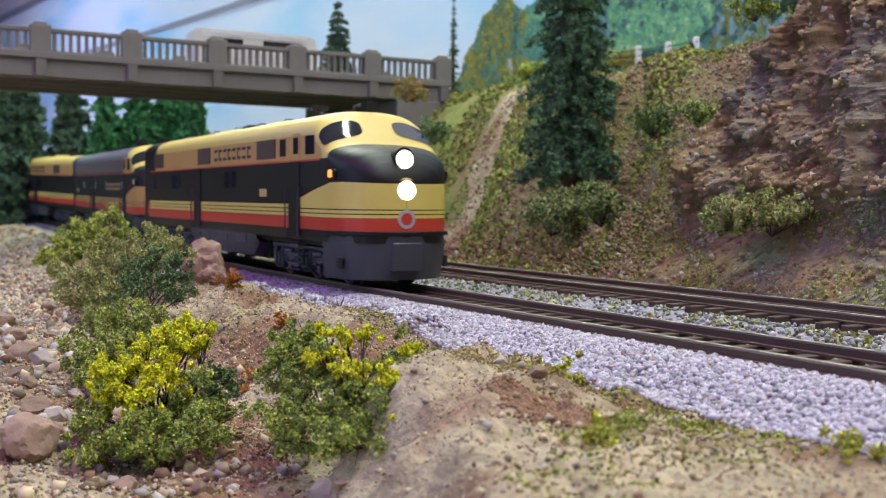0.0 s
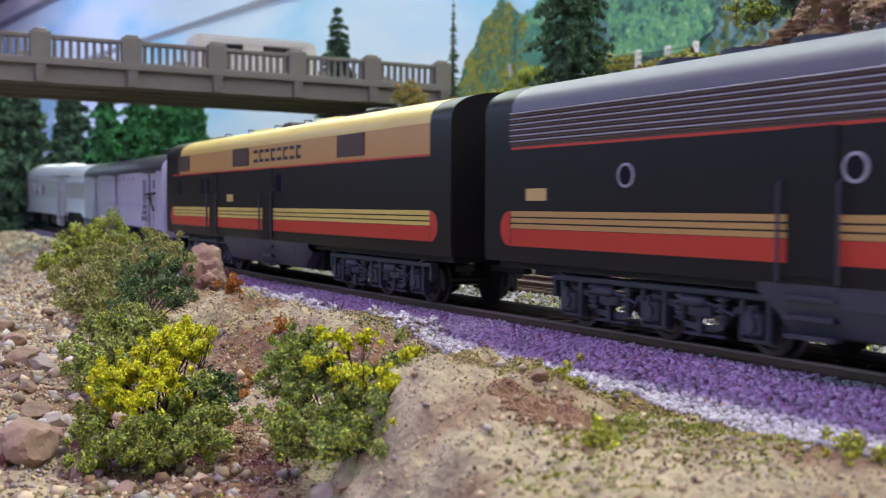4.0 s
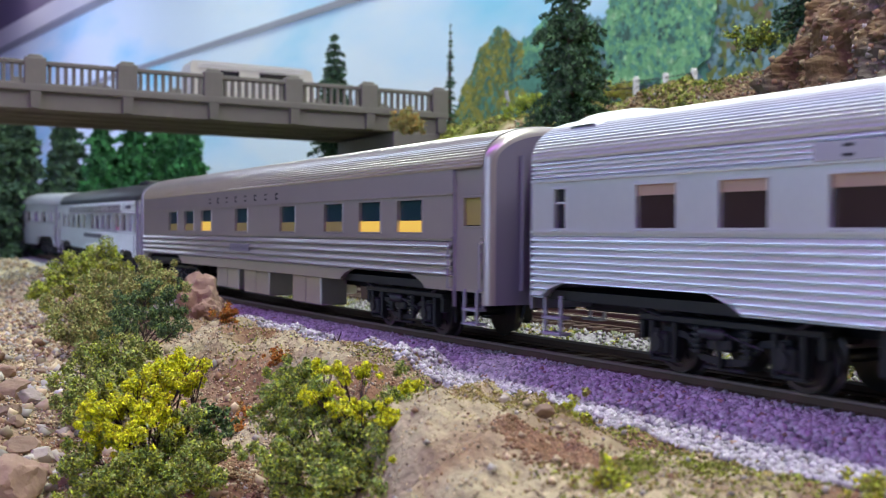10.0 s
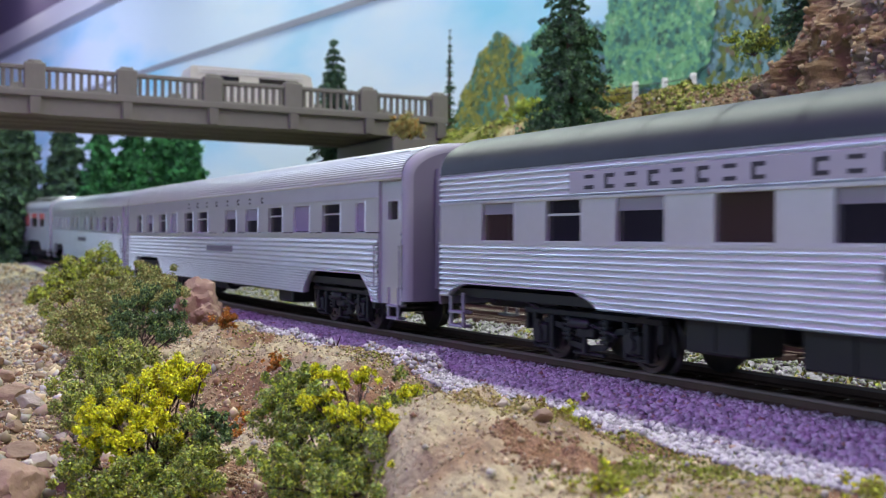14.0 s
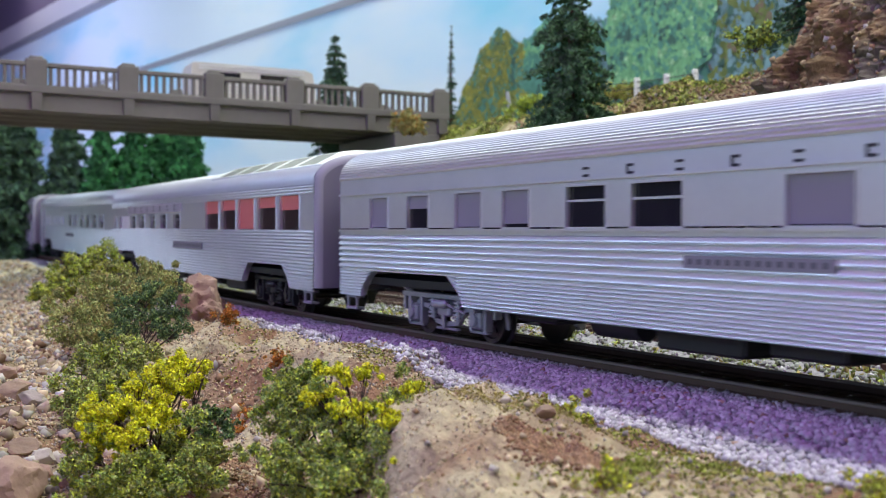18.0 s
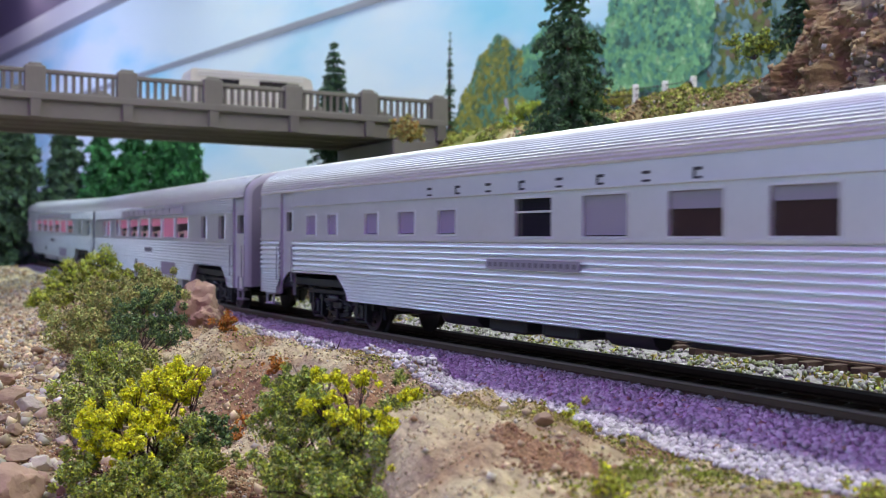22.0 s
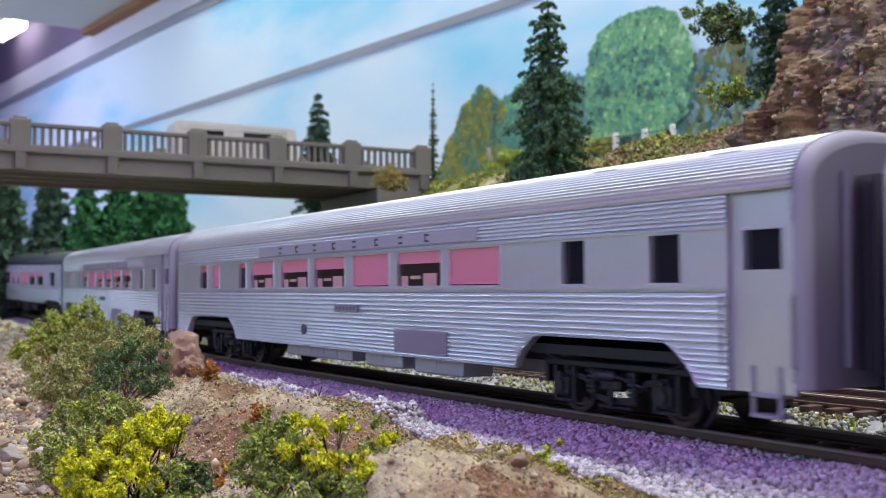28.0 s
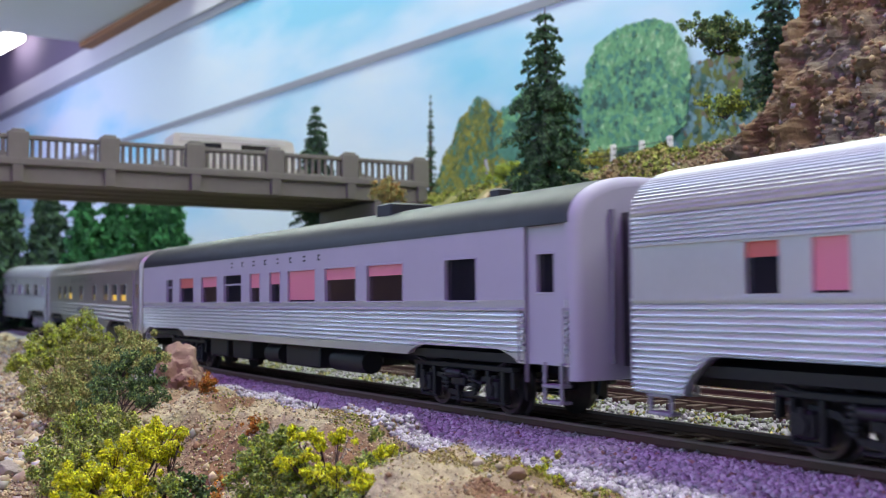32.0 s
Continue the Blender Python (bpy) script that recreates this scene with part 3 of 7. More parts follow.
def bridge():
    s0, width = -272.0, 92.0
    a = on_track(s0, 150)
    b = on_track(s0, -150)
    d = Vector((b[0] - a[0], b[1] - a[1], 0))
    length = d.length
    reach = length + 27
    ang = math.degrees(math.atan2(d.y, d.x))
    # local x from the aisle end to the bank, y away from the camera, z up
    br = thing("road_bridge", "grey-brown concrete girder road bridge with baluster railings over the tracks", "bridge", at=(float(a[0]), float(a[1]), 0, 0, 0, ang))
    zt = lambda x: 95.4 - 0.0122 * x      # underside of the deck
    for y0, y1, dz in ((0, 3.4, 9.0), (20, 23, 8), (43, 46, 8), (66, 69, 8), (width - 3.4, width, 9)):
        g = Geo()
        g.box(0, reach, y0, y1, -dz, 0, 0, 0.3)
        g.v = [(x, y, z + zt(x)) for x, y, z in g.v]
        part("girder", g, CONCRETE, br)
    g = Geo()
    g.box(0, reach, -2.2, width + 2.2, 0, 3.6, 0, 0.4)
    g.v = [(x, y, z + zt(x)) for x, y, z in g.v]
    part("deck", g, CONCRETE, br)
    posts = [5.5 + 45.2 * i for i in range(8)]
    for yy in (-1.2, width - 3.2):
        for x in posts:
            g = Geo()
            g.box(x - 5.2, x + 5.2, yy - 0.8, yy + 5.2, 2.6, 17.2, 0, 0.5)
            g.box(x - 3.4, x + 3.4, yy + 0.2, yy + 4.2, 17.0, 18.6, 0, 0.5)
            g.v = [(p, q, r + zt(p)) for p, q, r in g.v]
            part("railing_post", g, CONCRETE, br)
            if yy < 0:
                g = Geo()
                g.grid([[(x - 2.2, -2.6, -8.5), (x + 2.2, -2.6, -8.5), (x + 2.2, 0.4, -8.5), (x - 2.2, 0.4, -8.5)],
                        [(x - 2.6, -3.6, 0), (x + 2.6, -3.6, 0), (x + 2.6, 0.4, 0), (x - 2.6, 0.4, 0)]], 0, True)
                g.face([(x - 2.2, -2.6, -8.5), (x - 2.2, 0.4, -8.5), (x + 2.2, 0.4, -8.5), (x + 2.2, -2.6, -8.5)])
                g.v = [(p, q, r + zt(p)) for p, q, r in g.v]
                part("bracket", g, CONCRETE, br)
        for i in range(len(posts) - 1):
            x0, x1 = posts[i] + 5.0, posts[i + 1] - 5.0
            g = Geo()
            g.box(x0, x1, yy + 0.4, yy + 4.0, 13.4, 15.6, 0, 0.3)
            g.box(x0, x1, yy + 0.4, yy + 4.0, 2.9, 4.4, 0, 0.3)
            g.v = [(p, q, r + zt(p)) for p, q, r in g.v]
            rail = part("handrail", g, CONCRETE, br)
            for k in range(9):
                xc = x0 + (k + 0.5) * (x1 - x0) / 9
                g = Geo()
                g.box(xc - 0.85, xc + 0.85, yy + 1.2, yy + 3.2, 4.3, 13.5, 0, 0.2)
                g.v = [(p, q, r + zt(p)) for p, q, r in g.v]
                part("baluster", g, CONCRETE, rail)
    # abutment on the bank
    g = Geo()
    xa = length - 8
    g.box(xa, xa + 30, -1, width + 1, 40, zt(xa) - 9.2, 0, 0.6)
    part("abutment", g, CONCRETE, br)
    return br, a, ang, zt


bridge()


def camper():
    """A cream motor home on the bridge."""
    x, y = on_track(-322, -70)
    th = math.degrees(math.atan2(*(np.array(on_track(-272, -150)) - np.array(on_track(-272, 150)))[::-1]))
    rv = thing("motor_home", "cream ribbed motor home parked on the road bridge", "motor home", at=(float(x), float(y), 96.2, 0, 0, th))
    body = Geo()
    prof = [(-37, 5), (-37.5, 22), (-36, 25.6), (30, 25.0), (35, 23.5), (37, 14), (37, 5)]
    body.grid([[(a, -12, b) for a, b in prof], [(a, 12, b) for a, b in prof]], 0, True)
    body.face([(a, -12, b) for a, b in prof])
    body.face([(a, 12, b) for a, b in prof][::-1])
    part("body", body, material("cream_paint", (0.62, 0.58, 0.50), 0.6, vary=0.06, grain=0.04, scale=400), rv)
    for z in (9, 11, 13, 21.9, 23.6):
        g = Geo()
        g.box(-33, 30, -12.4, -11.9, z, z + 0.7)
        part("rib", g, WHITE, rv)
    for x0, x1 in ((-27, -9), (3, 23)):
        g = Geo()
        g.box(x0, x1, -12.5, -11.9, 15, 20.6, 0, 0.2)
        part("window", g, PANE, rv, "dark side window")
    g = Geo()
    g.box(-20, -8, -4, 4, 25, 26.6, 0, 0.6)
    part("roof_vent", g, WHITE, rv)
    for xx in (-22, 22):
        for yy in (-11.5, 9):
            g = Geo()
            g.disc((xx, yy, 4.4), (0, 1, 0), 4.4, 2.5, 16)
            part("wheel", g, UNDER, rv)


camper()

# ---- the train ----
HW = 17.3          # half width of a car
EAVE, CROWN = 37.6, 46.6


def flute_rows(z0, z1, n, rise=0.62):
    rows, h = [], (z1 - z0) / n
    for i in range(n):
        z = z0 + i * h
        top = min(rise, 0.3 * h) + 0.08
        rows += [(z, -0.4), (z + 0.06 * h, -0.4), (z + 0.27 * h, top), (z + 0.37 * h, top), (z + 0.62 * h, top * 0.6), (z + 0.86 * h, 0.04), (z + 0.88 * h, -0.4)]
    return rows + [(z1, 0.0)]


def truck_mesh(axles, base):
    """Side frames, equalizers, springs and bolster of one truck; origin over the rails at its middle."""
    g = Geo()
    half = base / 2
    for sy in (-1, 1):
        def bar(xa, xb, za, zb, o0=11.2, o1=13.2, c=0.25):
            g.box(xa, xb, min(sy * o0, sy * o1), max(sy * o0, sy * o1), za, zb, 0, c)

        bar(-half - 6.5, half + 6.5, 8.9, 10.2, 11.0, 13.4)
        for e in (-1, 1):
            bar(min(e * (half + 5.6), e * (half + 6.6)), max(e * (half + 5.6), e * (half + 6.6)), 5.6, 9.2)
            g.tube([(e * (half + 1), sy * 13.0, 9.8), (e * (half + 5), sy * 13.6, 11.2)], 0.5, 6)
        for x in axles:
            for q in (-3.3, 2.3):
                bar(x + q, x + q + 1.0, 2.6, 9.2, 11.4, 13.6)
            bar(x - 2.0, x + 2.0, 3.3, 7.4, 12.2, 14.3, 0.5)
            g.disc((x, sy * 14.1, 5.3), (0, sy, 0), 1.35, 0.7, 14)
            bar(x - 0.5, x + 0.5, 6.4, 8.0, 14.1, 14.7, 0.1)
            bar(x - 3.4, x + 3.4, 2.2, 2.9, 11.8, 13.2, 0.15)
        for a_, b_ in zip(axles[:-1], axles[1:]):
            d = b_ - a_
            path = [(a_, 7.7), (a_ + 0.20 * d, 7.0), (a_ + 0.32 * d, 3.9), (a_ + 0.5 * d, 3.3), (a_ + 0.68 * d, 3.9), (a_ + 0.80 * d, 7.0), (b_, 7.7)]
            rows = [[(x, sy * y, z + dz) for y, dz in ((12.0, -0.55), (12.9, -0.55), (12.9, 0.55), (12.0, 0.55))] for x, z in path]
            g.grid(rows, 0, True)
            for f in (0.30, 0.70):
                x = a_ + f * d
                g.tube([(x, sy * 13.0, 4.4), (x, sy * 13.0, 9.0)], 0.7, 10)
                for k in range(5):
                    z = 4.7 + k * 0.9
                    g.tube([(x, sy * 13.0, z), (x, sy * 13.0, z + 0.42)], 1.35, 12)
            m = a_ + 0.5 * d
            bar(m - 2.6, m + 2.6, 5.2, 7.4, 11.6, 14.0, 0.4)
            bar(m - 0.45, m + 0.45, 2.4, 9.0, 13.2, 14.0, 0.1)
            g.tube([(m - 3.8, sy * 13.9, 7.9), (m + 1.2, sy * 13.9, 7.9), (m + 1.8, sy * 13.9, 7.9)], [1.0, 1.0, 0.5], 10)
            g.tube([(m + 1.8, sy * 13.9, 7.9), (m + 0.34 * d, sy * 13.7, 6.2)], 0.28, 5)
            bar(m - 4.6, m + 4.6, 2.0, 2.6, 11.8, 13.0, 0.15)
        for x in axles:
            for q in (-1, 1):
                g.tube([(x + q * 5.6, sy * 10.0, 8.6), (x + q * 6.0, sy * 9.4, 5.4), (x + q * 5.6, sy * 9.0, 3.4)], [0.4, 0.7, 0.5], 6)
    g.box(-3.5, 3.5, -11.4, 11.4, 5.6, 9.6, 0, 0.4)
    g.box(-half, half, -3, 3, 7, 9, 0, 0.3)
    return g


def wheelset_mesh():
    g = Geo()
    for sy in (-1, 1):
        y = sy * 8.4
        rows = []
        for yy, r in ((y - 1.4 * sy * -1 * -1, 6.1), (y - 0.9 * sy, 6.1), (y - 0.7 * sy, 5.35), (y + 1.4 * sy, 5.2), (y + 1.4 * sy, 4.3), (y + 1.1 * sy, 4.0), (y + 1.1 * sy, 1.6), (y + 1.8 * sy, 1.2)):
            rows.append([(r * math.cos(t), yy, r * math.sin(t)) for t in [math.tau * k / 20 for k in range(20)]])
        g.grid(rows, 0, True)
        g.face(rows[0])
        g.face(rows[-1][::-1])
        for k in range(5):          # holes in the plate as raised lugs
            t = math.tau * k / 5
            g.disc((2.8 * math.cos(t), y + 0.9 * sy, 2.8 * math.sin(t)), (0, sy, 0), 0.55, 0.5, 6)
    g.tube([(0, -9, 0), (0, 9, 0)], 1.1, 10)
    return g


WHEELS_MESH = wheelset_mesh().mesh("wheelset", WHEEL)
TRUCK_CACHE = {}


def add_truck(car, x, kind, mat):
    axles = (-14.0, 14.0) if kind == 2 else (-24.0, 0.0, 24.0)
    if (kind, mat.name) not in TRUCK_CACHE:
        TRUCK_CACHE[(kind, mat.name)] = truck_mesh(axles, axles[-1] * 2).mesh("truck", mat)
    t = part("truck", TRUCK_CACHE[(kind, mat.name)], None, car, at=(x, 0, 0))
    for a in axles:
        part("wheelset", WHEELS_MESH, None, t, at=(a, 0, 5.25))
    return t


def arch(n=22, hw=HW, z0=EAVE, z1=CROWN, p=2.35, ribs=0.0):
    pts = []
    for i in range(n + 1):
        a = math.pi * i / n
        c, s = math.cos(a), math.sin(a)
        k = 1 + (ribs if i % 2 else 0)
        pts.append((math.copysign(abs(c) ** (2 / p), c) * hw * k, z0 + (z1 - z0) * abs(s) ** (2 / p) * k))
    return pts


def bar_letters(car, x0, x1, z0, z1, n, mat, sgn=-1, off=0.32, name="lettering", skip=()):
    """Lettering as a row of small blocks, one mesh."""
    g = Geo()
    w = (x1 - x0) / n
    for i in range(n):
        if i in skip:
            continue
        a = x0 + i * w + 0.12 * w
        b = a + min(0.7 * w, 1.05 * (z1 - z0))
        y = sgn * (HW + off)
        ya, yb = min(y, y + sgn * 0.06), max(y, y + sgn * 0.06)
        t = (z1 - z0) * 0.26
        g.box(a, b, ya, yb, z1 - t, z1)
        g.box(a, b, ya, yb, z0, z0 + t)
        if i % 2:
            g.box(a, a + (b - a) * 0.3, ya, yb, z0 + t, z1 - t)
    return part(name, g, mat, car, "row of small dark lettering blocks" if mat is LETTER_DARK else "")


def passenger_car(label, spec, group="passenger cars of the train"):
    """A streamlined car. spec: windows, doors, flute bands, roof, trucks."""
    L = spec.get("L", 287.0)
    h = L / 2
    hr = h + spec.get("rear", 3.0)      # the body reaches further back
    body_m, roof_m = spec.get("body", STEEL), spec.get("roof", STEEL)
    car = thing("passenger_car", label, "railway car", group)
    wz0, wz1 = spec.get("wz", (24.8, 32.2))
    doors = spec.get("doors", [])
    wins = sorted(spec["wins"])
    cuts = spec.get("arches", [(-h + 22, -h + 68), (h - 68, h - 22)])
    zlow, zcut = spec.get("skirt", (8.0, 14.6))

    def z_bottom(x):
        z = zlow
        for a, b in cuts:
            if a < x < b:
                d = min(x - a, b - x)
                z = max(z, zlow + (zcut - zlow) * min(1.0, max(0.0, d / 7.0)) ** 0.6)
        for a, b in spec.get("short", []):
            if a <= x <= b:
                z = max(z, zcut)
        return z

    marks = sorted({-hr, h, *[q for d in doors for q in (d[0], d[1])]})
    fine = sorted(set(list(np.linspace(-hr, h, 25)) + [q + o for a, b in cuts for q, o in ((a, 0), (a, 1), (a, 3), (a, 7), (b, -7), (b, -3), (b, -1), (b, 0))] + [q for a, b in spec.get("short", []) for q in (a - 0.01, a, b, b + 0.01)]))
    low_rows = spec["low"]
    up_rows = spec["up"]
    for sgn in (-1, 1):
        g = Geo()
        for i in range(len(marks) - 1):
            a, b = marks[i], marks[i + 1]
            is_door = any(abs(d[0] - a) < 0.01 for d in doors)
            xs = sorted({a, b, *[q for q in fine if a < q < b]})
            back = -0.9 if is_door else 0.0
            rows = [(8.0, 0), (wz0, 0)] if is_door else low_rows
            g.grid([[(x, sgn * (HW + o + back), max(z, z_bottom(x))) for x in xs] for z, o in rows], 0 if is_door else 1)
            # inward lip along the bottom
            g.grid([[(x, sgn * (HW + back), z_bottom(x)) for x in xs], [(x, sgn * (HW - 1.6), z_bottom(x) + 0.3) for x in xs]])
            # window band
            band = [w for w in wins if a - 0.1 < w[0] and w[1] < b + 0.1]
            edges = [a, *[q for w in band for q in (w[0], w[1])], b]
            for k in range(0, len(edges), 2):
                if edges[k + 1] - edges[k] > 0.05:
                    g.grid([[(edges[k], sgn * (HW + back), z), (edges[k + 1], sgn * (HW + back), z)] for z in (wz0, wz1)])
            for w in band:
                ww0, ww1 = (w[4], w[5]) if len(w) > 4 else (wz0, wz1)
                if ww0 > wz0 + 0.01:
                    g.grid([[(w[0], sgn * (HW + back), z), (w[1], sgn * (HW + back), z)] for z in (wz0, ww0)])
                if ww1 < wz1 - 0.01:
                    g.grid([[(w[0], sgn * (HW + back), z), (w[1], sgn * (HW + back), z)] for z in (ww1, wz1)])
                o = [(w[0], ww0), (w[1], ww0), (w[1], ww1), (w[0], ww1)]
                g.grid([[(x, sgn * (HW + back), z) for x, z in o], [(x, sgn * (HW + back - 0.9), z) for x, z in o]], 0, True)
            rows = [(wz1, 0), (EAVE, 0)] if is_door else up_rows
            g.grid([[(x, sgn * (HW + o + back), z) for x in (a, b)] for z, o in rows], 0 if is_door else 3)
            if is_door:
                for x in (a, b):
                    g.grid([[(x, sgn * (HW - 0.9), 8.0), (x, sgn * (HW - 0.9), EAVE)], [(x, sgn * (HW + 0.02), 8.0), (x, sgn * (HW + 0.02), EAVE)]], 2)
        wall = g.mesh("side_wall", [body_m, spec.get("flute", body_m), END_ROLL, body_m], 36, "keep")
        wall.polygons.foreach_set("use_smooth", [q.material_index in (1, 3) for q in wall.polygons])
        part("side_wall", wall, None, car)
        for w in wins:
            ww0, ww1 = (w[4], w[5]) if len(w) > 4 else (wz0, wz1)
            back = -0.9 if any(d[0] - 0.1 < w[0] and w[1] < d[1] + 0.1 for d in doors) else 0
            g = Geo()
            y = sgn * (HW - 0.75 + back)
            g.box(w[0] - 0.1, w[1] + 0.1, min(y, y - sgn * 0.2), max(y, y - sgn * 0.2), ww0 - 0.1, ww1 + 0.1)
            pane = part("pane", g, w[2], car, smooth=0)
            if spec.get("frames", True):
                g = Geo()
                o = [(w[0], ww0), (w[1], ww0), (w[1], ww1), (w[0], ww1)]
                f1, f2 = sgn * (HW + back + 0.02), sgn * (HW + back + 0.16)
                grow = lambda d: [(x + (d if x > (w[0] + w[1]) / 2 else -d), z + (d if z > (ww0 + ww1) / 2 else -d)) for x, z in o]
                g.grid([[(x, f1 - sgn * 0.5, z) for x, z in grow(0.02)], [(x, f2, z) for x, z in grow(-0.02)], [(x, f2, z) for x, z in grow(0.3)], [(x, f1, z) for x, z in grow(0.4)]], 0, True)
                part("window_frame", g, body_m, pane, smooth=0)
            if w[3]:
                frac, bm_ = w[3]
                g = Geo()
                z0_, z1_ = (ww1 - (ww1 - ww0) * frac, ww1) if frac > 0 else (ww0, ww0 - (ww1 - ww0) * frac)
                yb = y + sgn * 0.12
                g.box(w[0], w[1], min(yb, yb + sgn * 0.1), max(yb, yb + sgn * 0.1), z0_, z1_)
                part("blind", g, bm_, pane, smooth=0)
            if spec.get("seats") and w[1] - w[0] > 14 and (not w[3] or 0 < w[3][0] < 0.8):
                g = Geo()
                yb = y + sgn * 0.1
                span, top = w[1] - w[0], ww0 + (ww1 - ww0) * 0.36
                for q0, q1, zz in ((0.04, 0.2, top - 0.5), (0.56, 0.86, top)):
                    g.box(w[0] + span * q0, w[0] + span * q1, min(yb, yb + sgn * 0.1), max(yb, yb + sgn * 0.1), ww0, zz, 0, 0.05)
                part("seat_back", g, SEAT_PINK, pane, "pale pink seat backs inside the window", smooth=0)
                g = Geo()
                g.box(w[0] + span * 0.26, w[0] + span * 0.5, min(yb, yb + sgn * 0.1), max(yb, yb + sgn * 0.1), ww0 + (ww1 - ww0) * 0.2, ww0 + (ww1 - ww0) * 0.3)
                part("table_top", g, SEAT_BUFF, pane, "buff table top inside the window", smooth=0)
            if w[2] is PANE and w[3] is None:
                g = Geo()
                yb = y + sgn * 0.12
                g.box(w[0], w[1], min(yb, yb + sgn * 0.12), max(yb, yb + sgn * 0.12), ww0 + (ww1 - ww0) * 0.62, ww0 + (ww1 - ww0) * 0.68)
                part("sash_bar", g, body_m, pane, smooth=0)
        for z in spec.get("belts", (wz0 - 0.8, wz1 + 1.0)):
            for i in range(len(marks) - 1):
                if any(abs(d[0] - marks[i]) < 0.01 for d in doors):
                    continue
                g = Geo()
                g.box(marks[i], marks[i + 1], min(sgn * HW, sgn * (HW + 0.45)), max(sgn * HW, sgn * (HW + 0.45)), z, z + 0.5)
                part("belt_rail", g, body_m, car)
        for d in doors:
            for hx in (d[0] - 0.7, d[1] + 0.7):
                g = Geo()
                y = sgn * (HW + 0.9)
                g.tube([(hx, sgn * HW, 12), (hx, y, 12), (hx, y, 22), (hx, sgn * HW, 22)], 0.2, 5)
                part("grab_iron", g, END_ROLL, car)
        for e, xc in ((1, h - 6.0), (-1, -hr + 6.0)):
            g = Geo()
            y = sgn * (HW - 0.5)
            for dx in (-2.6, 2.6):
                g.box(xc + dx - 0.35, xc + dx + 0.35, min(y, y - sgn * 0.6), max(y, y - sgn * 0.6), 4.4, 12.0, 0, 0.1)
            for z in (4.4, 7.4):
                g.box(xc - 2.9, xc + 2.9, min(y + sgn * 0.3, y - sgn * 2.4), max(y + sgn * 0.3, y - sgn * 2.4), z, z + 0.6, 0, 0.1)
            part("step_stirrup", g, END_ROLL, car)
        for x0, x1, z0, z1 in spec.get("plates", []):
            g = Geo()
            y = sgn * (HW + 0.35)
            g.box(x0, x1, min(y, y + sgn * 0.3), max(y, y + sgn * 0.3), z0, z1)
            pl = part("name_plate", g, PLATE_GREY, car, "plain grey name plate with unreadable bars")
            bar = Geo()
            yy = y + sgn * 0.31
            k = max(3, int((x1 - x0) / 2.0))
            for j in range(k):
                xa = x0 + (j + 0.5) * (x1 - x0) / (k + 0.5)
                bar.box(xa, xa + 0.9, min(yy, yy + sgn * 0.05), max(yy, yy + sgn * 0.05), z0 + (z1 - z0) * 0.28, z1 - (z1 - z0) * 0.28)
            part("lettering", bar, LETTER_GREY, pl)
        if "letters" in spec:
            x0, x1, z0, z1, n = spec["letters"]
            bar_letters(car, x0, x1, z0, z1, n, LETTER_DARK, sgn, spec.get("letter_off", 0.05), skip=spec.get("letter_skip", ()))
    # roof
    g = Geo()
    pts = arch(spec.get("roof_n", 52), HW + 0.15, EAVE, CROWN, 2.3, spec.get("ribs", 0.0))
    xs = list(np.linspace(-hr, h, spec.get("roof_seg", 3)))
    g.grid([[(x, y, z) for y, z in pts] for x in xs])
    part("roof", g, roof_m, car, spec.get("roof_label", ""), smooth=50 if not spec.get("ribs") else 25)
    for x in spec.get("roof_bands", []):
        g = Geo()
        q = arch(24, HW + 0.3, EAVE, CROWN + 0.12, 2.3)
        g.grid([[(xx, y, z) for y, z in q] for xx in (x - 0.35, x + 0.35)])
        part("roof_seam", g, roof_m, car)
    for x, y, w, d, t in spec.get("roof_boxes", []):
        g = Geo()
        z = EAVE + (CROWN - EAVE) * (1 - abs(y / HW) ** 2.3) ** (1 / 2.3)
        g.box(x - w / 2, x + w / 2, y - d / 2, y + d / 2, z - 2.0, z + t, 0, 0.4)
        part("roof_hatch", g, spec.get("hatch", roof_m), car)
    # ends: sheet, diaphragm, coupler
    ROLL = 2.0
    for e, he in ((-1, hr), (1, h)):
        q = [(HW, 9.0), *[(y, z) for y, z in arch(24, HW, EAVE, CROWN, 2.3)], (-HW, 9.0)]
        rows = []
        for k in range(6):
            t = math.pi / 2 * k / 5
            d = ROLL * (1 - math.cos(t))
            rows.append([(e * (he - 0.02 + ROLL * math.sin(t)), y * (1 - d / HW), z if z < 10 else z - d * smooth_step(EAVE - 2, CROWN, z)) for y, z in q])
        g = Geo()
        g.grid(rows)
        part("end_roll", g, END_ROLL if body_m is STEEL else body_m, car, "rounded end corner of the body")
        g = Geo()
        g.face([(x - e * 0.02, y, z) for x, y, z in rows[-1]])
        part("end_sheet", g, body_m if body_m is LILAC else END_SHADE_GREY, car, smooth=0)
        hx = he + ROLL
        g = Geo()
        loops = []
        for k in range(12):
            rr = 6.7 if k % 4 in (1, 2) else 6.0
            loops.append([(e * (hx + k * 0.36), y, z) for y, z in ((-rr, 11.5), (rr, 11.5), (rr, 32.8 + rr), (-rr, 32.8 + rr))])
        g.grid(loops, 0, True)
        g.face(loops[-1])
        part("diaphragm", g, DIAPHRAGM, car, "dark ribbed end diaphragm")
        for sy in (-1, 1):
            g = Geo()
            g.tube([(e * (hx + 0.6), sy * 9.2, 12), (e * (hx + 0.6), sy * 9.2, 40)], 0.55, 8)
            part("end_pipe", g, END_SHADE_GREY, car)
        g = Geo()
        g.box(min(e * (h - 8), e * (h + 7.5)), max(e * (h - 8), e * (h + 7.5)), -1.4, 1.4, 8.2, 10.4, 0, 0.3)
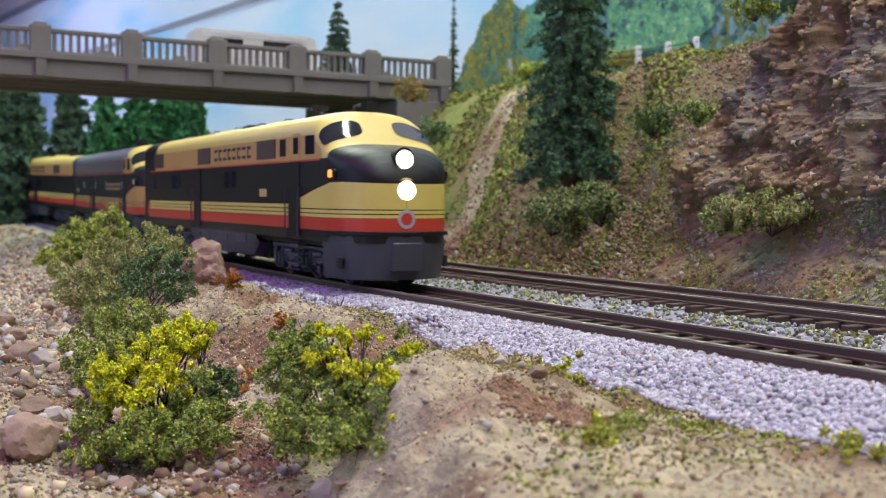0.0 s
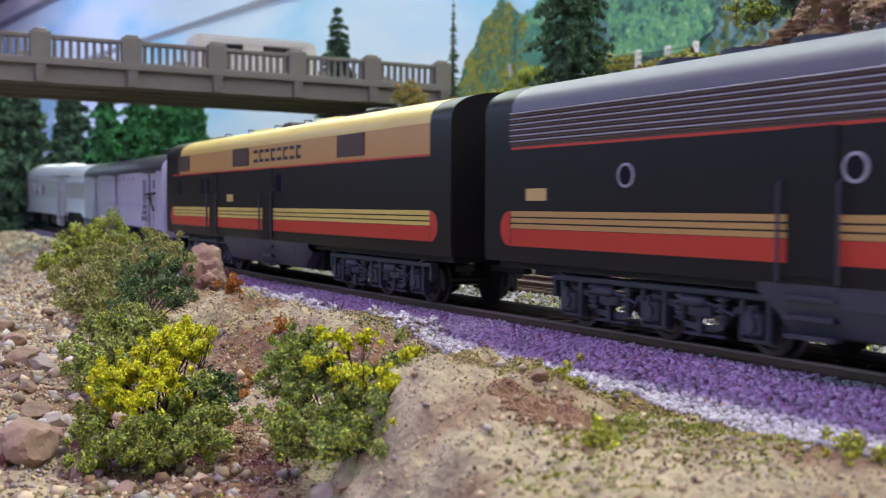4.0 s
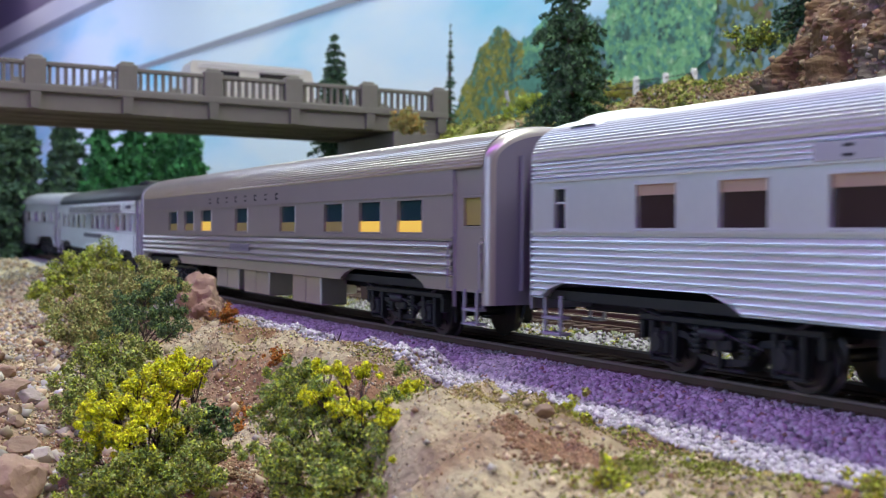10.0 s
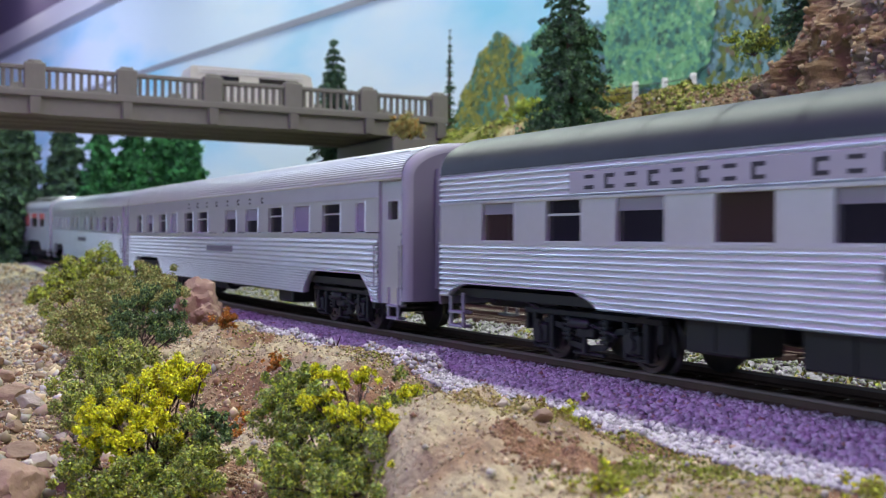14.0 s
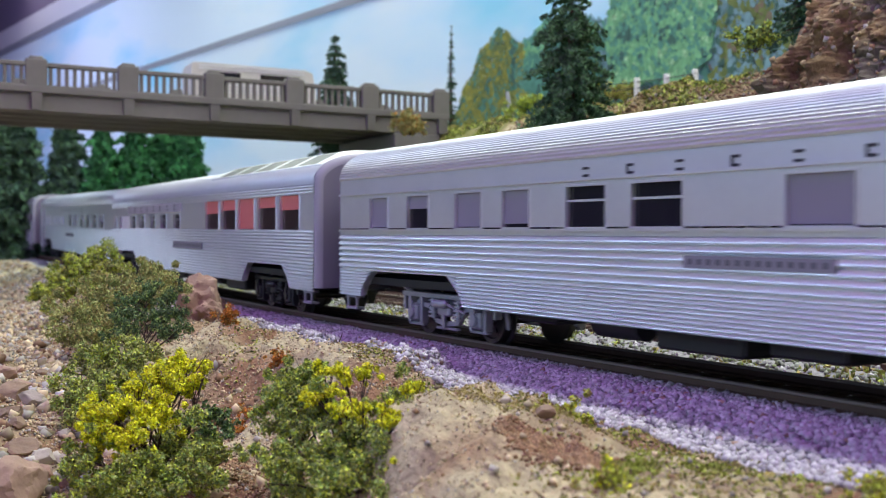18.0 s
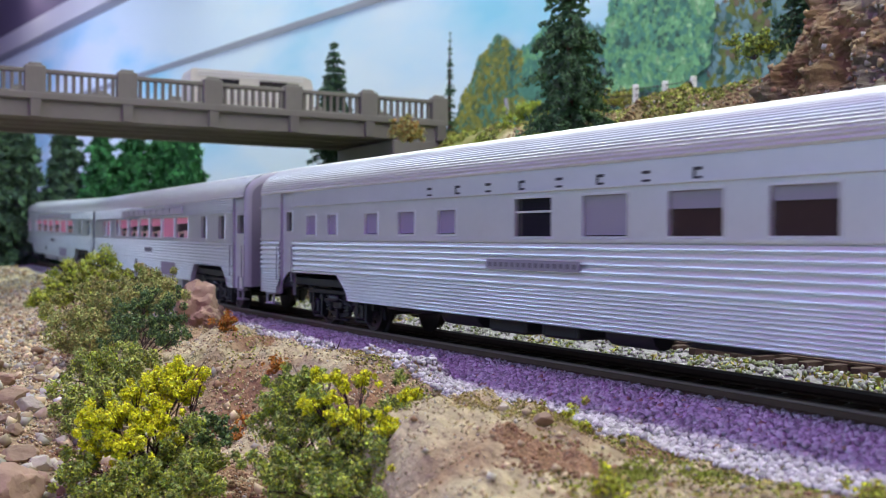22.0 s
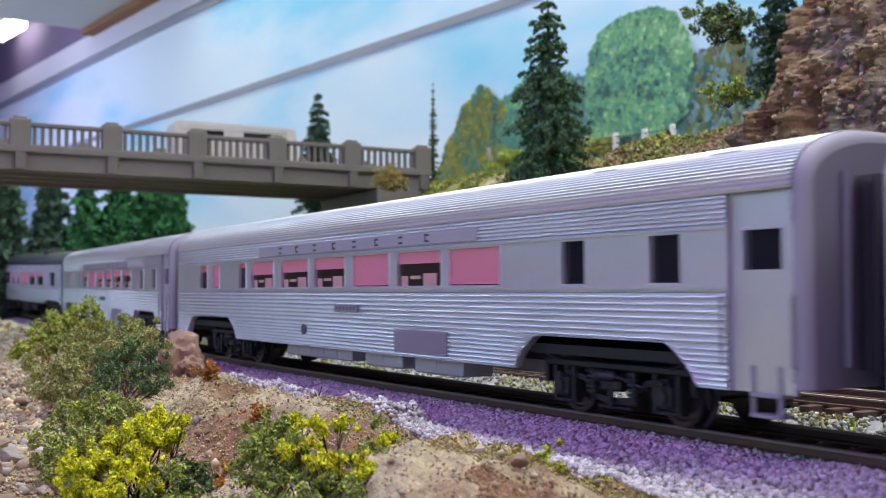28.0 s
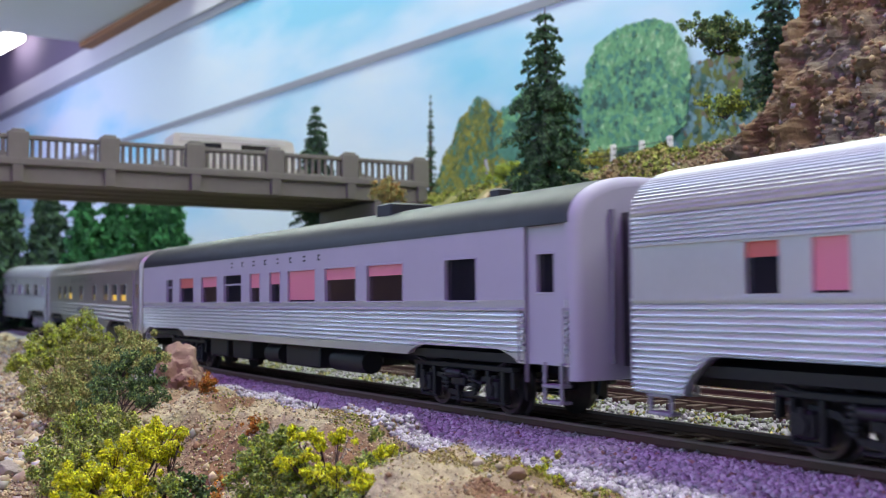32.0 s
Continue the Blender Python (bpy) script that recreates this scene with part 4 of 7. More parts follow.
        part("coupler", g, UNDER, car)
    # underframe and equipment
    g = Geo()
    g.box(-hr + 0.5, h - 0.5, -15.6, 15.6, 11.2, 13.0)
    g.box(-h + 4, h - 4, -3, 3, 8.5, 11.4)
    part("underframe", g, UNDER, car)
    for x0, x1, z0, z1, m in spec.get("gear", []):
        for sy in (-1, 1):
            g = Geo()
            if m is None:
                g.tube([(x0, sy * 11.6, 7.6), (x0 + 1, sy * 11.6, 7.6), (x1 - 1, sy * 11.6, 7.6), (x1, sy * 11.6, 7.6)], [2.6, 3.4, 3.4, 2.6], 16)
            else:
                g.box(x0, x1, min(sy * 7, sy * 15.2), max(sy * 7, sy * 15.2), z0, z1, 0, 0.4)
                for q in np.linspace(x0, x1, max(3, int((x1 - x0) / 7)))[1:-1]:
                    g.box(q - 0.2, q + 0.2, min(sy * 15.1, sy * 15.4), max(sy * 15.1, sy * 15.4), z0 + 0.7, z1 - 0.5)
            part("air_tank" if m is None else "equipment_box", g, m or UNDER, car)
    for x0, x1, z0, z1 in spec.get("vents", []):
        for sy in (-1, 1):
            g = Geo()
            y = sy * (HW + 0.2)
            g.box(x0, x1, min(y, y + sy * 0.2), max(y, y + sy * 0.2), z0, z1)
            vent = part("vent_panel", g, VENT_PLUM, car, "dull plum fine-ribbed vent panel")
            g = Geo()
            for q in np.arange(z0 + 0.3, z1 - 0.2, 0.62):
                g.box(x0 + 0.3, x1 - 0.3, min(y + sy * 0.2, y + sy * 0.42), max(y + sy * 0.2, y + sy * 0.42), q, q + 0.3)
            part("vent_slats", g, VENT_PLUM, vent)
    for x0, z0, r in spec.get("fillers", []):
        for sy in (-1, 1):
            g = Geo()
            g.disc((x0, sy * (HW + 0.2), z0), (0, sy, 0), r, 0.35, 18)
            part("filler_cap", g, LETTER_GREY, car, "dark round filler hole")
    for x0, x1, z0, z1 in spec.get("boards", []):
        for sy in (-1, 1):
            g = Geo()
            y = sy * (HW + 0.1)
            g.box(x0, x1, min(y, y + sy * 0.5), max(y, y + sy * 0.5), z0, z1, 0, 0.1)
            part("letter_board", g, STEEL_DULL, car, "smooth grey letter board over the fluting")
    for x0, x1, z0, z1 in spec.get("panels", []):
        for sy in (-1, 1):
            g = Geo()
            y = sy * (HW + 0.05)
            g.box(x0, x1, min(y, y + sy * 0.15), max(y, y + sy * 0.15), z0, z1)
            part("blank_panel", g, WHITE, car, "pale smooth panel in place of a window")
    for x0, x1, lift in spec.get("roof_steps", []):
        q = [(y, z) for y, z in arch(48, HW + 0.1, EAVE, CROWN + lift, 2.3) if abs(y) < 14.4]
        g = Geo()
        low = [(y, z - lift - 1.2) for y, z in q]
        g.grid([[(x0, y, z) for y, z in low], [(x0, y, z) for y, z in q], [(x1 - 3, y, z) for y, z in q], [(x1, y, z) for y, z in low]])
        part("roof_step", g, roof_m, car, "raised roof section with a curved riser")
    rnd = random.Random(spec.get("seed", 1))
    x = -h + 76 if "gear" not in spec else h
    while x < h - 84:
        w = rnd.uniform(10, 24)
        z = rnd.uniform(4.2, 7.5)
        g = Geo()
        if rnd.random() < 0.3:
            for sy in (-12, 12):
                g.tube([(x, sy, 8.0), (x + w, sy, 8.0)], 2.9, 12)
        else:
            g.box(x, x + w, -14.8, -5, z, 11.4, 0, 0.5)
            g.box(x + 2, x + w - 1, 5, 14.8, z, 11.4, 0, 0.5)
        part("equipment_box", g, spec.get("boxes", UNDER), car)
        x += w + rnd.uniform(3, 12)
    for e in (-1, 1):
        add_truck(car, e * (h - 45.0), spec.get("axles", 2), spec.get("truck", TRUCK_BLACK))
    return car


FLUTED_LOW = [*flute_rows(8.0, 15.0, 9, 0.34)[:-1], *flute_rows(15.0, 23.6, 6, 0.8), (24.8, 0)]
FLUTED_LOW_A = [(8.0, 0), (11.4, 0), *flute_rows(11.5, 23.4, 9, 0.72), (24.8, 0)]
PLAIN_UP = [(32.2, 0), (37.6, 0)]
P, PB, PL = PANE, PANE_BROWN, PANE_LIT


def win(c0, c1, pane=PANE, blind=None, z=None):
    return (c0, c1, pane, blind, *(z or ()))


# baggage and dormitory car
BAGGAGE = dict(body=STEEL, roof=ROOF_STEEL, ribs=0.014, roof_n=92, low=FLUTED_LOW_A, up=[(32.2, 0), (33.4, 0), *flute_rows(33.4, 37.6, 5, 0.25)], skirt=(11.4, 14.6), seed=3,
               arches=[(-143, -90), (88, 136)], wins=[win(a - 1, a + 9.2, PB, (0.25, BLIND_BUFF)) for a in (-114, -94, -72.5, -51, -29.5, -9, 13)] + [win(-139, -135.5, P, None), win(71.2, 76.7, P, None, (28.5, 34)), win(79, 85.3, P, None, (28.5, 34))],
               wz=(24.8, 34.2), doors=[(67, 88)], belts=(23.9, 33.6), plates=[(-46, -32, 18.0, 19.8)], letters=(-72, 6, 34.4, 36.2, 8), letter_off=0.61,
               roof_steps=[(-138, -128, 1.2), (-29, -18, 1.5), (34, 46, 1.7)],
               gear=[(-67, -52.6, 4.6, 11.4, UNDER), (-37, -28, 4.8, 11.4, UNDER), (1, 22, 5.2, 11.4, UNDER), (32, 54, 0, 0, None)], boards=[(-76, 6, 33.9, 36.6)])
BAGGAGE["wins"] = [(w[0], w[1], w[2], w[3], *(w[4:] or (24.8, 32.2))) for w in BAGGAGE["wins"]]
BAGGAGE["up"] = [(34.2, 0), *flute_rows(34.3, 37.6, 4, 0.25)]
# sleeper with warm grey sides and lit rooms
lit = {-58.8: (-0.45, PL), 82.0: (-0.36, PL), 104.1: (-0.36, PL)}
WARM = dict(body=STEEL_WARM, roof=STEEL_WARM, ribs=0.014, roof_n=92, low=[(8.0, 0), (14.2, 0), *flute_rows(14.3, 22.2, 4, 1.0), (24.0, 0)], up=[(31.4, 0), (37.6, 0)], skirt=(11.4, 14.4), seed=5,
            wz=(24.0, 31.4), boxes=STEEL_WARM, short=[], wins=[win(a, a + 12.6, material("teal_window_glass", (0.02, 0.05, 0.06), 0.08) if i == 0 else bpy.data.materials["teal_window_glass"], lit.get(a, (-0.36, BLIND_OLIVE)))
                                                        for i, a in enumerate((-104.1, -81.3, -58.8, -18.8, 24.2, 58.8, 82.0, 104.1))] + [win(134.3, 141.6, PANE_BROWN, (0.97, BLIND_OLIVE), (25.4, 31.4))],
            doors=[(131, 143)], belts=(22.6, 32.2), plates=[(-23, -3, 17.5, 19.8)], letters=(-50, 29, 33.6, 35.6, 8), arches=[(-143, -85), (70, 118)],
            gear=[(-46, -22, 4.2, 11.4, STEEL_WARM), (-15.7, 8.5, 3.6, 11.4, STEEL_WARM), (29.3, 51.2, 3.2, 11.4, STEEL_WARM)])
# black-roofed car with long letter panels
RFP = dict(body=STEEL, roof=CAR_BLACK, roof_label="black roof with thin seams", roof_n=26, roof_bands=list(np.linspace(-135, 135, 16)), low=[(8.0, 0), (10.8, 0), *flute_rows(11.0, 22.6, 10, 0.75), (23.3, 0)], seed=7,
           up=[(30.9, 0), (31.4, 0), *flute_rows(31.5, 37.4, 5, 0.4), (37.6, 0)], wz=(23.3, 30.9), skirt=(11.0, 14.0), belts=(22.4, 31.0), arches=[(-143, -90), (90, 126)],
           wins=[win(a, b, P if i % 3 else PB, None if i % 2 else (0.3, BLIND_GREY)) for i, (a, b) in enumerate(((-129, -117), (-106, -95), (-85, -72.5), (-61, -48.6), (-38, -26.2), (-6.4, 5.7), (11.4, 23.4)))]
           + [win(31.9, 44.3, P, (0.97, BLIND_GREY)), win(49.8, 62.0, PB, None), win(76.9, 88.4, PB, (-0.2, BLIND_PINK)), win(94.3, 106.1, PB, False), win(115.5, 122.5, P, (0.97, BLIND_GREY)), win(135.3, 140.6, P, False)],
           doors=[(132.5, 143.4)], plates=[(-30, 34, 18.2, 20.6), (108, 120, 33.8, 35.4)], letters=(-94, 91, 32.6, 35.2, 32), letter_skip=(8, 23, 25), letter_off=0.61, boards=[(-98, 93.7, 32.0, 35.9)],
           gear=[(-70, -56, 5.5, 11.4, UNDER), (-45.5, -27, 5, 11.4, UNDER), (-22.7, 6.6, 6.5, 11.4, UNDER), (13.8, 40.8, 2.8, 11.4, UNDER), (56, 70, 6, 11.4, UNDER)],
           roof_boxes=[(118, -7, 18, 9, 0.7)])
# pullman sleepers
SLEEP_WINS = [(-129, -119.5), (-109.5, -99.5), (-87.6, -77), (-69, -59.5), (-47.5, -36), (-29, -16.4), (5, 17.2), (27.6, 39.6), (50, 62.2), (72, 84.4), (94.2, 106.6)]


def sleeper(blinds, truck, seed, slim=(116.8, 122.4)):
    return dict(body=STEEL, roof=ROOF_STEEL, ribs=0.014, roof_n=92, low=FLUTED_LOW, up=[(32.6, 0), (37.6, 0)], wz=(25.2, 32.6), belts=(24.4, 33.6), seed=seed, truck=truck, doors=[(130.6, 143.2)],
                wins=[win(a, b, P, blinds.get(i)) for i, (a, b) in enumerate(SLEEP_WINS)] + [win(*slim, P, (0.97, BLIND_LILAC)), win(134.4, 139.8, P, False, (28.2, 32.6))],
                plates=[(-15.4, 14.4, 18.6, 20.6)], letters=(-44, 54, 34.2, 36.0, 8), arches=[(-134, -84), (80, 127)], roof_boxes=[(108, -11, 8, 3, 0.15), (134, -11, 8, 3, 0.15)])


SLEEP_A = sleeper({1: (0.5, BLIND_GREY), 3: (0.97, BLIND_GREY), 6: (0.4, BLIND_GREY), 7: (0.5, BLIND_GREY), 9: (0.97, BLIND_LILAC)}, TRUCK_BLACK, 11)
SLEEP_B = sleeper({0: (0.97, BLIND_GREY), 1: (0.4, BLIND_GREY), 2: (0.97, BLIND_GREY), 3: (0.9, BLIND_GREY), 6: (0.97, BLIND_GREY), 8: (0.97, BLIND_LILAC)}, TRUCK_SILVER, 13)
# glass-roofed lounge
SUN = dict(body=STEEL, roof=ROOF_STEEL, ribs=0.0, roof_n=26, low=[(8.0, 0), *flute_rows(8.2, 25.0, 17, 0.36)], up=[(35.0, 0), *flute_rows(35.1, 37.6, 3, 0.3)], wz=(25.0, 35.0), belts=(), seed=17, doors=[],
           wins=[win(a, b, P, False if a < -120 else None, (25.2, 30.9)) for a, b in ((-139.4, -135.4), (-127.5, -121.5), (-100.5, -90), (-80, -71), (-58, -49.5), (-39, -29.5), (-16.4, -6.3))]
           + [win(a, b, PB, bl) for (a, b), bl in zip(((31.9, 49.0), (52.7, 69.6), (73.0, 89.8), (93.9, 111.3), (115.3, 131.8)), ((0.45, BLIND_RED), (0.35, BLIND_RED), (0.98, BLIND_RED), (0.33, BLIND_RED), (0.42, BLIND_RED)))],
           plates=[(-15, 28.5, 17.6, 20.2)], letters=(-103, -3, 32.6, 34.6, 8), letter_off=0.61, boards=[(-105.3, -3.7, 31.8, 35.4)], panels=[(-120.4, -101.8, 25.2, 30.9)], arches=[(-134, -86), (78, 124)])
# sleeper with slatted blinds
SLAT = dict(body=STEEL, roof=ROOF_STEEL, ribs=0.014, roof_n=92, low=FLUTED_LOW, up=[(32.2, 0), (37.6, 0)], wz=(24.8, 32.2), belts=(23.8, 33.4), seed=19, doors=[(-131, -121)],
            wins=[win(-128, -124, P, False, (26.5, 32)), *[win(a, b, P, (0.97, BLIND_LILAC), (25.4, 30.6)) for a, b in ((-111, -105), (-97, -91.4), (-74.5, -67.4), (-56.4, -48.5), (-37.8, -30.0))]]
            + [win(-7.1, 5.2, P, None), win(14.7, 27.3, P, (0.97, BLIND_GREY)), win(37.5, 49.9, PB, (0.4, BLIND_GREY)), win(59.2, 71.8, PB, (0.3, BLIND_GREY)), win(81.3, 94.1, P, None), win(103.6, 116.2, P, (0.5, BLIND_GREY))],
            plates=[(-16.7, 14.7, 18.2, 20.2)], letters=(-44, 54, 33.8, 35.8, 8), arches=[(-134, -84), (80, 127)])
# diner with pink blinds
DINE_X = ((-120.0, -113.2), (-107.2, -100.6))


def diner(fracs, seed):
    big = ((-70.4, -52.4), (-46.2, -26.8), (-22.4, -3.4), (1.5, 21.0), (25.3, 45.4), (48.9, 68.8))
    return dict(body=STEEL, roof=ROOF_STEEL, ribs=0.014, roof_n=92, low=[(8.0, 0), *flute_rows(8.2, 14.6, 7, 0.22)[:-1], *flute_rows(14.8, 22.8, 7, 0.72), (24.2, 0)], up=[(32.0, 0), (33.0, 0), *flute_rows(33.1, 37.6, 6, 0.25)],
                wz=(24.2, 32.0), belts=(23.2, 32.4), seed=seed, doors=[(130.8, 143.2)], letters=(-48, 50, 33.9, 35.7, 8), letter_off=0.61, boards=[(-63, 60.5, 33.4, 36.2)], vents=[(24.2, 48.6, 8.9, 14.2)], fillers=[(-29, 12.6, 1.5)], seats=True,
                gear=[(-47, -4, 4.9, 9.5, STEEL_DULL), (4, 23, 4.6, 9.5, STEEL_DULL), (29.5, 50.5, 4.4, 9.5, STEEL_DULL)], arches=[(-134, -84), (74, 124)], plates=[(-8.4, 5, 17.8, 19.6)],
                wins=[win(*DINE_X[0], P, (0.3, BLIND_RED)), win(*DINE_X[1], P, (0.95, BLIND_PINK)), win(-81.5, -75.5, P, (0.2, BLIND_RED))] + [win(a, b, PB, (f, BLIND_PINK)) for (a, b), f in zip(big, fracs)]
                + [win(89.4, 96.1, P, False), win(113.4, 120.6, P, False), win(133.2, 140.7, P, False, (26, 32))],
                roof_boxes=[(96, -11, 7, 3, 0.1), (126, -11, 7, 3, 0.1)])


# smooth-topped car with black roof
SMOOTH = dict(body=LILAC, flute=STEEL, roof=CAR_BLACK, roof_label="black ribbed roof", roof_n=26, roof_bands=list(np.linspace(-138, 138, 22)), low=[(8.0, 0), (13.4, 0), *flute_rows(13.5, 21.4, 7, 0.7), (23.6, 0)], up=[(32.2, 0), (37.6, 0)], seed=29,
              wz=(23.6, 32.2), belts=(21.6,), skirt=(11.5, 14.0), doors=[(129.5, 142.4)], letters=(-40, 40, 34.6, 36.2, 8), arches=[(-143, -90), (82, 127)],
              wins=[win(-113, -105, P, None), win(-96, -79, P, (0.4, BLIND_RED)), win(-70, -53, PB, (0.4, BLIND_PINK)), win(-46, -29, P, None), win(-21.4, -12.6, PB, (0.5, BLIND_PINK)), win(-4.5, 4, P, (0.4, BLIND_PINK)),
                    win(10, 29.5, P, (0.95, BLIND_PINK)), win(36, 55, PB, (0.35, BLIND_PINK)), win(61.3, 80, PB, (0.3, BLIND_PINK)), win(99.3, 112, P, False), win(132.4, 138, P, False, (25, 32.2))],
              roof_boxes=[(60, -6, 8, 12, 1.6), (95, 0, 4, 4, 2.2)])


def mail_car():
    """Smooth-sided mail and baggage car with a black clerestory-less roof."""
    spec = dict(L=240.0, rear=0.0, body=LILAC, roof=CAR_BLACK, roof_label="black rounded roof", roof_n=30, low=[(12.2, 0), (22.9, 0), (23.0, 0.35), (23.5, 0.35), (23.6, 0)], up=[(34.0, 0), (36.6, 0), (36.7, 0.3), (37.6, 0.3)], wz=(23.6, 34.0), belts=(12.4,), seed=31,
                skirt=(12.2, 12.2), arches=[], doors=[(-74, -57.5), (-1, 14.5), (91, 106)], axles=3,
                wins=[win(77.4, 86.9, PANE_BROWN, (0.97, BLIND_GREY)), win(-67, -61.6, P, False, (30, 34)), win(9.4, 13.6, P, False, (30, 34)), win(97.4, 102.4, P, False, (30, 34))],
                letters=(-41, 62, 34.4, 36.4, 8), letter_off=0.06, roof_boxes=[(-66, -2, 7, 7, 1.8), (76, -2, 10, 9, 2.2)])
    car = passenger_car("pale grey railway mail car with sliding doors and black roof", spec)
    for sgn in (-1, 1):
        for xa, xb in ((-78, -54), (-5, 18), (86, 110)):
            g = Geo()
            y = sgn * (HW + 0.6)
            g.box(xa, xb, min(y, y + sgn * 1.6), max(y, y + sgn * 1.6), 36.9, 37.5, 0, 0.2)
            part("door_canopy", g, CAR_BLACK, car, "small black drip canopy over the door")
        for xa in (-60, 13, 104.5):
            g = Geo()
            y = sgn * (HW + 0.8)
            g.tube([(xa, sgn * HW, 17), (xa, y, 17), (xa, y, 27), (xa, sgn * HW, 27)], 0.25, 5)
            part("door_handle", g, LILAC, car)
        # mail catcher arm
        g = Geo()
        y = sgn * (HW + 1.0)
        g.tube([(88, y, 27.4), (110, y, 28.0)], 0.55, 6)
        g.tube([(90, y, 25.6), (104, y, 26.4)], 0.4, 6)
        g.tube([(98, y, 27), (108, y, 20.5)], 0.45, 6)
        part("mail_catcher", g, UNDER, car, "black mail catcher arm")
        g = Geo()
        g.box(-36, -24, min(sgn * 14, sgn * 17), max(sgn * 14, sgn * 17), 5.5, 12.4, 0, 0.3)
        part("battery_box", g, LILAC, car, "pale grey box below the floor")
    for text, z, size in (("U.S. MAIL", 21.0, 2.3), ("RAILWAY", 18.2, 2.3), ("POST OFFICE", 15.4, 2.3)):
        cu = bpy.data.curves.new("lettering", "FONT")
        cu.body, cu.size, cu.align_x, cu.extrude = text, size * MM * 1.25, "CENTER", 0.00003
        tmp = new("lettering", cu)
        dg = bpy.context.evaluated_depsgraph_get()
        me = bpy.data.meshes.new_from_object(tmp.evaluated_get(dg))
        bpy.data.objects.remove(tmp)
        me.materials.clear()
        me.materials.append(LETTER_DARK)
        part("lettering", me, None, car, "dark stencilled mail lettering", at=(82, -HW - 0.08, z, 90, 0, 0))
    return car

# ---- locomotives ----


def pw(x, pts):
    return float(np.interp(x, [p[0] for p in pts], [p[1] for p in pts]))


def loco_shape(cab):
    """Functions of x: half width, shoulder height, crown height. cab: with a nose."""
    if not cab:
        return (lambda x: HW), (lambda x: 42.5), (lambda x: 49.3)
    w = lambda x: pw(x, [(-125, HW), (92, HW), (97, 17.2), (103, 16.9), (108, 16.2), (112, 15.2), (116, 13.4), (119, 11.2), (121, 8.8), (122.3, 6.0), (122.9, 3.0), (123.05, 0.05)])
    zs = lambda x: pw(x, [(-125, 42.5), (85, 42.5), (90, 40.0), (96, 36.5), (103, 33.5), (112, 31.0), (118, 29.2), (122.9, 28.4)])
    zt = lambda x: pw(x, [(-125, 49.3), (82, 49.6), (86, 49.6), (88.5, 48.6), (98, 39.6), (101, 39.2), (107, 38.6), (112, 37.6), (116, 36.0), (119, 34.2), (121, 32.2), (122.3, 30.2), (122.9, 28.8)])
    return w, zs, zt


def loco_point(shape, x, a, off=0.0):
    """A point of the upper shell: a runs from 0 at the aisle-side shoulder to 180 degrees."""
    w, zs, zt = shape
    c, s = -math.cos(radians(a)), math.sin(radians(a))
    p = 2.5
    return (x, math.copysign(abs(c) ** (2 / p), c) * (w(x) + off), zs(x) + (zt(x) - zs(x) + off) * abs(s) ** (2 / p))


